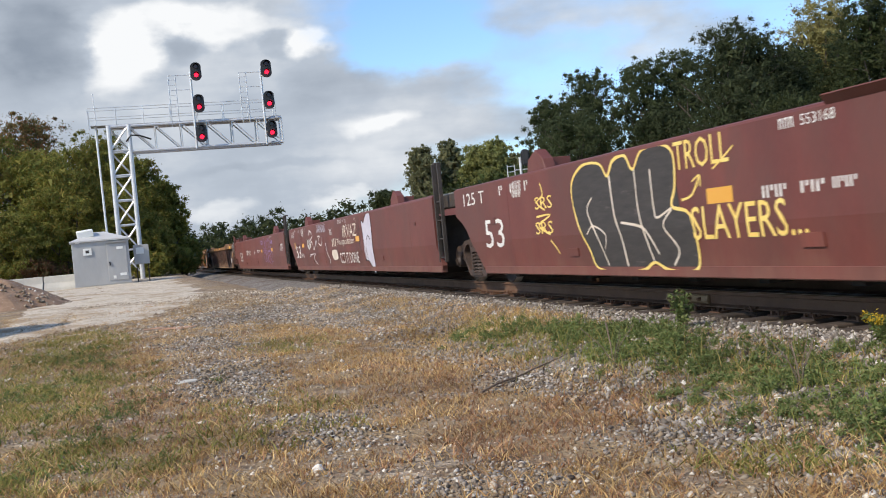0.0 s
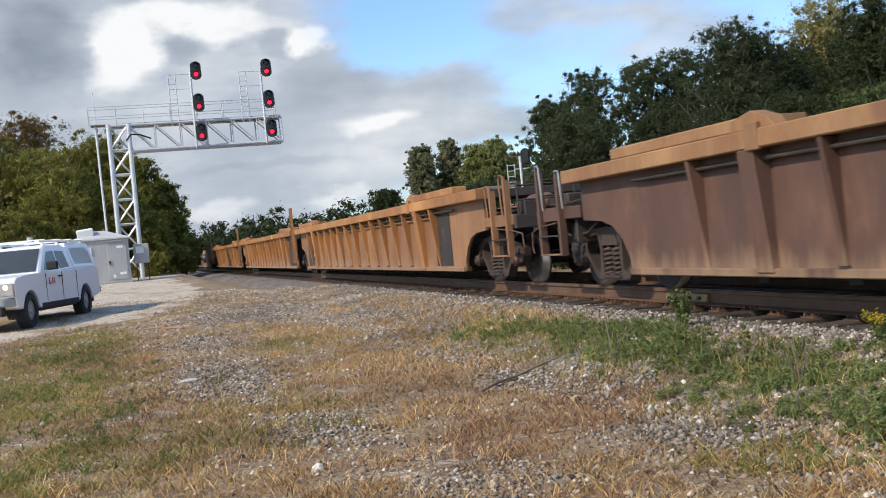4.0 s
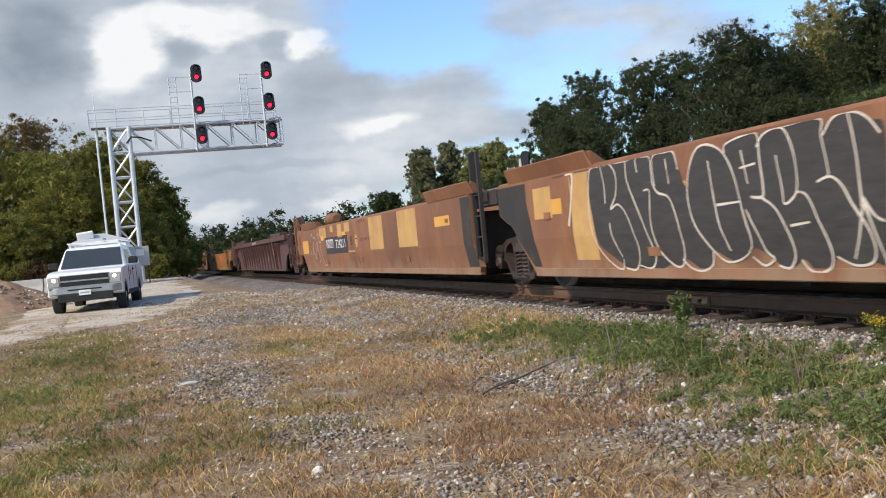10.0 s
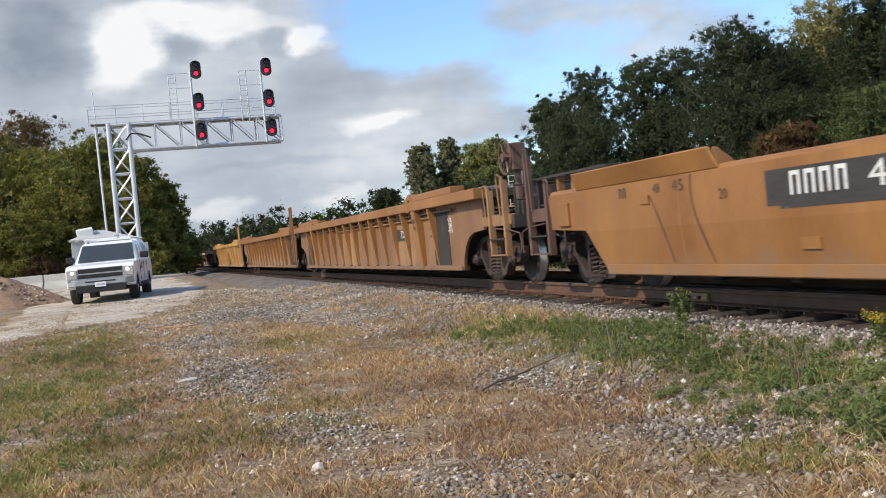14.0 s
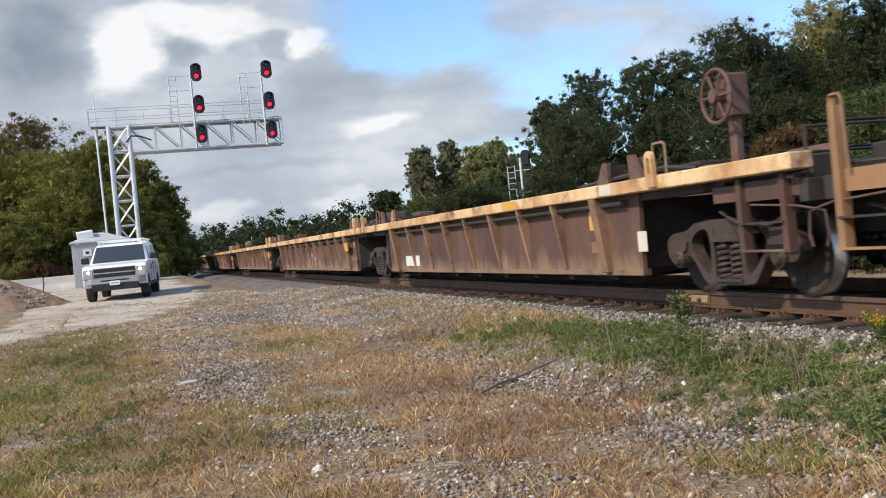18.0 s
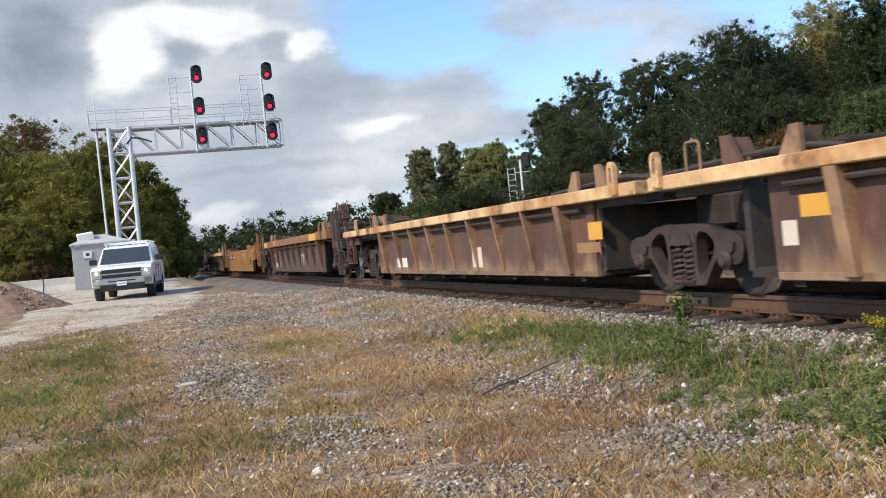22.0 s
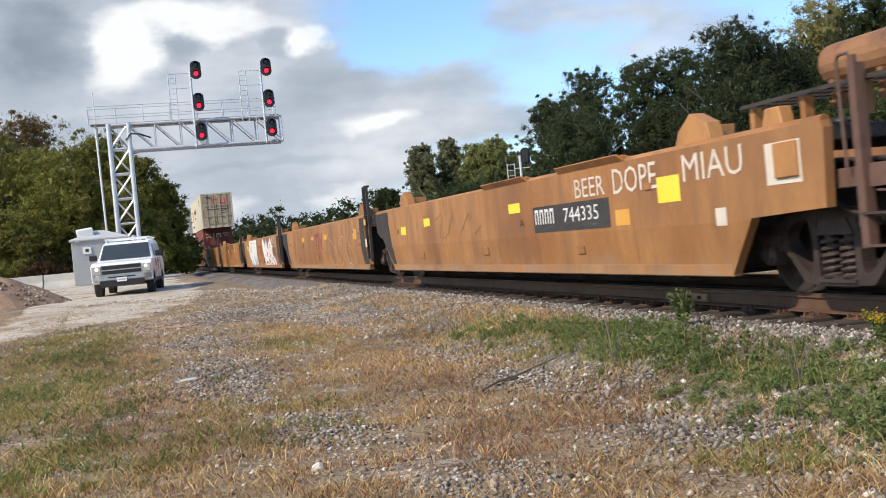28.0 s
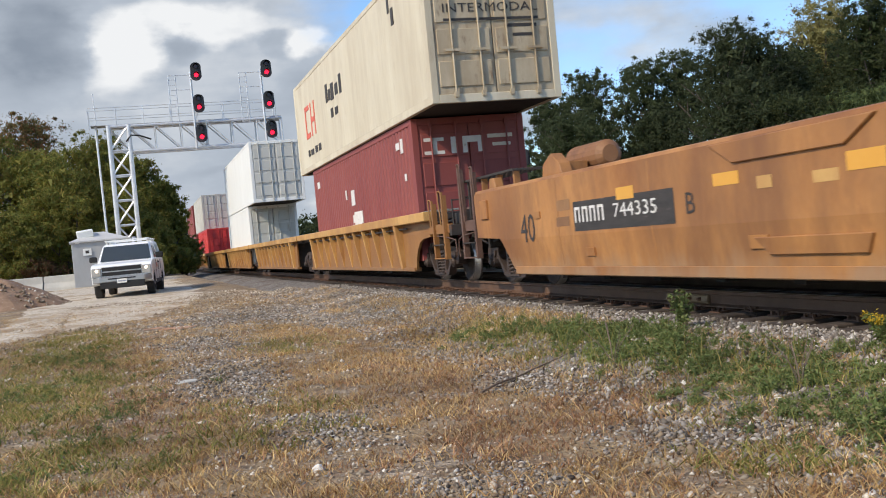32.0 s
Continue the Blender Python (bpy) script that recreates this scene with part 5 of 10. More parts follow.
def container(q0, L, z, body, label, h=2.9, half=1.219, ribbed=True, end=None, group="stacked containers"):
    """A container with corner posts, rails, corrugated sides and barred doors."""
    c = thing("container", label, "container", None, group)
    UNITS.append((c, q0))
    base = pose(0, 0, z)
    bm = bmesh.new()
    for x0, x1 in ((0, 0.16), (L - 0.16, L)):
        for s in (-1, 1):
            box(bm, x0, x1, min(s * half, s * (half - 0.14)), max(s * half, s * (half - 0.14)), 0, h)
    for s in (-1, 1):
        for z0, z1 in ((0, 0.16), (h - 0.12, h)):
            box(bm, 0.16, L - 0.16, min(s * half, s * (half - 0.1)), max(s * half, s * (half - 0.1)), z0, z1)
    for x0, x1 in ((0, 0.1), (L - 0.1, L)):
        for z0, z1 in ((0, 0.16), (h - 0.14, h)):
            box(bm, x0, x1, -half + 0.14, half - 0.14, z0, z1)
    part("frame", bm, body, c, at=base, bevel=0.008)
    for s in (-1, 1):
        # corrugated side
        n = int((L - 0.32) / (0.28 if ribbed else 0.6))
        xs, verts = [], []
        for k in range(n):
            a = 0.16 + (L - 0.32) * k / n
            w = (L - 0.32) / n
            dep = 0.036 if ribbed else 0.012
            xs += [(a, 0.008), (a + w * 0.38, 0.008), (a + w * 0.5, dep), (a + w * 0.88, dep)]
        xs.append((L - 0.16, 0.008))
        for x, dd in xs:
            verts += [(x, s * (half - dd), 0.16), (x, s * (half - dd), h - 0.12)]
        faces = [(2 * i, 2 * i + 2, 2 * i + 3, 2 * i + 1) if s > 0 else (2 * i, 2 * i + 1, 2 * i + 3, 2 * i + 2) for i in range(len(xs) - 1)]
        part("side_panel", mesh_from("side_panel", verts, faces, body), None, c, at=base)
    bm = bmesh.new()
    box(bm, 0.05, L - 0.05, -half + 0.03, half - 0.03, h - 0.05, h - 0.005)
    part("roof", bm, body, c, at=base)
    bm = bmesh.new()
    box(bm, 0.05, L - 0.05, -half + 0.03, half - 0.03, 0.02, 0.12)
    part("floor", bm, M["dark"], c, at=base)
    bm = bmesh.new()
    box(bm, L - 0.07, L - 0.02, -half + 0.1, half - 0.1, 0.16, h - 0.14)
    part("front_panel", bm, body, c, at=base)
    m = end or body
    for s in (-1, 1):
        bm = bmesh.new()
        a, b = sorted((s * 0.01, s * (half - 0.14)))
        box(bm, 0.02, 0.07, a, b, 0.16, h - 0.14)
        door = part("door", bm, m, c, at=base, bevel=0.01)
        for k in range(4):
            zz = 0.3 + k * (h - 0.5) / 4
            bm = bmesh.new()
            box(bm, 0.0, 0.03, a + 0.05, b - 0.05, zz, zz + (h - 0.5) / 4 - 0.12)
            part("door_panel", bm, m, door, bevel=0.01)
        for yy in (0.28, 0.82):
            bm = bmesh.new()
            bar(bm, (-0.03, s * yy, 0.1), (-0.03, s * yy, h - 0.08), 0.02, 6)
            box(bm, -0.05, -0.01, s * yy - 0.04, s * yy + 0.04, 0.1, 0.2)
            box(bm, -0.05, -0.01, s * yy - 0.04, s * yy + 0.04, h - 0.2, h - 0.1)
            box(bm, -0.06, -0.03, s * yy - 0.16, s * yy + 0.16, 0.95, 1.0)
            part("lock_rod", bm, m, door)
    return c


def end_word(c, text, y0, y1, z, h, material):
    """Letters across a container's doors."""
    cu = bpy.data.curves.new("letters", "FONT")
    cu.body, cu.resolution_u = text, 2
    ob = bpy.data.objects.new("letters", cu)
    scene.collection.objects.link(ob)
    bm = bmesh.new()
    bm.from_mesh(bpy.data.meshes.new_from_object(ob))
    bpy.data.objects.remove(ob)
    xs, ys = [v.co.x for v in bm.verts], [v.co.y for v in bm.verts]
    a, b, lo, hi = min(xs), max(xs), min(ys), max(ys)
    for v in bm.verts:
        v.co = Vector((-0.008, y0 + (y1 - y0) * (v.co.x - a) / (b - a), z + h * (v.co.y - lo) / (hi - lo)))
    part("lettering", bm, M[material], c)


def box_marks(c, side, end, z, half):
    """Plain painted shapes on a container's near side and its doors: x or y from and to, z from and to, material."""
    for x0, x1, z0, z1, m in side:
        bm = bmesh.new()
        box(bm, x0, x1, half - 0.01, half + 0.003, z + z0, z + z1)
        part("painted_mark", bm, M[m], c)
    for y0, y1, z0, z1, m in end:
        bm = bmesh.new()
        box(bm, -0.004, 0.02, y0, y1, z + z0, z + z1)
        part("painted_mark", bm, M[m], c)


def train():
    g = "cars of the freight train"
    aok = "maroon plate-sided articulated well car with graffiti, empty"
    for q0, q1, fr, re, first, last in ((-3.0, 17.3, "stop", "over", True, False), (17.3, 37.6, "stop", "over", True, False), (37.6, 58.6, "stop", "free", True, True)):
        L = q1 - q0
        smooth_unit(q0, L, M["maroon"], aok, g, fr, re, 1.61, None, ((3.6, 5.6), (6.6, 10.0)) if q0 < 10 else (), None, first, last, ears=((4.4, -1), (-4.0, 1)))
    ribbed_unit(61.9, 20.1, M["rustpanel"], M["ochre"], "rusty brown ribbed well car with a worn ochre top chord, empty", g, "free", "free", 1.55, 1.38, 15, 2.75, True, True, rib_mat=M["rustpanel"], wheel_at=(-2.05, 1.72))
    for q0, q1, fr, re, last in ((86.3, 106.04, "free", "arch", False), (106.04, 126.5, "stop", "arch", False), (126.5, 147.0, "stop", "free", True)):
        ribbed_unit(q0, q1 - q0, M["tanwall"], M["orange"], "tan ribbed articulated well car with dark end panels, empty", g, fr, re, 1.58, 1.40, 15, 2.75, True, last, dark_end=M["black"])
    for q0, q1, fr, re, last in ((150.5, 170.3, "free", "over", False), (170.3, 190.3, "stop", "over", False), (190.3, 210.1, "stop", "free", True)):
        smooth_unit(q0, q1 - q0, M["tan"], "tan plate-sided articulated well car patched with ochre paint, empty", g, fr, re, 1.55, None, ((0.9, 3.7), (q1 - q0 - 3.7, q1 - q0 - 0.8)), M["black"],
                    True, last, tanks=((16.6, 1.82),) if last else (), ears=())
    ribbed_unit(214.2, 20.1, M["plum"], M["plum"], "dark plum ribbed well car, empty", g, "free", "free", 1.58, 1.40, 15, 2.75, True, True, wheel_at=(-0.9, 1.95), shift=-0.28)
    smooth_unit(237.9, 19.7, M["yellow"], "bright yellow plate-sided well car with faded red mark, empty", g, "free", "free", 1.25, M["pipe"], ((0.5, 3.7), (16.0, 19.3)), None, True, True, ears=(), posts=(1.46, 1.94))
    for q0, q1, fr, re, last in ((261.6, 281.3, "free", "arch", False), (281.3, 301.1, "stop", "arch", False), (301.1, 320.9, "stop", "free", True)):
        ribbed_unit(q0, q1 - q0, M["ochrewall"] if last else M["ochre"], M["lemon"] if last else M["yellow"], "yellow ribbed articulated well car with dark end panels, empty", g, fr, re, 1.58, 1.40, 15, 2.75, True, last, dark_end=M["black"] if not last else None, wheel_at=(-0.9, 2.0) if fr == "free" else None)
    ends = (324.6, 340.2, 358.5, 376.7, 395.6, 411.1)
    for k, (q0, q1) in enumerate(zip(ends, ends[1:])):
        L5 = q1 - q0
        ribbed_unit(q0, L5, M["rustpanel"], M["chord"], "low brown ribbed articulated well car with rusty yellow chord, empty", g, "free" if k == 0 else "low", "free" if k == 4 else "low",
                    1.31, 1.16, 11 if L5 > 16.5 else 9, 0, True, k == 4, eyelets=True, rib_mat=M["brownrib"], wheel_at=(-0.05, 2.02) if k == 0 else None, pitch=1.30, reach=(1.75, 1.5), posts=(1.15, 1.15))
        if k == 2:
            tank(UNITS[-1][0], 12.6, 1.52, 1.0, 0.95, 0.17, M["brownrib"])
    ribbed_unit(415.4, 15.5, M["slate"], M["rustchord"], "low brown ribbed well car with orange chord, empty", g, "free", "free", 1.46, 1.22, 9, 0, True, True, eyelets=True,
                rib_mat=M["rustpanel"], wheel_at=(-0.25, 1.95), pitch=1.46, reach=(0.25, 0.15), posts=(1.95, 2.02))
    smooth_unit(435.2, 15.6, M["yellow"], "yellow plate-sided well car, empty, with black number panel", g, "free", "free", 1.28, None, ((0.5, 2.4), (13.2, 15.1)), None, True, True, ears=(), posts=(1.5, 1.97))
    ribbed_unit(454.9, 16.3, M["rustpanel"], M["chord"], "low brown ribbed well car with worn yellow chord, empty", g, "free", "free", 1.43, 1.22, 9, 0, True, True, eyelets=True, rib_mat=M["rustpanel"], pitch=1.46, reach=(0.25, 0.25), posts=(1.75, 1.85))
    ribbed_unit(475.0, 19.2, M["plum"], M["maroon"], "dark maroon ribbed well car with yellow ribs, empty", g, "free", "free", 1.58, 1.40, 15, 2.75, True, True, wheel_at=(18.9, 2.0))
    ends = (498.1, 514.0, 529.9, 545.6, 561.0, 576.1)
    for k, (q0, q1) in enumerate(zip(ends, ends[1:])):
        smooth_unit(q0, q1 - q0, M["orange"], "orange plate-sided articulated well car with graffiti, empty", g, "free" if k == 0 else "stop", "free" if k == 4 else "over", 1.50, M["pipe"],
                    ((3.0, 4.9), (6.0, 7.9)) if k == 0 else (), M["black"] if k not in (4,) else None, True, k == 4, tanks=((-0.78, 2.02),) if k == 0 else (((12.0, 1.75),) if k == 4 else ()))
    ends = (580.2, 596.1, 612.0, 627.9, 643.8, 659.7, 675.6)
    for k, (q0, q1) in enumerate(zip(ends, ends[1:])):
        ribbed_unit(q0, q1 - q0, M["yellow"], M["lemon"], "yellow ribbed articulated well car loaded with containers", "cars of the freight train", "free" if k == 0 else "short", "free" if k == 5 else "short",
                    1.38, 1.20, 11, 0, True, k == 5, eyelets=False, pitch=1.12, reach=(0.5, 0.4))
    q = 579.08
    c = container(q, 16.15, 3.34, M["box_cream"], "long cream container with red mark, stacked above a dark red one", 2.9, 1.295, False, M["box_cream_door"])
    box_marks(c, ((14.1, 14.25, 1.0, 2.0, "mark_red"), (13.5, 14.25, 1.85, 2.0, "mark_red"), (13.5, 14.25, 1.0, 1.15, "mark_red"), (13.1, 13.25, 1.0, 2.0, "mark_red"), (12.5, 12.65, 1.0, 2.0, "mark_red"),
                  (12.5, 13.25, 1.4, 1.55, "mark_red"), (10.2, 10.5, 1.6, 2.1, "charcoal"), (9.8, 10.1, 1.6, 1.9, "charcoal"), (9.3, 9.7, 1.55, 2.0, "charcoal"), (8.7, 9.1, 1.6, 1.9, "charcoal"), (8.2, 8.5, 1.55, 2.05, "charcoal"),
                  (9.6, 9.9, 1.1, 1.35, "charcoal"), (8.9, 9.3, 1.1, 1.3, "charcoal"), (13.9, 14.2, 0.45, 0.65, "charcoal"), (13.2, 13.7, 0.45, 0.62, "charcoal"), (12.5, 12.9, 0.45, 0.65, "charcoal"), (11.9, 12.3, 0.45, 0.65, "charcoal"),
                  (2.3, 2.5, 2.0, 2.35, "charcoal"), (2.6, 2.75, 2.3, 2.6, "charcoal")),
              ((-0.15, 0.42, 2.30, 2.42, "mark_red"), (0.30, 0.42, 1.95, 2.42, "mark_red"), (-0.72, -0.62, 1.95, 2.5, "mark_red"), (-0.40, -0.28, 1.95, 2.5, "mark_red"), (-0.72, -0.28, 1.95, 2.05, "mark_red"),
               (0.35, 0.95, 2.55, 2.62, "charcoal"), (0.35, 0.8, 2.42, 2.48, "charcoal"), (-0.95, 0.95, 1.52, 1.57, "charcoal"), (-0.9, -0.3, 1.38, 1.44, "charcoal"), (-0.8, -0.4, 1.2, 1.26, "charcoal")), 3.34, 1.295)
    end_word(c, "INTERMODAL", 0.95, -0.95, 3.34 + 1.68, 0.17, "charcoal")
    c = container(q + 1.98, 12.19, 0.42, M["box_red"], "dark red shipping container set in a yellow well car", 2.9)
    box_marks(c, ((6.2, 6.6, 1.5, 1.9, "white"), (7.2, 7.35, 1.7, 1.95, "white"), (6.3, 6.6, 1.05, 1.25, "white"), (5.6, 6.7, 0.98, 1.0, "white"), (5.4, 6.4, 1.0, 1.32, "white"), (11.2, 11.6, 2.3, 2.5, "white"), (0.8, 1.0, 2.3, 2.6, "white"), (1.1, 1.4, 2.4, 2.55, "white"), (0.7, 0.85, 1.7, 1.85, "white")),
              ((0.55, 0.98, 2.15, 2.22, "white"), (0.55, 0.98, 2.42, 2.49, "white"), (0.70, 0.82, 2.15, 2.49, "white"), (0.28, 0.40, 2.15, 2.49, "white"), (-0.28, -0.18, 2.15, 2.49, "white"), (0.05, 0.15, 2.15, 2.49, "white"),
               (-0.18, 0.05, 2.36, 2.49, "white"), (-0.95, -0.4, 2.42, 2.5, "cream"), (-0.9, -0.5, 2.25, 2.32, "cream")), 0.42, 1.219)
    container(610.4, 14.6, 3.34, M["box_white"], "white container with grey ribbed end, on the top tier", 2.9, 1.25, False, M["box_grey"])
    container(613.5, 12.19, 0.42, M["box_white"], "white container with grey doors, in a well car", 2.9, 1.219, False, M["box_grey"])
    container(649.0, 12.19, 3.34, M["box_grey"], "weathered grey container on the top tier", 2.9)
    container(646.0, 12.19, 0.42, M["bright_red"], "bright red container in a well car", 2.9)
    container(664.0, 12.19, 3.34, M["box_red"], "dark red container on the top tier", 2.9)
    container(662.0, 12.19, 0.42, M["box_red"], "dark red container in a well car", 2.9)


train()


# ---- lettering and graffiti on the cars ----
def car_at(q):
    """The car whose side covers the place q on the train."""
    best = None
    for u, q0 in UNITS:
        if u.name.startswith("well_car") and q0 - 0.3 <= q + 1e-6:
            if best is None or q0 > best[1]:
                best = (u, q0)
    return best


def put_on(bm, name, q, material, level, label=""):
    """Lays a flat shape, drawn in q (to the left) and z, on the side of the car there."""
    u, q0 = car_at(q)
    y, bends, top, chord = FLAT[u.name]
    over = max(v.co.z for v in bm.verts) - (top - 0.012)
    if name in ("lettering", "letter", "owner_code", "stencil") and over > 0:
        for v in bm.verts:
            v.co.z -= over
    wide = None
    if chord is not None:
        if sum(v.co.z for v in bm.verts) / len(bm.verts) > chord - 0.02:
            y = SIDE + 0.02
            for v in bm.verts:
                v.co.z = max(chord + 0.015, v.co.z)
        else:
            wide = next((x for x in BROAD.get(u.name, ()) if abs(q - q0 - x) < 0.2), None)
    for v in bm.verts:
        z = min(v.co.z, top - 0.012)
        face = y if wide is None else SIDE - 0.10 + (z - 0.26) / (chord - 0.26) * 0.112
        v.co = Vector((v.co.x - q0, face + 0.003 * level, z))
    if bends:
        lean(bm, 0.74, 0.10)
    bmesh.ops.recalc_face_normals(bm, faces=bm.faces[:])
    part(name, bm, M[material], u, label)


LAID = [0]


def plate(qr, ql, zb, zt, material):
    bm = bmesh.new()
    if material == "white" and zt - zb < 0.2 and ql - qr < 1.0:
        # unreadable stencil: a row of short strokes
        n = max(2, round((ql - qr) / (0.62 * (zt - zb))))
        w = (ql - qr) / n
        for k in range(n):
            a = qr + k * w
            lo, hi = (zb, zt) if k % 3 else (zb + (zt - zb) * 0.55, zt)
            bm.faces.new([bm.verts.new((x, 0, z)) for x, z in ((a, lo), (a, hi), (a + w * 0.48, hi), (a + w * 0.48, lo))])
        put_on(bm, "stencil", (qr + ql) / 2, material, 1)
        return
    v = [bm.verts.new((x, 0, z)) for x, z in ((qr, zb), (qr, zt), (ql, zt), (ql, zb))]
    bm.faces.new(v)
    LAID[0] += 1
    put_on(bm, "painted_panel", (qr + ql) / 2, material, 0.7 + 0.2 * (LAID[0] % 5))


WORDS = {}


def word(ql, qr, z, h, text, material):
    """Letters from ql to qr, standing on z, h high."""
    if text not in WORDS:
        cu = bpy.data.curves.new("letters", "FONT")
        cu.body = text
        cu.resolution_u = 2
        ob = bpy.data.objects.new("letters", cu)
        scene.collection.objects.link(ob)
        me = bpy.data.meshes.new_from_object(ob)
        bpy.data.objects.remove(ob)
        WORDS[text] = me
    bm = bmesh.new()
    bm.from_mesh(WORDS[text])
    xs, ys = [v.co.x for v in bm.verts], [v.co.y for v in bm.verts]
    x0, x1, y0, y1 = min(xs), max(xs), min(ys), max(ys)
    for v in bm.verts:
        v.co = Vector((ql + (qr - ql) * (v.co.x - x0) / (x1 - x0), 0, z + h * (v.co.y - y0) / (y1 - y0)))
    if h < 0.12:
        put_on(bm, "lettering", (ql + qr) / 2, material, 2)
        return
    # each letter is a piece of its own
    left = set(bm.verts)
    while left:
        seed = left.pop()
        group, todo = {seed}, [seed]
        while todo:
            for e in todo.pop().link_edges:
                for v in e.verts:
                    if v not in group:
                        group.add(v)
                        todo.append(v)
        left -= group
        one = bmesh.new()
        place = {v: one.verts.new(v.co) for v in group}
        for f in {f for v in group for f in v.link_faces}:
            one.faces.new([place[v] for v in f.verts])
        put_on(one, "letter", (ql + qr) / 2, material, 2)
    bm.free()


def curve_through(pts, steps=5):
    p = [Vector(a) for a in pts]
    closed = (p[0] - p[-1]).length < 1e-6
    if closed:
        p = p[:-1]
    out = []
    n = len(p)
    for i in range(n if closed else n - 1):
        a, b, c, d = (p[(i - 1) % n], p[i], p[(i + 1) % n], p[(i + 2) % n]) if closed else (p[max(i - 1, 0)], p[i], p[i + 1], p[min(i + 2, n - 1)])
        for k in range(steps):
            t = k / steps
            out.append(0.5 * ((2 * b) + (c - a) * t + (2 * a - 5 * b + 4 * c - d) * t * t + (3 * b - a - 3 * c + d) * t ** 3))
    out.append(out[0].copy() if closed else p[-1])
    return out


def spray(pts, width, material, level):
    """A sprayed line; also draws painted shadow streaks."""
    c = curve_through(pts)
    bm = bmesh.new()
    prev = None
    for i, a in enumerate(c):
        d = c[min(i + 1, len(c) - 1)] - c[max(i - 1, 0)]
        if d.length < 1e-6:
            continue
        d.normalize()
        w = width * 0.55 * (0.8 + 0.35 * noise.noise(Vector((a.x * 3, a.y * 3, 0))))
        pair = [bm.verts.new((a.x - d.y * s * w, 0, a.y + d.x * s * w)) for s in (-1, 1)]
        if prev:
            bm.faces.new((prev[0], prev[1], pair[1], pair[0]))
        prev = pair
    put_on(bm, "graffiti_line", sum(p[0] for p in pts) / len(pts), material, 1 + level)


def fill(pts, material, level=1.6):
    """A sprayed area with rounded outline."""
    c = curve_through(list(pts) + [pts[0]], 4)[:-1]
    bm = bmesh.new()
    bm.faces.new([bm.verts.new((a.x, 0, a.y)) for a in c])
    bmesh.ops.triangulate(bm, faces=bm.faces[:])
    put_on(bm, "graffiti_fill", sum(p[0] for p in pts) / len(pts), material, level)


def hatch(top, z1, low, z0):
    """A shallow raised trapezoid of the side sheet."""
    u, q0 = car_at(top[1])
    y, bends = FLAT[u.name][:2]
    bm = bmesh.new()
    prism(bm, [(low[0] - q0, z0), (low[1] - q0, z0), (top[1] - q0, z1), (top[0] - q0, z1)], y - 0.02, y + 0.03)
    if bends:
        lean(bm, 0.74, 0.10)
    part("raised_pocket", bm, M["orange"], u, bevel=0.008)


def emblem(qr, ql, zb, zt, material):
    """The owner's mark as plain bars: a long bar with two stems, and two crossed bars."""
    w = ql - qr
    t = (zt - zb) * 0.22
    bm = bmesh.new()

    def quad(*p):
        bm.faces.new([bm.verts.new((x, 0, z)) for x, z in p])

    quad((ql, zt), (ql - w * 0.60, zt), (ql - w * 0.60, zt - t), (ql, zt - t))
    for f in (0.12, 0.42):
        quad((ql - w * f, zt - t), (ql - w * (f + 0.09), zt - t), (ql - w * (f + 0.09), zb), (ql - w * f, zb))
    quad((ql - w * 0.60, zt - t * 1.3), (ql - w * 0.70, zt - t * 1.3), (qr, zb), (ql - w * 0.88, zb))
    quad((ql - w * 0.90, zt), (qr, zt), (ql - w * 0.84, zb + t * 1.6), (ql - w * 0.77, zb + t * 2.2))
    put_on(bm, "owner_mark", (qr + ql) / 2, material, 1.5)


def code(ql, qr, z, h, n, material):
    """An owner's letters as n pairs of plain upright bars."""
    bm = bmesh.new()
    w = (ql - qr) / n
    for k in range(n):
        a = ql - k * w
        for x0, x1, z0, z1 in ((0.0, 0.20, 0.0, 1.0), (0.52, 0.72, 0.0, 1.0), (0.20, 0.52, 0.82, 1.0)):
            bm.faces.new([bm.verts.new((x, 0, zz)) for x, zz in ((a - w * x0, z + h * z0), (a - w * x1, z + h * z0), (a - w * x1, z + h * z1), (a - w * x0, z + h * z1))])
    put_on(bm, "owner_code", (qr + ql) / 2, material, 2)


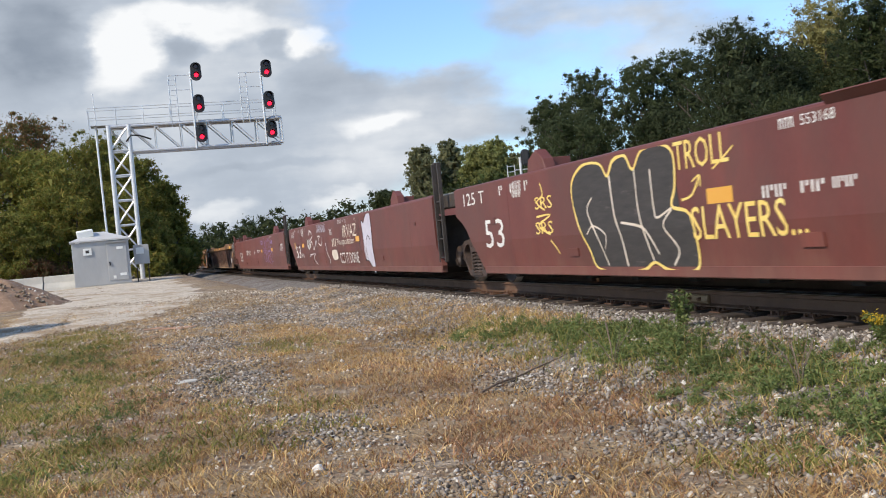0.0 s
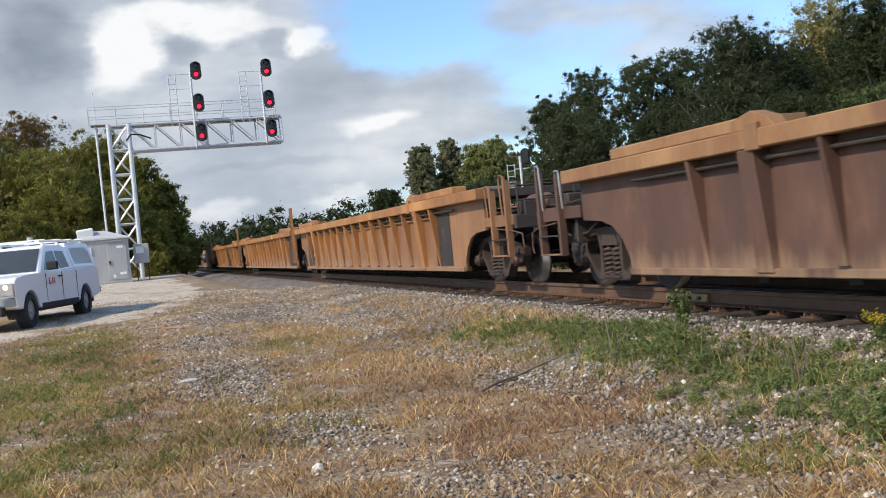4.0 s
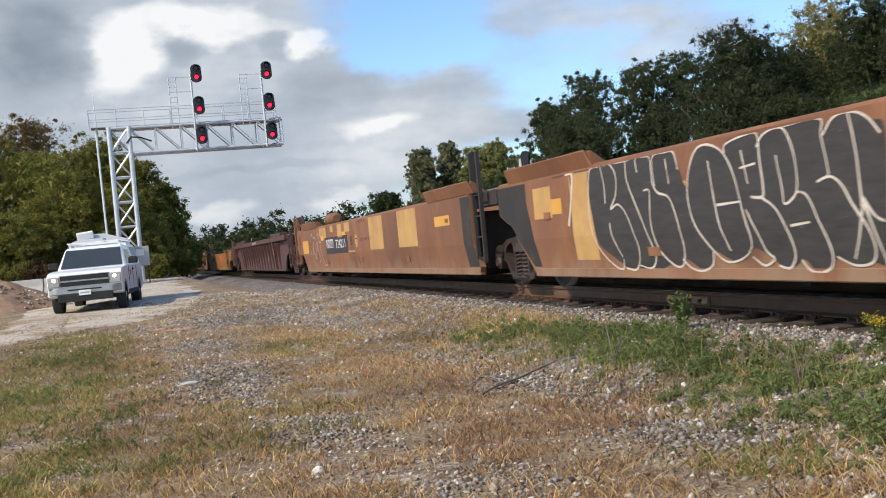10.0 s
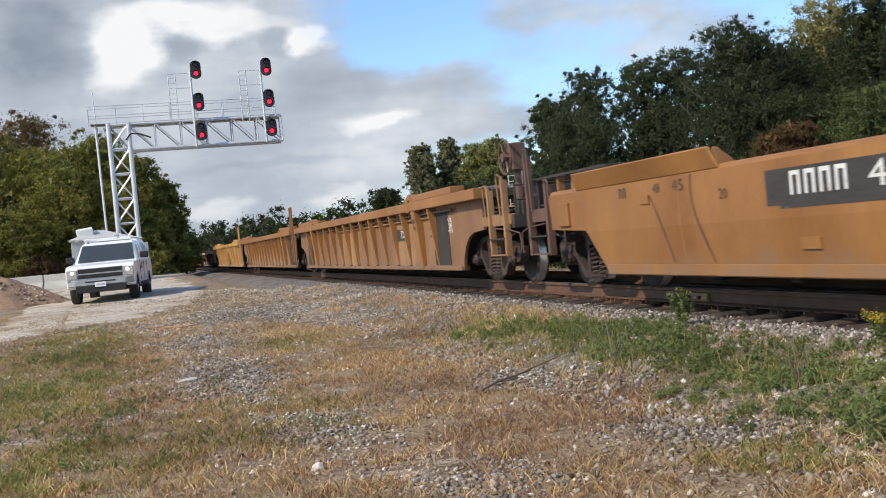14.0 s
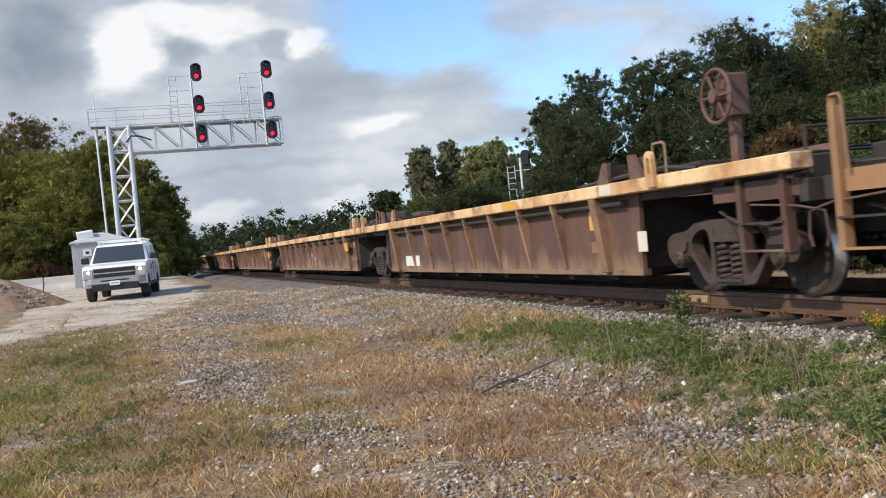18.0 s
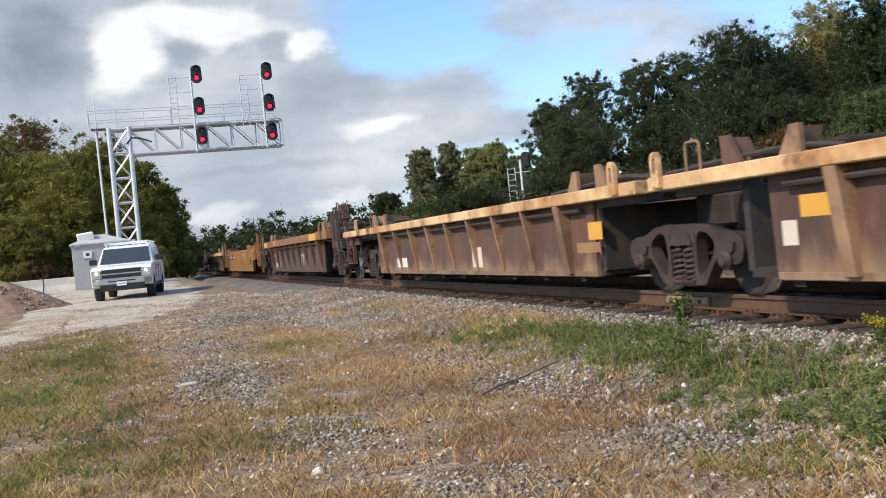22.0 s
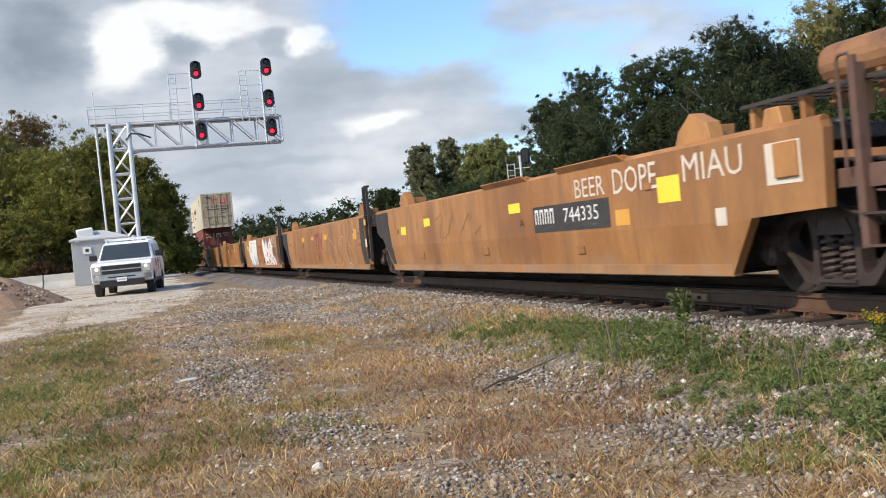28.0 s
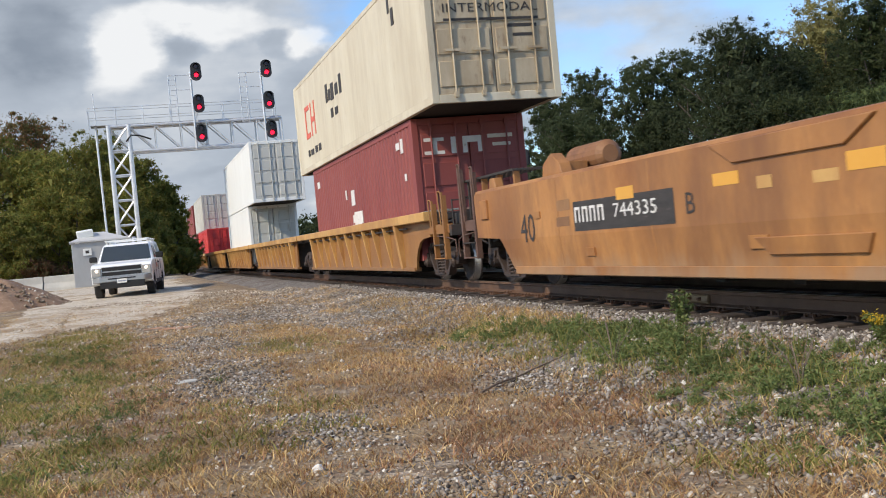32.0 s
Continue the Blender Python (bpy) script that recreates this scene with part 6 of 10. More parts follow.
def markings():
    # cars 1
    fill([(12.03, 1.35), (11.67, 1.57), (11.18, 1.55), (10.99, 1.39), (10.81, 1.55), (10.51, 1.58), (10.34, 1.41), (10.11, 1.59), (9.72, 1.62), (9.44, 1.5), (9.45, 1.16), (9.54, 0.96), (9.2, 0.86), (9.13, 0.46), (9.27, 0.29), (9.79, 0.3), (10.08, 0.38), (10.43, 0.29), (11.46, 0.3), (11.69, 0.56), (11.95, 0.92)], "charcoal")
    spray([(12.03, 1.35), (11.67, 1.57), (11.18, 1.55), (10.99, 1.39), (10.81, 1.55), (10.51, 1.58), (10.34, 1.41), (10.11, 1.59), (9.72, 1.62), (9.44, 1.5), (9.45, 1.16), (9.54, 0.96), (9.2, 0.86), (9.13, 0.46), (9.27, 0.29), (9.79, 0.3), (10.08, 0.38), (10.43, 0.29), (11.46, 0.3), (11.69, 0.56), (11.95, 0.92), (12.03, 1.35)], 0.04, "straw_spray", 2)
    spray([(11.46, 1.17), (11.62, 1.01), (11.4, 0.69), (11.21, 0.35)], 0.03, "cream", 2)
    spray([(10.94, 1.39), (10.89, 0.94), (10.77, 0.68), (10.72, 0.34)], 0.04, "cream", 2)
    spray([(10.31, 1.41), (10.29, 0.97), (10.21, 0.72), (10.08, 0.39)], 0.03, "cream", 2)
    spray([(9.95, 1.38), (9.93, 0.95), (9.86, 0.86), (9.55, 0.94), (9.76, 0.77), (9.51, 0.52), (9.66, 0.35)], 0.03, "cream", 2)
    spray([(11.69, 0.73), (11.5, 0.83), (11.18, 0.72), (11.24, 0.55)], 0.02, "cream", 2)
    spray([(10.74, 0.84), (10.33, 0.79), (10.15, 0.72), (9.94, 0.47)], 0.03, "cream", 2)
    word(9.42, 8.42, 1.33, 0.29, "TROLL", "straw_spray")
    spray([(8.71, 1.27), (8.51, 1.36), (8.33, 1.45)], 0.02, "straw_spray", 1)
    spray([(9.34, 1.01), (9.13, 1.05), (8.96, 1.22)], 0.03, "straw_spray", 1)
    spray([(9.11, 1.18), (8.96, 1.23), (8.96, 1.12)], 0.02, "straw_spray", 1)
    word(9.18, 7.34, 0.6, 0.33, "SLAYERS...", "straw_spray")
    plate(8.41, 8.86, 0.94, 1.09, "deep")
    code(7.61, 7.39, 1.5, 0.09, 3, "white")
    word(7.31, 6.87, 1.5, 0.09, "553168", "white")
    plate(7.59, 7.97, 0.94, 1.05, "white")
    plate(7.08, 7.42, 0.95, 1.05, "white")
    plate(6.69, 7.0, 0.96, 1.05, "white")
    word(15.53, 14.66, 0.63, 0.44, "53", "white")
    word(16.49, 15.43, 1.34, 0.2, "125 T", "white")
    spray([(13.08, 1.47), (13.02, 1.31), (13.25, 1.21), (12.97, 1.1)], 0.03, "straw_spray", 1)
    spray([(13.3, 1.02), (12.79, 1.03), (13.23, 0.9), (12.85, 0.77)], 0.03, "straw_spray", 1)
    spray([(12.87, 0.69), (12.71, 0.58), (12.63, 0.5)], 0.03, "straw_spray", 1)
    word(13.32, 12.71, 1.12, 0.17, "SRS", "straw_spray")
    word(13.36, 12.75, 0.78, 0.17, "SRS", "straw_spray")
    plate(14.59, 14.78, 1.41, 1.55, "white")
    plate(14.11, 14.29, 1.41, 1.55, "white")
    plate(13.54, 13.71, 1.41, 1.55, "white")
    plate(13.79, 14.16, 1.5, 1.57, "white")
    plate(13.8, 14.18, 1.45, 1.51, "white")
    plate(13.81, 14.19, 1.39, 1.45, "white")
    plate(13.83, 14.21, 1.34, 1.4, "white")
    # cars 2
    word(28.18, 25.83, 0.88, 0.22, "Transportation", "cream")
    word(28.91, 28.36, 0.9, 0.22, "III", "cream")
    fill([(24.78, 1.46), (24.54, 1.4), (24.32, 1.53), (24.04, 1.64), (23.81, 1.62), (23.73, 1.24), (23.8, 0.22), (24.15, 0.35), (24.39, 0.48), (24.74, 0.49), (24.59, 0.57), (24.72, 1.13)], "lilac")
    spray([(24.78, 1.46), (24.54, 1.4), (24.32, 1.53), (24.04, 1.64), (23.81, 1.62), (23.73, 1.24), (23.8, 0.22), (24.15, 0.35), (24.39, 0.48), (24.74, 0.49), (24.59, 0.57), (24.72, 1.13), (24.78, 1.46)], 0.03, "charcoal", 2)
    spray([(23.94, 0.98), (24.18, 1.08), (24.4, 0.92), (24.46, 0.7), (24.39, 0.48)], 0.03, "charcoal", 2)
    spray([(25.08, 1.54), (25.16, 1.36), (25.05, 1.25), (25.25, 1.22), (25.04, 1.01), (25.21, 0.93), (24.97, 0.68)], 0.02, "charcoal", 1)
    word(27.25, 25.48, 1.11, 0.32, "IRVAZ", "cream")
    word(27.95, 25.47, 0.43, 0.28, "GET IT DONE", "white")
    spray([(27.14, 1.52), (26.89, 1.61), (26.74, 1.48), (26.88, 1.32)], 0.03, "white", 1)
    spray([(26.45, 1.59), (26.34, 1.63)], 0.03, "white", 1)
    spray([(25.64, 1.51), (25.5, 1.54), (25.47, 1.15)], 0.02, "cream", 1)
    fill([(29.03, 0.78), (28.34, 0.79), (28.27, 0.56), (28.96, 0.54)], "cream")
    spray([(32.9, 1.33), (32.6, 1.45), (32.25, 1.29), (32.67, 1.19)], 0.03, "white", 1)
    spray([(33.23, 1.17), (33.03, 0.89), (32.42, 1.13), (32.12, 0.86), (31.57, 1.13), (31.5, 0.93)], 0.04, "white", 1)
    spray([(32.94, 0.71), (31.91, 0.73), (32.31, 0.61), (31.83, 0.4)], 0.03, "white", 1)
    spray([(31.31, 1.24), (30.87, 1.25), (31.24, 1.08), (30.73, 0.97), (30.47, 1.19)], 0.03, "white", 1)
    spray([(29.99, 1.02), (29.82, 0.72), (29.51, 0.53), (29.65, 0.44)], 0.04, "white", 1)
    word(31.34, 29.85, 1.36, 0.24, "XANAX", "lilac")
    word(29.26, 28.85, 1.24, 0.17, "XX", "white")
    plate(25.19, 25.63, 0.97, 1.1, "deep")
    code(27.84, 27.65, 1.5, 0.1, 3, "white")
    word(27.58, 27.26, 1.5, 0.1, "55316", "white")
    word(35.81, 34.85, 0.62, 0.41, "53", "white")
    word(36.78, 36.1, 1.34, 0.19, "125 T", "white")
    word(33.3, 32.62, 0.93, 0.28, "UNI", "white")
    spray([(33.01, 1.28), (32.82, 1.47), (32.64, 1.47)], 0.02, "white", 1)
    spray([(32.97, 0.65), (32.74, 0.7)], 0.03, "white", 1)
    plate(34.03, 34.46, 0.97, 1.09, "deep")
    plate(35.92, 36.11, 0.95, 1.16, "patch")
    plate(34.01, 34.35, 1.53, 1.6, "white")
    plate(34.01, 34.36, 1.48, 1.55, "white")
    plate(34.02, 34.37, 1.43, 1.5, "white")
    plate(34.03, 34.38, 1.39, 1.45, "white")
    plate(34.03, 34.39, 1.34, 1.4, "white")
    plate(35.72, 35.89, 1.46, 1.59, "white")
    plate(34.96, 35.11, 1.46, 1.59, "white")
    plate(34.5, 34.63, 1.47, 1.58, "white")
    plate(33.71, 33.82, 1.47, 1.58, "white")
    plate(39.18, 39.92, 1.14, 1.21, "white")
    plate(39.2, 39.94, 1.07, 1.14, "white")
    plate(39.22, 39.96, 0.99, 1.06, "white")
    plate(39.24, 39.98, 0.92, 0.98, "white")
    plate(34.21, 34.73, 0.73, 0.77, "white")
    plate(34.22, 34.74, 0.68, 0.72, "white")
    plate(34.23, 34.75, 0.63, 0.67, "white")
    # cars 3
    spray([(45.47, 0.82), (45.54, 1.17), (45.5, 1.36), (45.36, 1.5), (45.11, 1.57), (44.95, 1.46), (44.89, 1.25), (44.92, 1.1), (45.06, 1.05), (44.79, 1.03), (44.62, 0.91), (44.61, 0.7), (44.77, 0.59), (44.97, 0.55), (45.2, 0.63), (45.43, 0.82), (45.5, 1.14)], 0.026, "violet", 1)
    spray([(45.17, 1.12), (45.15, 0.93), (45.09, 0.91)], 0.026, "violet", 1)
    spray([(44.9, 1.1), (44.88, 1.31), (44.72, 1.41), (44.57, 1.34), (44.5, 1.1), (44.49, 0.84), (44.56, 0.8), (44.56, 1.11), (44.49, 1.33), (44.32, 1.44), (44.17, 1.39), (44.11, 1.24), (44.21, 1.05), (44.09, 0.91), (44.02, 0.74), (44.1, 0.57), (44.32, 0.52), (44.59, 0.61), (44.75, 0.73)], 0.026, "violet", 1)
    spray([(44.13, 1.24), (44.06, 1.4), (43.85, 1.52), (43.71, 1.46), (43.61, 1.3), (43.6, 1.12), (43.71, 0.99), (44.04, 0.9), (43.99, 0.87), (43.67, 0.99), (43.29, 0.99), (43.24, 0.96), (43.57, 0.97), (43.53, 0.82)], 0.026, "violet", 1)
    spray([(43.67, 1.27), (43.55, 1.4), (43.41, 1.51), (43.38, 1.39), (43.37, 1.13), (43.3, 1.28), (43.24, 1.4), (43.17, 1.29), (43.13, 1.13), (43.23, 1.04), (42.95, 1.17), (42.88, 1.06), (42.83, 0.96), (43.09, 0.84), (42.82, 0.93), (42.94, 0.97)], 0.026, "violet", 1)
    spray([(44.02, 0.68), (43.75, 0.78), (43.5, 0.82), (43.35, 0.76), (43.31, 0.66), (43.42, 0.56), (43.65, 0.51), (43.89, 0.54), (44.19, 0.68)], 0.026, "violet", 1)
    spray([(43.26, 0.95), (43.14, 0.78), (43.04, 0.6), (43.04, 0.47), (43.15, 0.43), (43.28, 0.48), (43.45, 0.55)], 0.026, "violet", 1)
    spray([(42.83, 0.98), (42.69, 0.93), (42.55, 0.82), (42.47, 0.68), (42.55, 0.56), (42.76, 0.52), (43.0, 0.55), (43.2, 0.66)], 0.026, "violet", 1)
    word(46.2, 45.52, 1.29, 0.18, "BOSW", "violet")
    word(42.98, 42.28, 1.27, 0.16, "WOR", "violet")
    word(49.22, 48.94, 0.88, 0.22, "A", "white")
    code(52.74, 52.1, 0.88, 0.24, 3, "white")
    word(51.89, 50.83, 0.88, 0.24, "55316", "white")
    word(56.05, 54.95, 0.6, 0.44, "53", "white")
    plate(45.97, 46.41, 0.97, 1.08, "deep")
    plate(42.34, 42.81, 0.96, 1.09, "deep")
    plate(47.67, 48.08, 0.98, 1.09, "white")
    plate(47.19, 47.57, 0.98, 1.08, "white")
    plate(46.81, 47.17, 0.97, 1.08, "white")
    plate(42.92, 43.16, 1.49, 1.58, "white")
    plate(42.38, 42.6, 1.49, 1.57, "white")
    # cars 4
    emblem(66.55, 67.88, 0.75, 1.06, "dullwhite")
    plate(61.73, 62.67, 1.33, 1.56, "deep")
    plate(62.76, 62.94, 0.91, 1.23, "patch")
    plate(63.61, 63.98, 0.55, 0.82, "white")
    plate(61.78, 62.05, 1.21, 1.38, "patch")
    spray([(73.7, 0.86), (73.82, 0.64), (74.05, 0.5), (74.32, 0.47), (74.54, 0.57), (74.64, 0.77), (74.58, 1.01), (74.39, 1.2), (74.12, 1.28), (73.87, 1.23), (73.72, 1.08), (73.7, 0.86)], 0.05, "greenspray", 1)
    spray([(71.87, 0.79), (71.96, 0.6), (72.13, 0.48), (72.33, 0.45), (72.5, 0.54), (72.58, 0.71), (72.53, 0.92), (72.39, 1.08), (72.19, 1.16), (72.0, 1.12), (71.89, 0.98), (71.87, 0.79)], 0.04, "greenspray", 1)
    spray([(70.61, 0.88), (70.68, 0.72), (70.82, 0.61), (70.98, 0.58), (71.11, 0.66), (71.17, 0.82), (71.14, 1.0), (71.02, 1.15), (70.86, 1.21), (70.71, 1.18), (70.62, 1.06), (70.61, 0.89)], 0.03, "greenspray", 1)
    word(69.37, 68.6, 0.57, 0.3, "ARM", "greenspray")
    emblem(67.54, 68.18, 0.74, 1.07, "dullwhite")
    plate(75.97, 76.51, 0.86, 1.05, "white")
    plate(69.57, 70.04, 1.44, 1.64, "deep")
    plate(72.12, 72.62, 1.45, 1.61, "deep")
    plate(74.51, 75.01, 1.45, 1.61, "deep")
    # cars 5-7
    word(104.03, 103.21, 0.56, 0.29, "1251", "white")
    word(104.07, 103.89, 1.06, 0.09, "53", "white")
    word(109.17, 108.72, 0.72, 0.24, "53", "charcoal")
    word(108.33, 108.12, 1.14, 0.1, "48", "white")
    plate(103.39, 103.8, 0.43, 0.46, "white")
    plate(103.4, 103.8, 0.39, 0.41, "white")
    plate(103.4, 103.81, 0.35, 0.37, "white")
    plate(107.62, 108.2, 0.76, 0.8, "white")
    plate(107.64, 108.22, 0.7, 0.73, "white")
    plate(107.65, 108.23, 0.63, 0.66, "white")
    plate(107.69, 108.28, 0.45, 0.47, "white")
    plate(107.71, 108.29, 0.37, 0.4, "white")
    emblem(113.91, 114.87, 0.78, 1.14, "logo_red")
    plate(113.02, 113.29, 0.83, 1.09, "logo_red")
    plate(112.0, 112.44, 1.42, 1.64, "deep")
    word(129.94, 129.8, 1.05, 0.08, "20", "charcoal")
    word(129.92, 129.76, 0.89, 0.08, "40", "charcoal")
    word(129.32, 128.87, 0.65, 0.31, "53", "charcoal")
    plate(140.34, 141.19, 0.87, 1.09, "charcoal")
    plate(131.05, 131.41, 1.44, 1.61, "white")
    plate(129.99, 130.52, 0.75, 0.83, "pipe")
    plate(130.0, 130.5, 0.6, 0.67, "pipe")
    spray([(117.97, 1.36), (117.69, 1.15), (117.49, 0.96), (117.23, 0.98), (117.01, 1.18), (116.9, 1.37)], 0.05, "plastic", 1)
    # cars 8-10
    plate(155.25, 158.39, 0.76, 1.25, "charcoal")
    code(158.29, 157.11, 0.88, 0.24, 4, "white")
    word(156.86, 155.62, 0.88, 0.23, "724211", "white")
    plate(153.26, 153.92, 0.85, 1.2, "patch")
    plate(152.11, 152.38, 0.92, 1.22, "patch")
    plate(154.22, 154.76, 1.17, 1.3, "deep")
    plate(154.9, 155.5, 1.28, 1.65, "patch")
    plate(156.02, 156.47, 1.34, 1.63, "patch")
    plate(157.18, 157.78, 1.28, 1.64, "patch")
    plate(158.44, 159.31, 1.32, 1.66, "patch")
    plate(159.8, 160.49, 1.45, 1.65, "patch")
    plate(161.9, 162.61, 1.28, 1.65, "patch")
    plate(164.06, 164.67, 1.27, 1.62, "patch")
    plate(165.25, 166.2, 1.23, 1.61, "patch")
    plate(167.66, 168.34, 0.83, 1.43, "patch")
    plate(167.97, 168.51, 1.15, 1.47, "patch")
    plate(167.54, 168.52, 1.12, 1.33, "deep")
    plate(166.65, 167.32, 0.8, 1.24, "patch")
    plate(165.06, 165.69, 1.23, 1.63, "patch")
    plate(164.02, 164.53, 1.26, 1.67, "patch")
    plate(164.27, 164.75, 1.14, 1.31, "deep")
    plate(166.2, 166.56, 0.75, 1.12, "patch")
    plate(172.69, 173.71, 0.78, 1.25, "patch")
    plate(172.6, 173.59, 1.07, 1.26, "deep")
    plate(165.46, 165.73, 1.49, 1.66, "white")
    word(168.5, 167.76, 0.6, 0.41, "53", "charcoal")
    word(169.41, 168.83, 1.31, 0.21, "125 T", "white")
    spray([(165.97, 1.01), (165.69, 1.07), (165.38, 0.95), (165.27, 1.13), (165.16, 0.79), (164.93, 0.82), (164.97, 1.06), (164.72, 0.77), (164.47, 1.1), (164.26, 0.74)], 0.03, "patch", 1)
    fill([(186.73, 1.47), (186.58, 1.54), (186.38, 1.54), (186.25, 1.54), (186.09, 1.54), (185.97, 1.53), (185.88, 1.54), (185.6, 1.54), (185.34, 1.54), (185.17, 1.54), (185.04, 1.53), (184.93, 1.54), (184.78, 1.54), (184.65, 1.52), (184.54, 1.34), (184.43, 1.16), (184.31, 1.37), (184.12, 1.51), (183.89, 1.51), (183.69, 1.41), (183.63, 1.52), (183.33, 1.54), (183.13, 1.52), (183.04, 1.5), (182.88, 1.54), (182.73, 1.52), (182.69, 1.54), (182.48, 1.54), (182.25, 1.54), (182.2, 1.44), (182.07, 1.53), (181.87, 1.54), (181.66, 1.45), (181.53, 1.33), (181.65, 0.44), (181.8, 0.38), (181.93, 0.36), (182.06, 0.36), (182.22, 0.42), (182.3, 0.36), (182.41, 0.32), (182.56, 0.33), (182.66, 0.41), (182.83, 0.34), (182.95, 0.34), (183.14, 0.44), (183.35, 0.52), (183.49, 0.44), (183.69, 0.4), (183.87, 0.45), (184.04, 0.5), (184.11, 0.36), (184.31, 0.32), (184.59, 0.43), (184.69, 0.36), (184.92, 0.38), (185.17, 0.32), (185.36, 0.35), (185.56, 0.31), (185.9, 0.33), (186.24, 0.47), (186.59, 0.64), (186.7, 0.99), (186.74, 1.27)], "charcoal", 1.6)
    spray([(186.4, 1.54), (186.63, 1.53), (186.72, 1.33), (186.77, 0.92), (186.6, 0.58), (186.26, 0.37), (186.05, 0.33), (186.0, 0.44)], 0.024, "cream", 2)
    spray([(186.35, 1.54), (186.29, 1.3), (186.3, 1.1)], 0.024, "cream", 2)
    spray([(186.27, 1.54), (186.1, 1.54), (185.97, 1.4), (186.01, 1.18), (186.17, 1.03), (185.97, 1.07), (185.78, 0.94), (185.6, 0.62), (185.61, 0.43), (185.74, 0.32), (185.97, 0.34)], 0.024, "cream", 2)
    spray([(186.23, 0.87), (186.19, 0.7), (186.02, 0.47)], 0.024, "cream", 2)
    spray([(185.96, 1.54), (185.85, 1.54), (185.62, 1.54)], 0.024, "cream", 2)
    spray([(185.7, 1.54), (185.7, 1.32), (185.55, 1.06), (185.35, 0.74), (185.23, 0.46), (185.36, 0.34), (185.62, 0.37)], 0.024, "cream", 2)
    spray([(185.44, 1.39), (185.45, 1.54), (185.26, 1.54), (185.13, 1.51), (185.12, 1.27), (185.02, 1.14), (184.79, 1.07), (184.66, 0.83), (184.6, 0.54), (184.68, 0.37), (184.86, 0.37), (185.13, 0.55), (185.23, 0.86), (185.2, 1.16), (185.33, 1.18)], 0.024, "cream", 2)
    spray([(185.07, 1.21), (185.07, 1.51), (184.81, 1.54), (184.62, 1.52), (184.56, 1.34)], 0.024, "cream", 2)
    spray([(184.8, 1.47), (184.76, 1.21)], 0.024, "cream", 2)
    spray([(184.67, 0.43), (184.52, 0.34), (184.31, 0.31), (184.11, 0.37), (184.06, 0.5)], 0.024, "cream", 2)
    spray([(183.94, 1.52), (184.15, 1.51), (184.31, 1.37), (184.41, 1.1), (184.35, 0.82), (184.15, 0.59), (183.88, 0.41), (183.64, 0.41), (183.44, 0.49), (183.39, 0.62), (183.47, 0.88), (183.56, 1.2), (183.71, 1.42), (183.94, 1.52)], 0.024, "cream", 2)
    spray([(183.98, 1.37), (183.93, 1.01), (183.87, 0.74), (183.75, 0.5)], 0.024, "cream", 2)
    spray([(183.89, 0.94), (183.48, 0.95)], 0.024, "cream", 2)
    spray([(183.68, 1.41), (183.65, 1.49), (183.31, 1.54), (183.14, 1.52), (183.13, 1.31), (183.11, 1.06), (183.14, 0.97), (183.32, 0.98)], 0.024, "cream", 2)
    spray([(183.41, 1.41), (183.34, 1.1)], 0.024, "cream", 2)
    spray([(183.45, 1.25), (183.2, 1.27)], 0.024, "cream", 2)
    spray([(183.14, 0.96), (182.95, 0.85), (182.82, 0.65), (182.77, 0.46), (182.87, 0.34), (183.03, 0.36)], 0.024, "cream", 2)
    spray([(183.41, 0.87), (183.28, 0.67), (183.18, 0.49), (183.08, 0.42), (183.24, 0.36), (183.4, 0.44)], 0.024, "cream", 2)
    spray([(183.16, 1.41), (183.06, 1.5), (182.87, 1.54), (182.73, 1.5), (182.64, 1.31), (182.62, 1.07), (182.67, 0.95), (182.82, 0.89), (182.84, 1.04), (182.89, 1.31)], 0.024, "cream", 2)
    spray([(182.65, 0.98), (182.51, 0.94), (182.39, 0.73), (182.29, 0.5), (182.31, 0.36), (182.45, 0.3), (182.6, 0.32), (182.7, 0.41)], 0.024, "cream", 2)
    spray([(182.77, 0.7), (182.5, 0.72)], 0.024, "cream", 2)
    spray([(182.74, 1.54), (182.27, 1.54), (182.26, 1.4), (182.21, 1.12), (182.24, 1.06)], 0.024, "cream", 2)
    spray([(182.36, 1.04), (182.2, 1.07), (182.07, 1.0), (181.96, 0.84), (181.82, 0.66), (181.77, 0.49), (181.83, 0.38), (182.03, 0.36), (182.23, 0.43)], 0.024, "cream", 2)
    spray([(182.24, 1.4), (182.1, 1.52), (181.9, 1.54), (181.72, 1.48), (181.58, 1.34)], 0.024, "cream", 2)
    spray([(181.92, 1.54), (181.87, 1.27), (181.85, 0.92), (181.85, 0.81)], 0.024, "cream", 2)
    spray([(181.83, 0.88), (181.72, 0.74), (181.62, 0.69)], 0.024, "cream", 2)
    spray([(181.83, 0.83), (181.93, 0.58), (182.02, 0.41)], 0.024, "cream", 2)
    spray([(181.83, 0.88), (181.76, 0.66), (181.66, 0.36)], 0.024, "cream", 2)
    spray([(187.39, 1.54), (187.19, 1.51), (187.26, 1.23), (187.41, 0.88)], 0.06, "cream", 2)
    spray([(187.83, 1.54), (187.54, 1.54), (187.29, 1.54), (187.23, 1.37)], 0.05, "pipe", 1)
    spray([(187.13, 1.54), (187.04, 1.54), (186.75, 1.54), (186.61, 1.54)], 0.05, "pipe", 1)
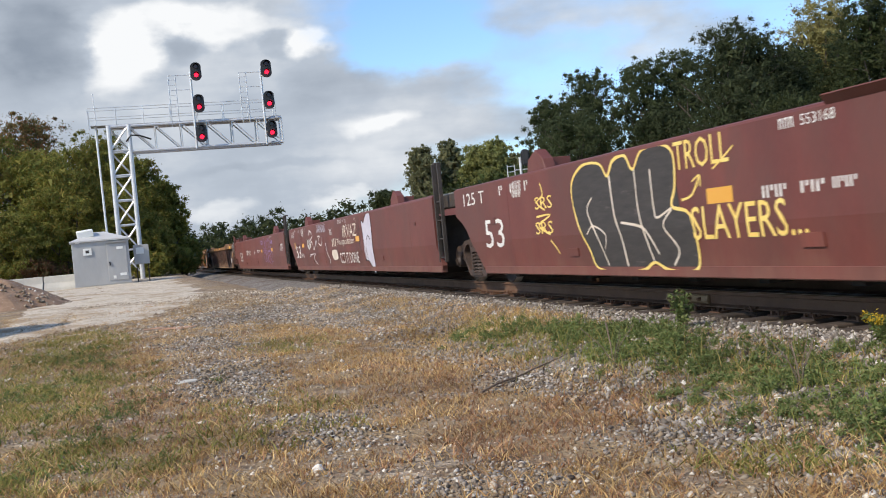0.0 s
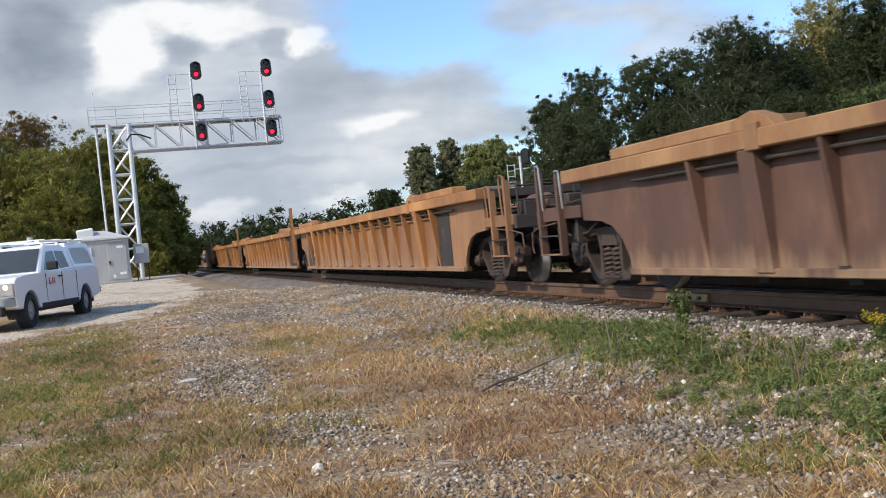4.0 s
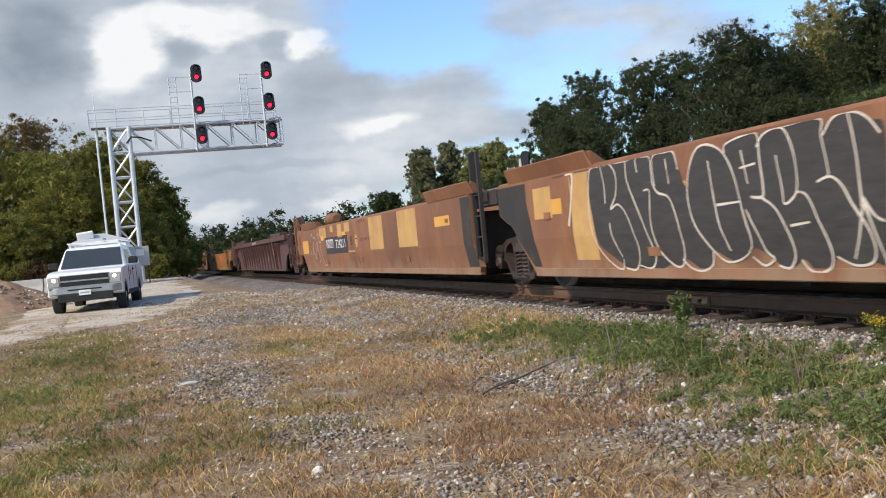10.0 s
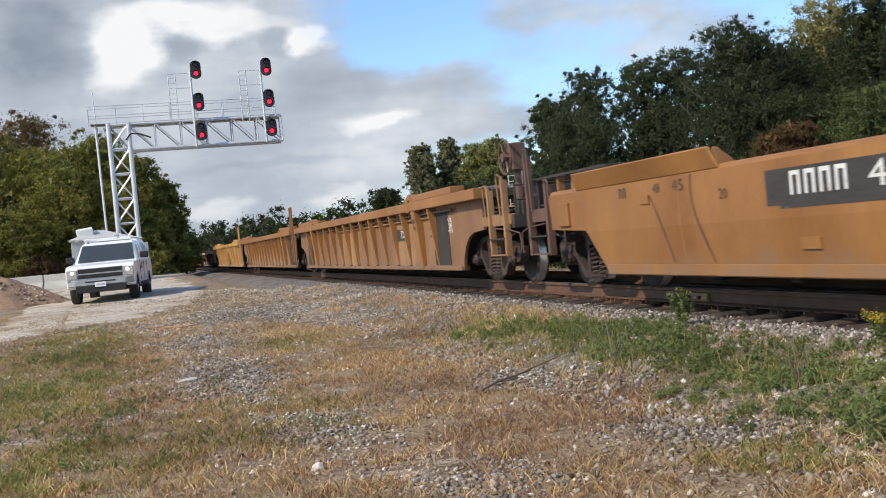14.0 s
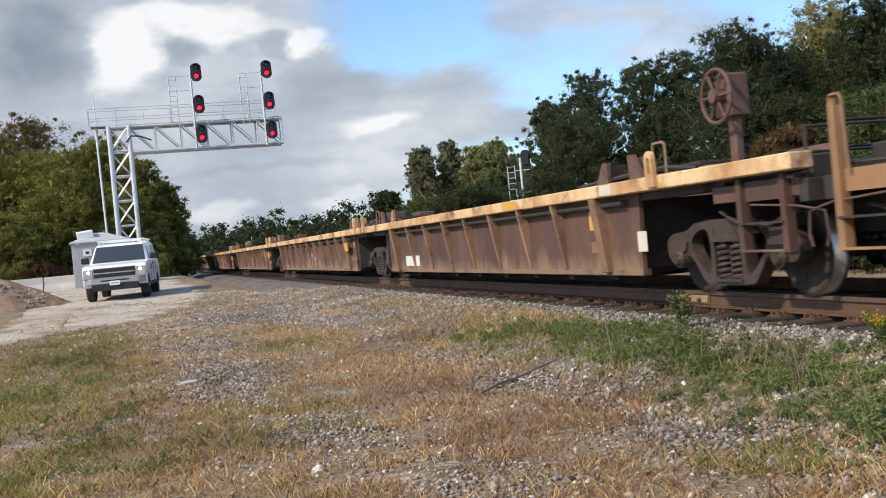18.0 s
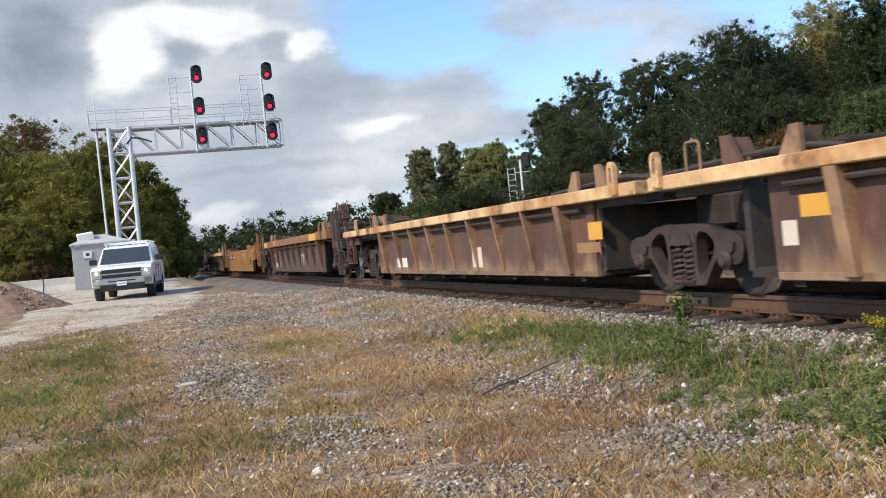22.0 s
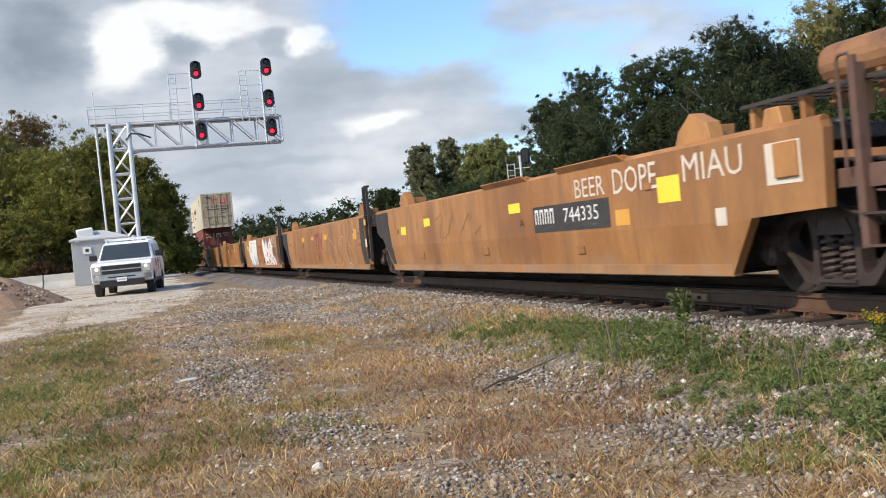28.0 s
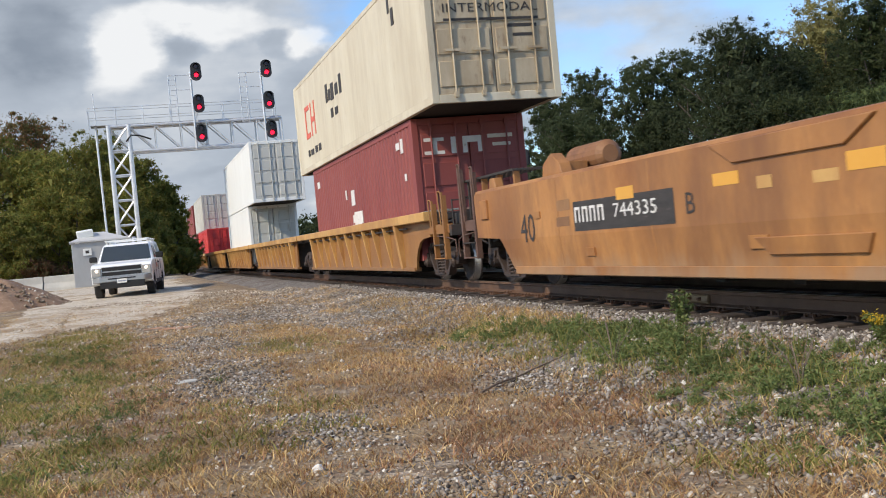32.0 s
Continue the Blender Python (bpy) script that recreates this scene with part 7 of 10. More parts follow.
    fill([(181.35, 0.77), (180.9, 1.39), (180.73, 1.31), (180.51, 1.44), (180.28, 1.27), (180.08, 1.35), (179.64, 1.46), (179.48, 1.47), (179.13, 1.29), (178.84, 1.27), (178.86, 0.83), (178.87, 0.43), (179.21, 0.58), (179.62, 0.45), (180.04, 0.4), (180.67, 0.37), (181.27, 0.69)], "charcoal", 1.6)
    spray([(180.71, 0.35), (181.34, 0.81), (181.0, 1.36), (180.74, 1.27), (180.51, 1.44), (180.37, 0.89), (180.3, 0.38)], 0.03, "cream", 2)
    spray([(181.04, 0.8), (180.93, 0.87), (180.55, 0.88), (180.61, 0.6), (180.13, 0.38)], 0.03, "cream", 2)
    spray([(180.42, 1.43), (180.14, 1.09), (179.72, 1.46), (179.77, 0.86), (179.17, 0.41)], 0.03, "cream", 2)
    spray([(180.03, 0.45), (179.85, 0.87), (179.23, 0.44)], 0.03, "cream", 2)
    spray([(179.52, 1.49), (179.13, 1.29), (179.11, 1.03), (178.88, 0.41)], 0.03, "cream", 2)
    spray([(178.91, 1.31), (179.2, 0.97), (178.86, 0.83)], 0.03, "cream", 2)
    spray([(179.44, 1.28), (179.24, 1.14), (179.49, 1.07), (179.41, 1.28)], 0.03, "cream", 2)
    fill([(178.66, 1.54), (178.31, 1.54), (178.23, 1.54), (177.98, 1.54), (177.67, 1.54), (177.45, 1.54), (177.33, 1.54), (177.12, 1.54), (176.96, 1.54), (176.37, 1.54), (176.41, 1.21), (176.33, 1.13), (176.31, 0.95), (176.21, 0.77), (176.11, 0.57), (176.12, 0.39), (176.32, 0.34), (176.49, 0.42), (176.68, 0.37), (176.91, 0.45), (177.12, 0.43), (177.32, 0.48), (177.55, 0.43), (177.82, 0.52), (178.01, 0.46), (178.25, 0.51), (178.56, 0.63), (178.66, 0.94), (178.68, 1.26)], "charcoal", 1.6)
    spray([(178.32, 1.17), (178.3, 1.41), (178.11, 1.54), (177.93, 1.54), (177.84, 1.37), (177.92, 1.17)], 0.03, "cream", 2)
    spray([(178.01, 1.12), (177.77, 1.13), (177.68, 0.95), (177.73, 0.72), (177.82, 0.52)], 0.03, "cream", 2)
    spray([(178.25, 1.01), (178.14, 0.8), (178.12, 0.56), (178.32, 0.5), (178.56, 0.63), (178.64, 0.88), (178.69, 1.2), (178.67, 1.54), (178.3, 1.54)], 0.03, "cream", 2)
    spray([(177.45, 1.54), (177.42, 1.33), (177.37, 0.99)], 0.03, "cream", 2)
    spray([(177.3, 1.52), (177.18, 1.31)], 0.03, "cream", 2)
    spray([(177.7, 1.19), (177.34, 1.17)], 0.03, "cream", 2)
    spray([(177.63, 0.94), (177.35, 0.96), (177.21, 0.82), (177.16, 0.59), (177.27, 0.46), (177.49, 0.46), (177.69, 0.61)], 0.03, "cream", 2)
    spray([(177.01, 1.54), (176.9, 1.5), (176.94, 1.29), (177.11, 1.11), (176.89, 1.18), (176.66, 1.08), (176.51, 0.84), (176.51, 0.58), (176.63, 0.42)], 0.03, "cream", 2)
    spray([(177.13, 0.95), (177.02, 0.7), (176.9, 0.51), (177.05, 0.42)], 0.03, "cream", 2)
    spray([(176.64, 1.18), (176.38, 1.19), (176.34, 1.08), (176.32, 0.92), (176.45, 0.91), (176.25, 0.77), (176.11, 0.57), (176.1, 0.39), (176.28, 0.34), (176.5, 0.45)], 0.03, "cream", 2)
    spray([(176.37, 1.54), (176.41, 1.21)], 0.03, "cream", 2)
    spray([(176.32, 1.54), (176.25, 1.35)], 0.035, "patch", 1)
    spray([(176.08, 1.54), (176.27, 1.5), (176.12, 1.36)], 0.035, "patch", 1)
    spray([(175.86, 1.54), (176.03, 1.52), (175.87, 1.46), (176.07, 1.38), (175.83, 1.31)], 0.035, "patch", 1)
    spray([(175.76, 1.28), (175.76, 1.54), (175.63, 1.54), (175.5, 1.54), (175.56, 1.44), (175.73, 1.44), (175.52, 1.33)], 0.035, "patch", 1)
    spray([(175.43, 1.45), (175.41, 1.54)], 0.035, "patch", 1)
    spray([(175.41, 1.54), (175.27, 1.54)], 0.035, "patch", 1)
    spray([(175.39, 1.19), (175.43, 1.33), (174.88, 1.4), (174.95, 1.32)], 0.035, "patch", 1)
    spray([(175.22, 1.33), (175.19, 0.81), (175.01, 0.45), (174.98, 0.37)], 0.035, "patch", 1)
    spray([(174.95, 1.32), (174.89, 0.8), (174.75, 0.45)], 0.035, "patch", 1)
    spray([(175.94, 1.15), (175.79, 1.09), (175.58, 0.91), (175.77, 0.66), (176.0, 0.49)], 0.035, "patch", 1)
    spray([(175.73, 1.18), (175.63, 1.07), (175.55, 0.88), (175.47, 0.64)], 0.035, "patch", 1)
    plate(184.44, 184.88, 1.07, 1.22, "deep")
    plate(181.57, 181.92, 1.09, 1.25, "deep")
    plate(187.94, 188.57, 1.01, 1.43, "patch")
    plate(186.63, 187.3, 0.44, 1.59, "patch")
    plate(187.61, 188.55, 1.05, 1.25, "deep")
    plate(194.87, 196.39, 0.78, 1.65, "patch")
    plate(197.79, 199.2, 0.78, 1.61, "patch")
    plate(192.62, 193.57, 1.1, 1.28, "deep")
    plate(201.88, 205.13, 0.75, 1.22, "charcoal")
    code(205.02, 203.89, 0.91, 0.25, 4, "white")
    word(203.57, 202.22, 0.9, 0.23, "724211", "white")
    plate(208.34, 209.47, 0.81, 1.22, "deep")
    plate(205.45, 206.14, 1.29, 1.67, "patch")
    plate(205.0, 205.39, 1.22, 1.53, "patch")
    plate(203.87, 204.29, 1.36, 1.62, "patch")
    plate(202.59, 203.22, 1.18, 1.66, "patch")
    plate(201.55, 202.22, 1.3, 1.68, "patch")
    plate(205.43, 205.95, 1.16, 1.31, "deep")
    plate(202.14, 202.63, 1.18, 1.32, "deep")
    fill([(200.91, 1.11), (200.86, 1.17), (200.77, 1.19), (200.66, 1.16), (200.62, 1.08), (200.63, 0.98), (200.69, 0.9), (200.78, 0.86), (200.87, 0.91), (200.92, 1.01)], "patch", 1)
    plate(200.66, 200.86, 1.07, 1.10, "slate")
    plate(200.69, 200.83, 1.01, 1.03, "slate")
    word(200.80, 200.74, 0.91, 0.06, "H", "slate")
    plate(201.05, 202.15, 0.76, 0.80, "patch")
    spray([(200.75, 0.66), (200.66, 0.52), (200.58, 0.44)], 0.02, "slate", 1)
    word(201.49, 201.27, 0.94, 0.23, "B", "charcoal")
    spray([(206.65, 0.88), (206.47, 1.35), (206.22, 1.31), (206.23, 1.15), (205.92, 1.09), (206.07, 0.95), (205.85, 0.67), (205.67, 0.45), (205.31, 0.45), (205.32, 0.62)], 0.022, "cream", 1)
    spray([(207.9, 0.62), (207.75, 1.25), (207.6, 1.42), (207.4, 1.2), (207.45, 0.7), (207.3, 1.2), (207.08, 1.29), (206.77, 1.18), (206.58, 0.92), (206.31, 0.73), (206.32, 0.59), (206.49, 0.52)], 0.022, "cream", 1)
    spray([(207.2, 0.85), (207.0, 0.62), (206.85, 0.86), (206.95, 1.05)], 0.022, "cream", 1)
    code(200.37, 200.12, 1.47, 0.065, 4, "slate")
    word(200.07, 199.62, 1.47, 0.065, "724211 B", "slate")
    word(200.28, 199.96, 1.02, 0.065, "LD LMT", "slate")
    code(199.82, 199.54, 1.02, 0.06, 6, "slate")
    word(199.40, 199.09, 1.02, 0.065, "PER LT", "slate")
    # cars 11
    plate(220.57, 220.66, 0.62, 1.08, "patch")
    word(218.22, 217.81, 0.86, 0.28, "53", "brownrib")
    word(217.68, 217.5, 1.01, 0.11, "20", "cream")
    word(217.67, 217.46, 0.86, 0.11, "40", "cream")
    plate(216.65, 217.05, 0.72, 0.95, "brownrib")
    code(224.89, 224.12, 1.495, 0.045, 14, "cream")
    code(224.89, 224.12, 1.43, 0.045, 14, "cream")
    code(223.83, 223.25, 1.455, 0.075, 8, "cream")
    # cars 12
    emblem(243.8, 245.65, 0.54, 1.17, "mark_red")
    plate(250.83, 253.16, 0.85, 1.16, "charcoal")
    word(240.85, 240.21, 0.63, 0.29, "53", "charcoal")
    plate(239.4, 239.98, 0.62, 0.86, "charcoal")
    plate(239.44, 239.91, 0.77, 0.83, "yellow")
    plate(239.43, 239.9, 0.69, 0.74, "yellow")
    plate(241.38, 241.65, 0.98, 1.13, "ochre")
    plate(240.68, 240.93, 1.0, 1.15, "ochre")
    plate(240.1, 240.33, 1.01, 1.16, "ochre")
    plate(239.4, 239.61, 1.03, 1.17, "ochre")
    plate(251.38, 252.97, 0.82, 1.13, "charcoal")
    code(252.81, 252.02, 0.93, 0.2, 4, "white")
    word(251.83, 251.63, 0.93, 0.2, "4", "white")
    code(256.01, 255.82, 1.09, 0.11, 2, "slate")
    word(255.21, 255.06, 1.10, 0.10, "48", "slate")
    word(254.80, 254.57, 1.09, 0.12, "45", "slate")
    word(253.92, 253.78, 0.96, 0.10, "20", "slate")
    # two slanted shadow streaks on the yellow side, painted as brown lines
    spray([(255.29, 1.08), (255.08, 0.74), (254.93, 0.36)], 0.035, "pipe", 1)
    spray([(254.4, 1.33), (254.43, 0.97), (254.14, 0.36)], 0.035, "pipe", 1)
    # cars 13-15
    word(264.6, 264.19, 0.85, 0.28, "53", "charcoal")
    word(265.29, 265.07, 1.15, 0.09, "20", "charcoal")
    word(265.28, 265.07, 1.02, 0.09, "40", "charcoal")
    plate(266.19, 267.76, 0.83, 1.08, "charcoal")
    code(267.74, 267.33, 0.91, 0.15, 2, "white")
    word(266.91, 266.18, 0.89, 0.16, "720753", "white")
    word(263.82, 263.09, 0.9, 0.28, "GROR", "white")
    plate(263.35, 263.75, 0.55, 0.86, "white")
    plate(263.41, 263.69, 0.59, 0.83, "charcoal")
    word(298.91, 298.13, 0.51, 0.26, "1251", "white")
    word(298.97, 298.76, 1.1, 0.09, "53", "white")
    plate(298.28, 298.44, 0.89, 1.08, "white")
    word(297.82, 297.67, 1.12, 0.08, "45", "charcoal")
    word(303.98, 303.58, 0.8, 0.26, "53", "charcoal")
    plate(307.63, 308.11, 0.83, 1.12, "white")
    word(304.58, 304.43, 1.12, 0.07, "20", "charcoal")
    word(304.56, 304.39, 0.96, 0.08, "40", "charcoal")
    plate(315.55, 316.14, 0.86, 1.07, "charcoal")
    plate(314.93, 315.41, 0.87, 1.06, "white")
    plate(306.88, 307.33, 1.43, 1.61, "deep")
    plate(304.58, 305.16, 0.82, 0.9, "ochre")
    plate(304.55, 305.14, 0.66, 0.73, "ochre")
    # cars 16-20
    emblem(348.17, 349.87, 0.35, 0.79, "dullwhite")
    emblem(366.27, 367.96, 0.35, 0.8, "dullwhite")
    emblem(384.45, 386.2, 0.34, 0.78, "dullwhite")
    plate(342.22, 342.72, 0.76, 0.98, "deep")
    plate(360.31, 360.87, 0.74, 0.98, "deep")
    plate(378.51, 379.13, 0.72, 0.97, "deep")
    plate(341.93, 342.15, 0.83, 0.97, "ochre")
    plate(359.79, 360.02, 0.8, 0.94, "ochre")
    plate(341.82, 342.64, 0.49, 0.6, "ochre")
    plate(359.76, 360.65, 0.48, 0.59, "ochre")
    plate(378.0, 379.01, 0.47, 0.58, "ochre")
    plate(326.88, 327.33, 0.78, 1.01, "deep")
    plate(325.84, 326.06, 0.5, 0.73, "cream")
    plate(327.02, 327.33, 0.5, 0.64, "ochre")
    plate(335.64, 336.74, 0.35, 0.56, "white")
    plate(329.35, 329.88, 1.13, 1.36, "deep")
    plate(326.25, 326.57, 1.17, 1.33, "cream")
    plate(393.16, 393.38, 0.53, 0.75, "cream")
    plate(392.62, 393.1, 0.77, 0.96, "deep")
    plate(401.75, 402.27, 0.35, 0.69, "cream")
    plate(397.06, 397.47, 0.69, 0.91, "deep")
    plate(406.75, 407.59, 0.36, 0.56, "white")
    plate(397.15, 397.85, 0.53, 0.66, "ochre")
    # cars 21-23
    code(428.39, 427.4, 0.4, 0.17, 4, "white")
    word(427.15, 426.9, 0.4, 0.17, "7", "white")
    plate(428.01, 428.7, 0.8, 0.94, "ochre")
    emblem(420.06, 421.72, 0.45, 0.85, "dullwhite")
    plate(417.0, 418.26, 1.2, 1.44, "deep")
    plate(429.38, 430.36, 1.24, 1.49, "deep")
    plate(426.83, 427.23, 1.27, 1.46, "deep")
    plate(445.08, 447.80, 0.88, 1.16, "charcoal")
    code(447.58, 446.89, 0.94, 0.185, 4, "white")
    word(446.14, 445.18, 0.925, 0.195, "457464", "white")
    word(449.42, 448.78, 0.67, 0.34, "40", "charcoal")
    emblem(439.24, 440.7, 0.83, 1.11, "dullwhite")
    plate(436.43, 437.03, 0.57, 0.86, "charcoal")
    emblem(459.85, 461.73, 0.44, 0.92, "dullwhite")
    plate(458.07, 458.4, 0.47, 0.78, "patch")
    # cars 24
    word(488.98, 488.19, 0.94, 0.18, "52753", "logo_red")
    word(490.5, 490.33, 1.02, 0.1, "20", "cream")
    word(490.49, 490.28, 0.87, 0.1, "40", "cream")
    plate(488.22, 488.99, 0.73, 0.83, "cream")
    plate(492.77, 493.4, 1.07, 1.16, "ochre")
    # cars 25
    plate(501.57, 503.97, 0.78, 1.13, "charcoal")
    code(503.91, 503.2, 0.89, 0.2, 4, "white")
    word(502.92, 501.87, 0.89, 0.18, "744335", "white")
    plate(499.92, 500.39, 0.99, 1.26, "reflect")
    plate(504.47, 504.95, 1.09, 1.23, "reflect")
    plate(509.24, 509.67, 1.07, 1.22, "reflect")
    plate(511.07, 511.48, 0.96, 1.12, "reflect")
    word(502.5, 501.65, 1.17, 0.23, "BEER", "cream")
    word(501.42, 500.38, 1.15, 0.29, "DOPE", "cream")
    word(499.83, 498.76, 1.17, 0.27, "MIAU", "cream")
    plate(497.91, 498.41, 1.03, 1.39, "cream")
    plate(497.95, 498.36, 1.07, 1.35, "pipe")
    plate(498.15, 498.17, 1.09, 1.33, "cream")
    word(504.53, 504.34, 0.88, 0.11, "A", "charcoal")
    plate(499.1, 499.29, 0.71, 0.88, "cream")
    plate(501.07, 501.43, 0.79, 0.97, "deep")
    spray([(508.84, 1.16), (508.38, 1.24), (508.61, 0.86), (508.13, 0.89), (507.77, 1.24), (507.74, 0.87), (507.28, 0.95), (506.83, 1.2), (506.72, 0.86), (506.27, 0.97)], 0.03, "ochre", 1)
    # cars 26
    emblem(521.0, 522.33, 0.78, 1.29, "logo_red")
    spray([(519.49, 1.51), (519.89, 1.51), (520.1, 1.35), (520.02, 1.12), (519.77, 1.02)], 0.02, "faded", 1)
    spray([(519.27, 1.5), (519.1, 1.24), (519.02, 0.91), (518.8, 0.54), (518.42, 0.38)], 0.02, "faded", 1)
    spray([(520.04, 1.0), (520.13, 0.78), (519.9, 0.49), (519.53, 0.33), (519.13, 0.37), (519.2, 0.68), (519.4, 0.93), (519.7, 1.03)], 0.02, "faded", 1)
    spray([(519.05, 0.84), (518.86, 0.61), (518.56, 0.35), (518.25, 0.39)], 0.02, "faded", 1)
    spray([(518.42, 0.89), (518.09, 1.07), (517.79, 1.09), (517.63, 0.93), (517.59, 0.64), (517.47, 0.44), (517.23, 0.35)], 0.02, "faded", 1)
    spray([(518.32, 1.08), (518.19, 1.36), (517.91, 1.47), (517.76, 1.48)], 0.02, "faded", 1)
    spray([(517.52, 1.53), (517.64, 1.4), (517.54, 1.16), (517.52, 0.87)], 0.02, "faded", 1)
    spray([(517.16, 1.54), (517.05, 1.34), (517.12, 1.13), (517.33, 1.0), (517.08, 0.88), (516.79, 0.75), (516.63, 0.59), (516.52, 0.35)], 0.02, "faded", 1)
    spray([(517.56, 0.67), (517.32, 0.44), (517.09, 0.34), (516.94, 0.38), (517.08, 0.57)], 0.02, "faded", 1)
    spray([(518.65, 0.96), (518.44, 0.99), (518.41, 0.91), (518.61, 0.88)], 0.02, "faded", 1)
    spray([(518.12, 0.95), (518.03, 0.74), (517.83, 0.5), (517.71, 0.37)], 0.02, "faded", 1)
    plate(520.25, 520.78, 1.08, 1.22, "deep")
    plate(524.47, 524.94, 1.09, 1.23, "deep")
    plate(522.6, 523.02, 1.11, 1.22, "deep")
    plate(516.07, 516.53, 0.99, 1.24, "deep")
    plate(514.84, 515.05, 1.3, 1.44, "deep")
    plate(514.89, 515.06, 0.77, 0.97, "cream")
    word(524.78, 524.6, 0.89, 0.19, "E", "charcoal")
    plate(515.4, 515.89, 1.16, 1.25, "ochre")
    plate(515.42, 515.9, 1.07, 1.15, "ochre")
    plate(515.43, 515.92, 0.97, 1.05, "ochre")
    plate(515.45, 515.94, 0.81, 0.88, "ochre")
    # cars 27
    emblem(536.51, 537.93, 0.78, 1.2, "logo_red")
    spray([(536.31, 1.4), (536.1, 1.51), (535.83, 1.39), (535.49, 1.25), (535.44, 1.16), (535.35, 1.24), (535.17, 1.26), (535.08, 1.37), (534.93, 1.39), (534.72, 1.22), (534.43, 0.96), (534.26, 1.18), (534.12, 1.29), (533.96, 1.31), (533.85, 1.21), (533.7, 1.39), (533.51, 1.49), (533.29, 1.33), (533.02, 1.16), (532.98, 1.04), (533.02, 0.86), (532.87, 0.78), (532.53, 0.65), (532.31, 0.56), (532.23, 0.47), (532.24, 0.31), (532.51, 0.3), (533.08, 0.31), (534.72, 0.31), (535.4, 0.3)], 0.1, "bluegrey", 0.4)
    fill([(536.31, 1.4), (536.1, 1.51), (535.83, 1.39), (535.49, 1.25), (535.44, 1.16), (535.35, 1.24), (535.17, 1.26), (535.08, 1.37), (534.93, 1.39), (534.72, 1.22), (534.43, 0.96), (534.26, 1.18), (534.12, 1.29), (533.96, 1.31), (533.85, 1.21), (533.7, 1.39), (533.51, 1.49), (533.29, 1.33), (533.02, 1.16), (532.98, 1.04), (533.02, 0.86), (532.87, 0.78), (532.53, 0.65), (532.31, 0.56), (532.23, 0.47), (532.24, 0.31), (532.51, 0.3), (533.08, 0.31), (534.72, 0.31), (535.4, 0.3), (535.77, 0.34), (535.97, 0.65), (536.19, 0.91), (536.35, 1.21)], "whitewash", 1.6)
    spray([(536.31, 1.4), (536.1, 1.51), (535.83, 1.39), (535.49, 1.25), (535.44, 1.16), (535.35, 1.24), (535.17, 1.26), (535.08, 1.37), (534.93, 1.39), (534.72, 1.22), (534.43, 0.96), (534.26, 1.18), (534.12, 1.29), (533.96, 1.31), (533.85, 1.21), (533.7, 1.39), (533.51, 1.49), (533.29, 1.33), (533.02, 1.16), (532.98, 1.04), (533.02, 0.86), (532.87, 0.78), (532.53, 0.65), (532.31, 0.56), (532.23, 0.47), (532.24, 0.31), (532.51, 0.3), (533.08, 0.31), (534.72, 0.31), (535.4, 0.3), (535.77, 0.34), (535.97, 0.65)], 0.025, "crimson", 2)
    fill([(533.11, 0.67), (532.99, 0.67), (532.79, 0.52), (532.63, 0.43), (532.48, 0.3), (532.65, 0.3), (532.81, 0.43), (532.97, 0.55)], "crimson", 2.4)
    fill([(535.38, 0.43), (535.07, 0.52), (534.85, 0.48), (534.61, 0.32), (534.77, 0.31), (534.97, 0.43), (535.2, 0.43), (535.33, 0.37)], "crimson", 2.4)
    fill([(533.73, 0.39), (533.47, 0.41), (533.27, 0.36), (533.16, 0.3), (533.36, 0.31), (533.52, 0.36)], "crimson", 2.4)
    fill([(534.93, 0.97), (534.81, 0.86), (534.7, 0.89), (534.59, 0.75), (534.65, 0.67), (534.8, 0.76), (534.92, 0.86)], "crimson", 2.4)
    fill([(534.26, 0.55), (534.09, 0.42), (533.92, 0.31), (534.11, 0.31), (534.26, 0.45)], "crimson", 2.4)
    fill([(533.78, 1.33), (533.66, 1.09), (533.62, 0.84), (533.52, 0.76), (533.61, 0.74), (533.66, 0.94), (533.77, 1.15)], "crimson", 2.4)
    fill([(536.32, 0.98), (536.05, 0.59), (535.65, 0.3), (535.83, 0.34), (536.18, 0.66)], "crimson", 2.4)
    fill([(534.22, 0.85), (534.06, 0.93), (534.12, 0.81), (534.2, 0.72)], "crimson", 2.4)
    fill([(533.93, 0.71), (533.81, 0.75), (533.73, 0.7), (533.85, 0.66), (533.83, 0.6)], "crimson", 2.4)
    fill([(534.43, 0.96), (534.24, 1.17), (534.28, 1.04)], "crimson", 2.4)
    spray([(535.45, 1.15), (535.32, 1.25), (535.13, 1.24), (535.02, 1.09), (534.99, 0.94)], 0.018, "crimson", 3)
    spray([(535.56, 0.76), (535.32, 0.72), (535.08, 0.77)], 0.018, "crimson", 3)
    spray([(535.02, 0.77), (534.75, 0.73), (534.57, 0.56), (534.51, 0.39)], 0.018, "crimson", 3)
    spray([(534.09, 0.92), (533.89, 1.06), (533.72, 1.05), (533.62, 0.84)], 0.018, "crimson", 3)
    spray([(534.24, 0.71), (534.07, 0.55), (533.91, 0.42), (533.69, 0.39)], 0.018, "crimson", 3)
    spray([(533.93, 0.86), (533.86, 0.72), (533.83, 0.6), (533.77, 0.44)], 0.018, "crimson", 3)
    spray([(533.63, 0.74), (533.34, 0.7), (533.21, 0.51)], 0.018, "crimson", 3)
    spray([(535.69, 0.74), (535.61, 0.52), (535.45, 0.37)], 0.018, "crimson", 3)
    spray([(535.31, 0.78), (535.16, 0.95), (535.2, 1.07)], 0.018, "crimson", 3)
    spray([(535.77, 0.98), (535.73, 0.86)], 0.018, "crimson", 3)
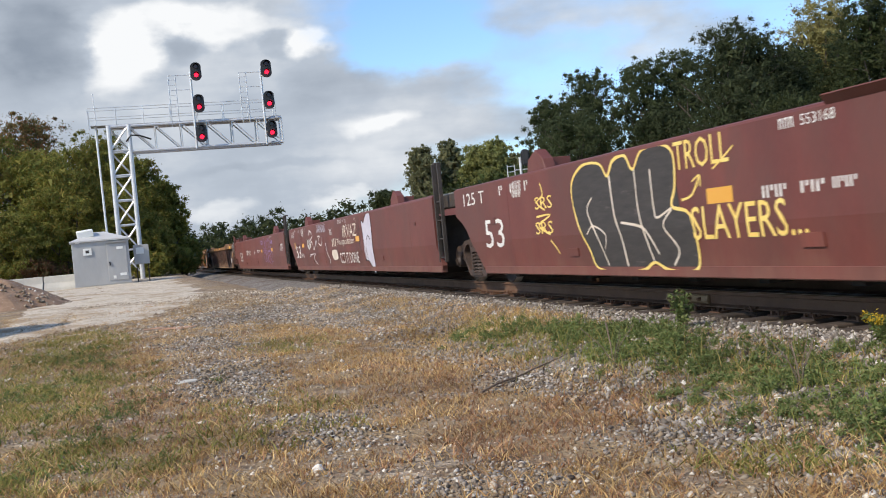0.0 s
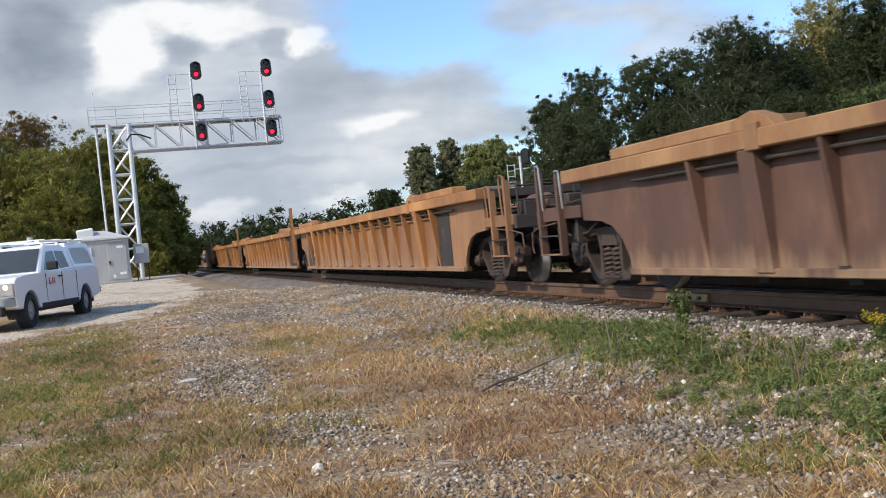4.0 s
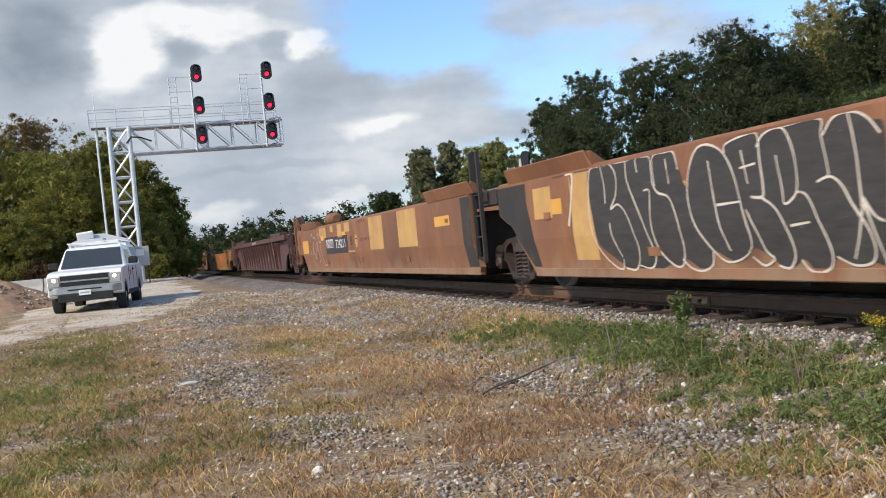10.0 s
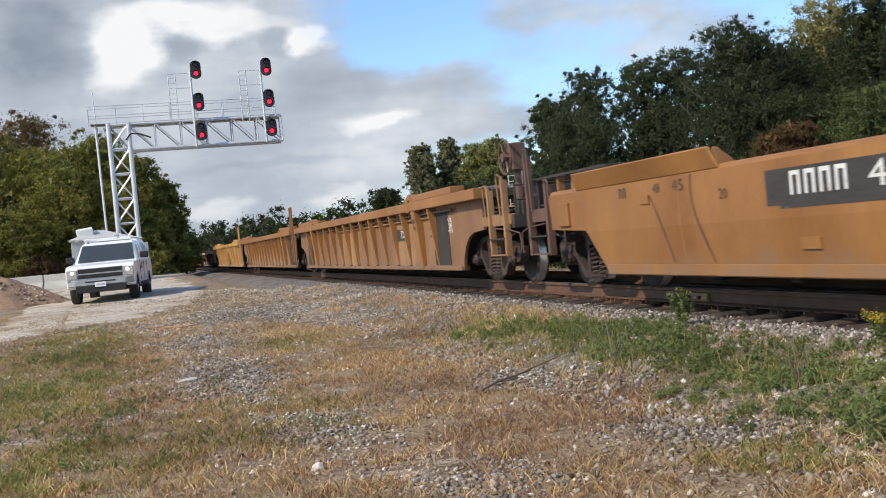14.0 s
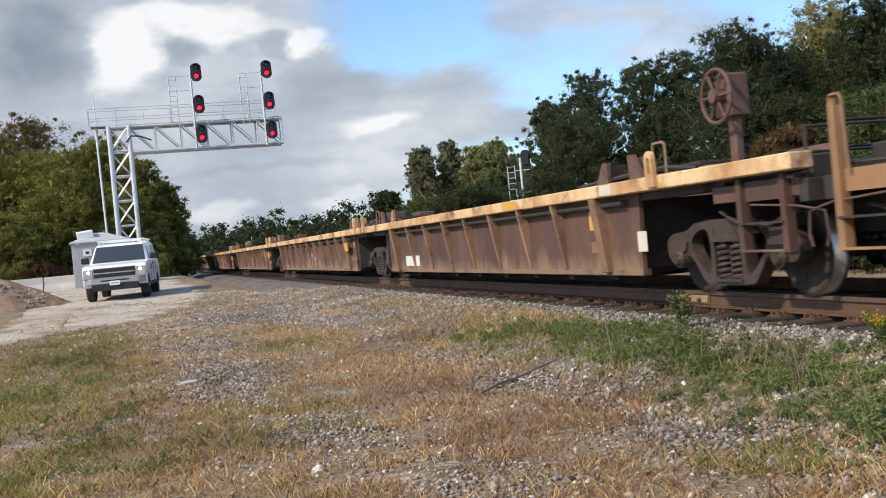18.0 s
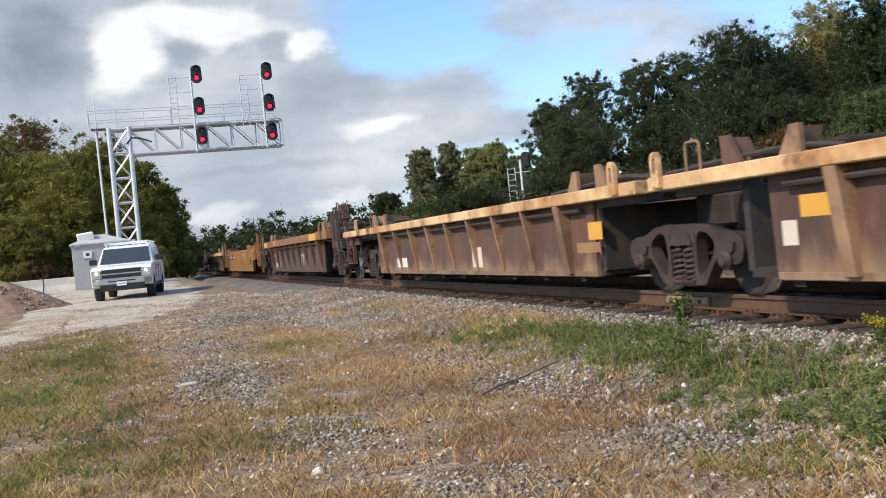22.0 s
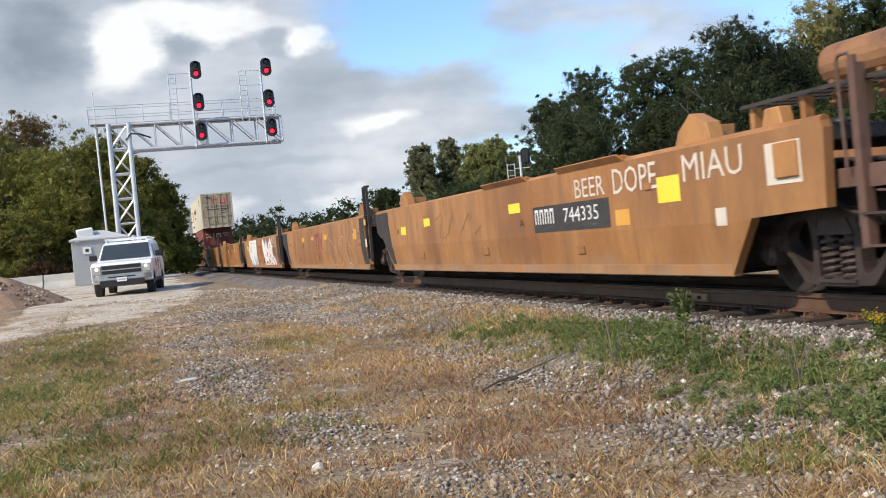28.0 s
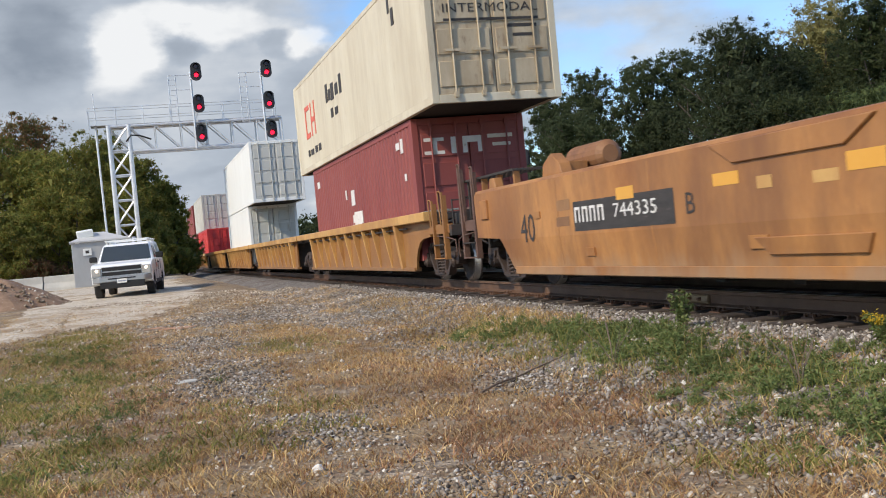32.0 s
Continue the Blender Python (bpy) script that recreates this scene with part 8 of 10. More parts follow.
    spray([(533.28, 1.04), (533.19, 0.91)], 0.018, "crimson", 3)
    spray([(535.45, 1.15), (535.49, 0.76)], 0.018, "crimson", 3)
    spray([(534.41, 0.96), (534.42, 0.72), (534.48, 0.34)], 0.018, "crimson", 3)
    spray([(532.91, 1.5), (532.88, 1.31), (532.87, 1.17)], 0.035, "white", 3)
    spray([(532.97, 1.48), (532.76, 1.51), (532.74, 1.43), (532.89, 1.36), (532.72, 1.28), (532.77, 1.18), (532.87, 1.16)], 0.035, "white", 3)
    spray([(532.57, 1.45), (532.67, 1.42), (532.64, 1.26), (532.53, 1.28)], 0.035, "white", 3)
    spray([(532.65, 1.35), (532.57, 1.36)], 0.035, "white", 3)
    spray([(532.49, 1.46), (532.46, 1.25), (532.38, 1.28)], 0.035, "white", 3)
    spray([(532.24, 1.41), (532.4, 1.34), (532.29, 1.22), (532.27, 1.11), (532.4, 1.09)], 0.035, "white", 3)
    spray([(532.86, 1.08), (532.54, 1.09)], 0.035, "white", 3)
    spray([(532.3, 1.44), (532.16, 1.46)], 0.035, "white", 3)
    spray([(532.25, 1.49), (532.18, 1.39)], 0.035, "white", 3)
    spray([(532.58, 1.05), (532.71, 0.93), (532.69, 0.75), (532.58, 0.72), (532.5, 0.87), (532.53, 1.03), (532.58, 1.05)], 0.06, "charcoal", 1)
    spray([(532.38, 1.04), (532.22, 1.03), (532.3, 0.88), (532.22, 0.77), (532.38, 0.71)], 0.06, "charcoal", 1)
    spray([(532.84, 0.98), (532.8, 0.75), (532.79, 0.68)], 0.06, "charcoal", 1)
    spray([(532.12, 0.93), (532.11, 0.68)], 0.06, "charcoal", 1)
    spray([(533.32, 1.38), (533.19, 1.46), (533.06, 1.39)], 0.06, "charcoal", 1)
    spray([(532.63, 1.44), (532.59, 1.19)], 0.06, "charcoal", 1)
    fill([(541.75, 1.5), (540.94, 1.51), (539.91, 1.53), (539.44, 1.53), (538.69, 1.5), (538.7, 1.3), (538.91, 1.04), (539.04, 0.85), (539.01, 0.65), (538.76, 0.42), (538.52, 0.29), (539.21, 0.29), (539.61, 0.46), (540.12, 0.29), (540.62, 0.29), (540.98, 0.43), (541.64, 0.57), (541.97, 0.76), (541.93, 1.09)], "whitewash", 1.6)
    fill([(541.28, 1.02), (541.09, 1.19), (540.8, 1.26), (540.87, 1.0), (541.05, 0.94)], "bluegrey", 2.2)
    fill([(540.32, 1.11), (540.13, 1.06), (540.29, 0.85), (540.48, 0.9)], "bluegrey", 2.2)
    fill([(539.78, 1.54), (539.69, 1.28), (539.61, 1.07), (539.8, 1.21)], "bluegrey", 2.2)
    fill([(540.07, 0.93), (539.67, 0.67), (539.14, 0.29), (539.64, 0.34), (540.04, 0.59)], "bluegrey", 2.2)
    fill([(538.99, 0.73), (538.76, 0.42), (538.52, 0.29), (538.99, 0.29), (539.25, 0.54)], "bluegrey", 2.2)
    fill([(541.93, 0.9), (541.48, 0.61), (540.74, 0.34), (541.07, 0.3), (541.79, 0.57)], "bluegrey", 2.2)
    fill([(540.74, 0.82), (540.54, 0.6), (540.37, 0.3), (540.7, 0.3)], "bluegrey", 2.2)
    fill([(540.91, 1.44), (540.66, 1.38), (540.3, 1.45), (540.47, 1.3), (540.77, 1.34)], "bluegrey", 2.2)
    spray([(541.75, 1.5), (541.93, 1.09), (541.97, 0.76), (541.64, 0.57)], 0.03, "bluegrey", 3)
    spray([(539.43, 1.14), (539.2, 1.17), (539.32, 0.94), (539.08, 0.77)], 0.03, "bluegrey", 3)
    spray([(541.74, 1.22), (541.44, 1.25), (541.38, 0.97), (541.69, 0.89)], 0.03, "bluegrey", 3)
    spray([(539.27, 1.34), (538.94, 1.34), (538.75, 1.28)], 0.03, "bluegrey", 3)
    spray([(536.45, 0.34), (536.34, 0.53), (536.27, 0.4), (536.15, 0.56), (536.06, 0.34)], 0.025, "cream", 1)
    plate(535.88, 536.27, 1.1, 1.23, "reflect")
    plate(533.83, 534.27, 1.1, 1.25, "reflect")
    plate(542.27, 542.68, 1.01, 1.24, "reflect")
    plate(540.27, 540.62, 1.12, 1.24, "reflect")
    plate(531.94, 532.05, 1.04, 1.24, "reflect")
    plate(533.78, 534.74, 1.33, 1.54, "ochre")
    # cars 28
    emblem(551.73, 553.49, 0.75, 1.21, "logo_red")
    word(555.69, 554.59, 1.19, 0.28, "BEAST", "pipe")
    word(554.26, 553.05, 1.24, 0.27, "BEAST", "pipe")
    word(552.8, 551.46, 1.25, 0.28, "BEAST", "pipe")
    word(551.27, 550.05, 1.25, 0.28, "BEAST", "pipe")
    spray([(557.38, 1.25), (557.81, 1.02), (557.64, 0.76), (557.3, 0.67)], 0.03, "ochre", 1)
    spray([(557.02, 1.31), (556.85, 1.1), (556.57, 1.32)], 0.03, "charcoal", 1)
    word(555.97, 555.83, 0.85, 0.15, "C", "charcoal")
    plate(553.62, 554.04, 1.08, 1.22, "deep")
    plate(551.3, 551.77, 1.08, 1.23, "deep")
    plate(549.53, 550.02, 1.07, 1.25, "deep")
    plate(555.26, 555.69, 1.07, 1.21, "deep")
    plate(549.59, 550.53, 1.32, 1.58, "patch")
    word(559.66, 559.02, 1.25, 0.18, "125-T", "white")
    word(558.59, 558.17, 0.78, 0.36, "40", "charcoal")
    # cars 29
    plate(570.14, 572.69, 0.78, 1.15, "charcoal")
    code(572.65, 571.75, 0.89, 0.19, 4, "white")
    word(571.55, 570.51, 0.91, 0.16, "744335", "white")
    word(569.9, 569.73, 0.87, 0.21, "B", "charcoal")
    word(574.59, 574.04, 0.68, 0.4, "40", "charcoal")
    plate(571.02, 571.45, 1.1, 1.24, "deep")
    plate(568.93, 569.37, 1.1, 1.22, "deep")
    plate(566.98, 567.43, 1.08, 1.23, "deep")
    plate(568.42, 568.65, 1.03, 1.14, "patch")
    plate(567.53, 567.86, 1.02, 1.12, "patch")
    plate(572.78, 573.21, 1.06, 1.2, "ochre")
    plate(572.83, 573.26, 0.86, 0.98, "ochre")
    hatch((569.38, 567.04), 1.49, (568.99, 567.42), 1.29)
    hatch((568.77, 567.19), 0.60, (568.55, 567.28), 0.44)
    hatch((553.24, 552.14), 0.60, (553.4, 552.05), 0.46)
    hatch((537.3, 535.9), 0.60, (537.1, 536.1), 0.44)


markings()


# ---- signal, relay house ----
def signal_gantry():
    g = thing("signal_gantry", "galvanised cantilever signal bridge with red lamps over the track", "railway signal")
    base = spot(-7.1, 62.5)
    z0 = land(base.x, base.y)
    frame_m = Matrix.Translation((base.x, base.y, 0)) @ pose(0, 0, 0, 0, 0, math.degrees(TH))      # x across the track
    g.matrix_basis = frame_m
    top, w = z0 + 8.95, 0.55
    legs = [(-w, -0.5), (w, -0.5), (-w, 0.5), (w, 0.5)]
    for x, y in legs:
        bm = bmesh.new()
        bar(bm, (x, y, z0 - 0.2), (x, y, top), 0.13, 10)
        part("leg", bm, M["galv"], g)
        bm = bmesh.new()
        box(bm, x - 0.25, x + 0.25, y - 0.25, y + 0.25, z0 - 0.1, z0 + 0.08)
        part("foot", bm, M["concrete"], g)
    n = 6
    for k in range(n):
        a, b = z0 + 0.4 + k * 1.42, z0 + 0.4 + (k + 1) * 1.42
        for y in (-0.5, 0.5):
            bm = bmesh.new()
            bar(bm, (-w, y, b), (w, y, b), 0.055, 6)
            part("cross_bar", bm, M["galv"], g)
            bm = bmesh.new()
            bar(bm, (-w if y < 0 else w, y, a), (w if y < 0 else -w, y, b), 0.06, 6)
            part("brace", bm, M["galv_white"] if y < 0 else M["galv"], g)
        for x in (-w, w):
            bm = bmesh.new()
            bar(bm, (x, -0.5 if x < 0 else 0.5, a), (x, 0.5 if x < 0 else -0.5, b), 0.045, 6)
            part("brace", bm, M["galv"], g)
    bm = bmesh.new()
    bar(bm, (-1.15, -0.2, z0), (-1.25, -0.2, top + 0.1), 0.07, 6)
    part("conduit", bm, M["galv"], g)
    # arm
    x1 = 9.3
    za, zb = top - 0.08, top - 1.55
    for y in (-0.5, 0.5):
        for z in (za, zb):
            bm = bmesh.new()
            bar(bm, (-0.7 if z == za else w, y, z), (x1, y, z), 0.085, 8)
            part("chord", bm, M["galv"], g)
        for k in range(6):
            a = w + (x1 - w) * k / 6
            b = w + (x1 - w) * (k + 1) / 6
            bm = bmesh.new()
            bar(bm, (b, y, za), (b, y, zb), 0.045, 6)
            part("upright", bm, M["galv"], g)
            bm = bmesh.new()
            bar(bm, (a, y, za), (b, y, zb), 0.04, 6)
            part("diagonal", bm, M["galv"], g)
    bm = bmesh.new()
    box(bm, -1.5, x1, -0.5, 0.5, za + 0.08, za + 0.11)
    part("walkway", bm, M["grating"], g)
    for y in (-0.55, 0.55):
        bm = bmesh.new()
        for z in (0.55, 1.1):
            bar(bm, (-1.6, y, za + z), (x1 - 0.3, y, za + z), 0.022, 5)
        for k in range(8):
            x = -1.6 + k * (x1 + 1.3) / 7
            bar(bm, (x, y, za), (x, y, za + 1.1), 0.025, 5)
        part("railing", bm, M["galv"], g)
    bm = bmesh.new()
    bar(bm, (-1.2, 0, za), (-1.25, 0, za + 2.0), 0.03, 5)
    part("lightning_rod", bm, M["galv"], g)
    bm = bmesh.new()
    path_bar(bm, [(w - 0.2, -0.6, za - 0.9), (w + 0.1, -0.6, za - 0.55), (w + 0.6, -0.6, za - 0.6), (w + 1.2, -0.6, za - 0.85)], 0.05, 6)
    part("cable", bm, M["plastic"], g)
    for hx in (4.25, 8.3):
        bm = bmesh.new()
        bar(bm, (hx, -0.75, zb - 0.1), (hx, -0.75, za + 2.9), 0.07, 8)
        for z in (za + 2.45, za + 0.7, zb + 0.6):
            bar(bm, (hx, -0.75, z), (hx + 0.3, -1.0, z), 0.04, 6)
        m = part("mast", bm, M["galv"], g)
        bm = bmesh.new()
        for xx in (hx - 1.25, hx - 0.85):
            bar(bm, (xx, -0.55, za - 0.2), (xx, -0.55, za + 2.75), 0.03, 5)
        for k in range(9):
            bar(bm, (hx - 1.25, -0.55, za + 0.1 + k * 0.3), (hx - 0.85, -0.55, za + 0.1 + k * 0.3), 0.018, 5)
        for z in (1.9, 2.75):
            bar(bm, (hx - 1.25, -0.55, za + z), (hx + 0.1, -0.55, za + z), 0.022, 5)
        part("ladder", bm, M["galv"], g)
        for z in (za + 2.85, za + 1.0, zb + 0.75):
            bm = bmesh.new()
            n = 20
            ring = []
            for k in range(n):
                a = 2 * math.pi * k / n
                ring.append((hx + 0.32 + 0.31 * math.cos(a), z + 0.26 * math.sin(a) + (0.27 if math.sin(a) > 0 else -0.27)))
            prism(bm, ring, -1.05, -0.98)
            head = part("signal_head", bm, M["signal"], g, "black oval signal backboard")
            for k, dz in enumerate((0.27, -0.22)):
                bm = bmesh.new()
                bar(bm, (hx + 0.32, -1.16, z + dz), (hx + 0.32, -1.05, z + dz), 0.12 if k else 0.11, 16)
                part("lamp", bm, M["lens_red"] if k else M["lens_dark"], head, "glowing red lamp" if k else "unlit lamp")
                bm = bmesh.new()
                r = 0.165
                for q in range(9):
                    a0, a1 = math.pi * q / 9, math.pi * (q + 1) / 9
                    v = [bm.verts.new((hx + 0.32 + r * math.cos(a), y, z + dz + r * math.sin(a))) for a, y in ((a0, -1.05), (a1, -1.05), (a1, -1.40), (a0, -1.40))]
                    bm.faces.new(v)
                bmesh.ops.solidify(bm, geom=bm.faces[:], thickness=0.012)
                part("hood", bm, M["signal"], head)


def relay_house():
    h = thing("relay_house", "grey steel relay house with a low hipped roof beside the signal", "equipment shed")
    c = spot(-8.55, 58.5)
    z0 = land(c.x, c.y)
    h.matrix_basis = Matrix.Translation((c.x, c.y, z0 - 0.1)) @ pose(0, 0, 0, 0, 0, math.degrees(TH) + 3)
    x0, x1, y0, y1, zt = -1.5, 1.35, -1.2, 1.2, 2.45
    bm = bmesh.new()
    box(bm, x0, x1, y0, y1, 0.14, zt)
    part("wall", bm, M["shed"], h, bevel=0.02)
    bm = bmesh.new()
    box(bm, x0 - 0.05, x1 + 0.05, y0 - 0.05, y1 + 0.05, 0, 0.14)
    part("skid", bm, M["concrete"], h)
    bm = bmesh.new()
    a = [bm.verts.new(p) for p in ((x0 - 0.1, y0 - 0.1, zt), (x1 + 0.1, y0 - 0.1, zt), (x1 + 0.1, y1 + 0.1, zt), (x0 - 0.1, y1 + 0.1, zt))]
    a2 = [bm.verts.new((v.co.x, v.co.y, zt + 0.07)) for v in a]
    t = [bm.verts.new(p) for p in ((-0.35, 0, zt + 0.52), (0.2, 0, zt + 0.52))]
    bm.faces.new(a[::-1])
    for i in range(4):
        bm.faces.new((a[i], a[(i + 1) % 4], a2[(i + 1) % 4], a2[i]))
    bm.faces.new((a2[0], a2[1], t[1], t[0])), bm.faces.new((a2[1], a2[2], t[1])), bm.faces.new((a2[2], a2[3], t[0], t[1])), bm.faces.new((a2[3], a2[0], t[0]))
    part("roof", bm, M["shed_roof"], h)
    bm = bmesh.new()
    box(bm, -0.42, 0.42, -0.3, 0.3, 0, 0.36, pose(-0.75, -0.45, zt + 0.28, 8, -6, 0))
    part("air_conditioner", bm, M["box_white"], h, "white roof unit", bevel=0.03)
    bm = bmesh.new()
    box(bm, 0.22, 1.22, y0 - 0.035, y0 - 0.004, 0.32, 2.25)
    d = part("door", bm, M["shed"], h, bevel=0.012)
    bm = bmesh.new()
    box(bm, 0.30, 0.36, y0 - 0.09, y0 - 0.03, 1.12, 1.32)
    part("handle", bm, M["plastic"], d)
    bm = bmesh.new()
    box(bm, 0.2, 1.24, y0 - 0.12, y0 - 0.03, 2.32, 2.37)
    part("drip_cap", bm, M["shed"], h)
    for x, z, w2, h2 in ((-0.95, 1.75, 0.42, 0.36), (0.72, 1.95, 0.32, 0.14), (0.8, 0.55, 0.34, 0.14), (-1.3, 2.4, 0.2, 0.14), (0.45, 0.42, 0.14, 0.16)):
        bm = bmesh.new()
        box(bm, x, x + w2, y0 - 0.05, y0 - 0.036 if x > 0.2 else y0 - 0.004, z, z + h2)
        s = part("notice", bm, M["box_white"], h, "white notice plate")
        if w2 > 0.4:
            bm = bmesh.new()
            box(bm, x + 0.12, x + 0.30, y0 - 0.056, y0 - 0.05, z + 0.11, z + 0.26)
            part("notice_mark", bm, M["charcoal"], s)
    # meter box between house and mast
    b = thing("meter_box", "grey steel cabinet on legs beside the relay house", "cabinet")
    b.matrix_basis = Matrix.Translation((c.x, c.y, z0)) @ pose(0, 0, 0, 0, 0, math.degrees(TH))
    bm = bmesh.new()
    box(bm, 1.62, 2.42, -0.3, 0.3, 0.95, 2.0)
    part("cabinet", bm, M["shed"], b, bevel=0.015)
    bm = bmesh.new()
    for xx in (1.7, 2.3):
        box(bm, xx, xx + 0.06, -0.05, 0.05, -0.1, 0.95)
    part("leg", bm, M["steel"], b)
    bm = bmesh.new()
    box(bm, 1.75, 2.15, -0.32, -0.303, 1.5, 1.85)
    part("notice", bm, M["box_white"], b)


signal_gantry()
relay_house()
TRUCK = []


# ---- trees ----
LEAF = dict(
    locust=island_mat("dark_locust_leaves", ((0.034, 0.049, 0.021), (0.056, 0.074, 0.030), (0.080, 0.098, 0.040), (0.044, 0.058, 0.025)), 0.7, 0.3),
    dark=island_mat("dark_green_leaves", ((0.024, 0.034, 0.016), (0.040, 0.053, 0.022), (0.058, 0.072, 0.029), (0.033, 0.043, 0.019)), 0.7, 0.25),
    dark2=island_mat("deep_green_leaves", ((0.022, 0.034, 0.012), (0.038, 0.052, 0.017), (0.058, 0.068, 0.022), (0.027, 0.036, 0.013)), 0.7, 0.25),
    green=island_mat("green_leaves", ((0.050, 0.075, 0.026), (0.080, 0.110, 0.038), (0.118, 0.148, 0.046), (0.060, 0.080, 0.030)), 0.7, 0.3),
    olive=island_mat("olive_leaves", ((0.134, 0.153, 0.050), (0.209, 0.221, 0.074), (0.260, 0.255, 0.090), (0.119, 0.146, 0.043)), 0.7, 0.3),
    yellow=island_mat("yellowing_leaves", ((0.150, 0.145, 0.050), (0.245, 0.220, 0.075), (0.340, 0.285, 0.105), (0.115, 0.125, 0.045)), 0.7, 0.3),
    pale=island_mat("pale_leaves", ((0.115, 0.130, 0.066), (0.160, 0.172, 0.086), (0.215, 0.210, 0.105), (0.140, 0.130, 0.070)), 0.7, 0.3),
    left=island_mat("autumn_green_leaves", ((0.101, 0.124, 0.026), (0.161, 0.179, 0.036), (0.253, 0.231, 0.048), (0.133, 0.143, 0.031), (0.301, 0.210, 0.048)), 0.7, 0.3),
    leftyellow=island_mat("yellow_green_leaves", ((0.117, 0.138, 0.029), (0.207, 0.206, 0.040), (0.304, 0.262, 0.050), (0.083, 0.110, 0.024)), 0.7, 0.3),
    rusttop=island_mat("green_and_orange_leaves", ((0.085, 0.098, 0.034), (0.135, 0.128, 0.046), (0.320, 0.125, 0.055), (0.105, 0.108, 0.036), (0.190, 0.150, 0.058)), 0.7, 0.3),
    rust=island_mat("russet_leaves", ((0.100, 0.050, 0.026), (0.150, 0.070, 0.034), (0.080, 0.070, 0.026), (0.120, 0.090, 0.034)), 0.7, 0.3),
)


def leaf_cloud(rng, centres, radii, per, size, slim=0.42):
    """Small leaves round each centre, three corners each."""
    n = len(centres) * per
    c = np.repeat(np.array(centres), per, 0)
    r = np.repeat(np.array(radii), per)
    v = rng.normal(size=(n, 3))
    v /= np.linalg.norm(v, axis=1)[:, None]
    pos = c + v * (r * np.minimum(np.abs(rng.normal(0.35, 0.42, n)), 1.7))[:, None] * np.array([1, 1, 0.8])
    a = rng.normal(size=(n, 3))
    a /= np.linalg.norm(a, axis=1)[:, None]
    b = np.cross(a, v + 0.3 * rng.normal(size=(n, 3)))
    b /= np.linalg.norm(b, axis=1)[:, None] + 1e-9
    s = size * rng.uniform(0.6, 1.35, n)[:, None]
    corners = np.stack([pos - a * s + b * s * slim, pos + a * s, pos - a * s * 0.7 - b * s * slim], 1)
    return corners.reshape(-1, 3)


def leaves(name, corners, material):
    n = len(corners) // 3
    me = bpy.data.meshes.new(name)
    me.vertices.add(n * 3)
    me.vertices.foreach_set("co", corners.astype(np.float32).ravel())
    me.loops.add(n * 3)
    me.loops.foreach_set("vertex_index", np.arange(n * 3, dtype=np.int32))
    me.polygons.add(n)
    me.polygons.foreach_set("loop_start", np.arange(0, n * 3, 3, dtype=np.int32))
    me.update(calc_edges=True)
    me.materials.append(material)
    return me


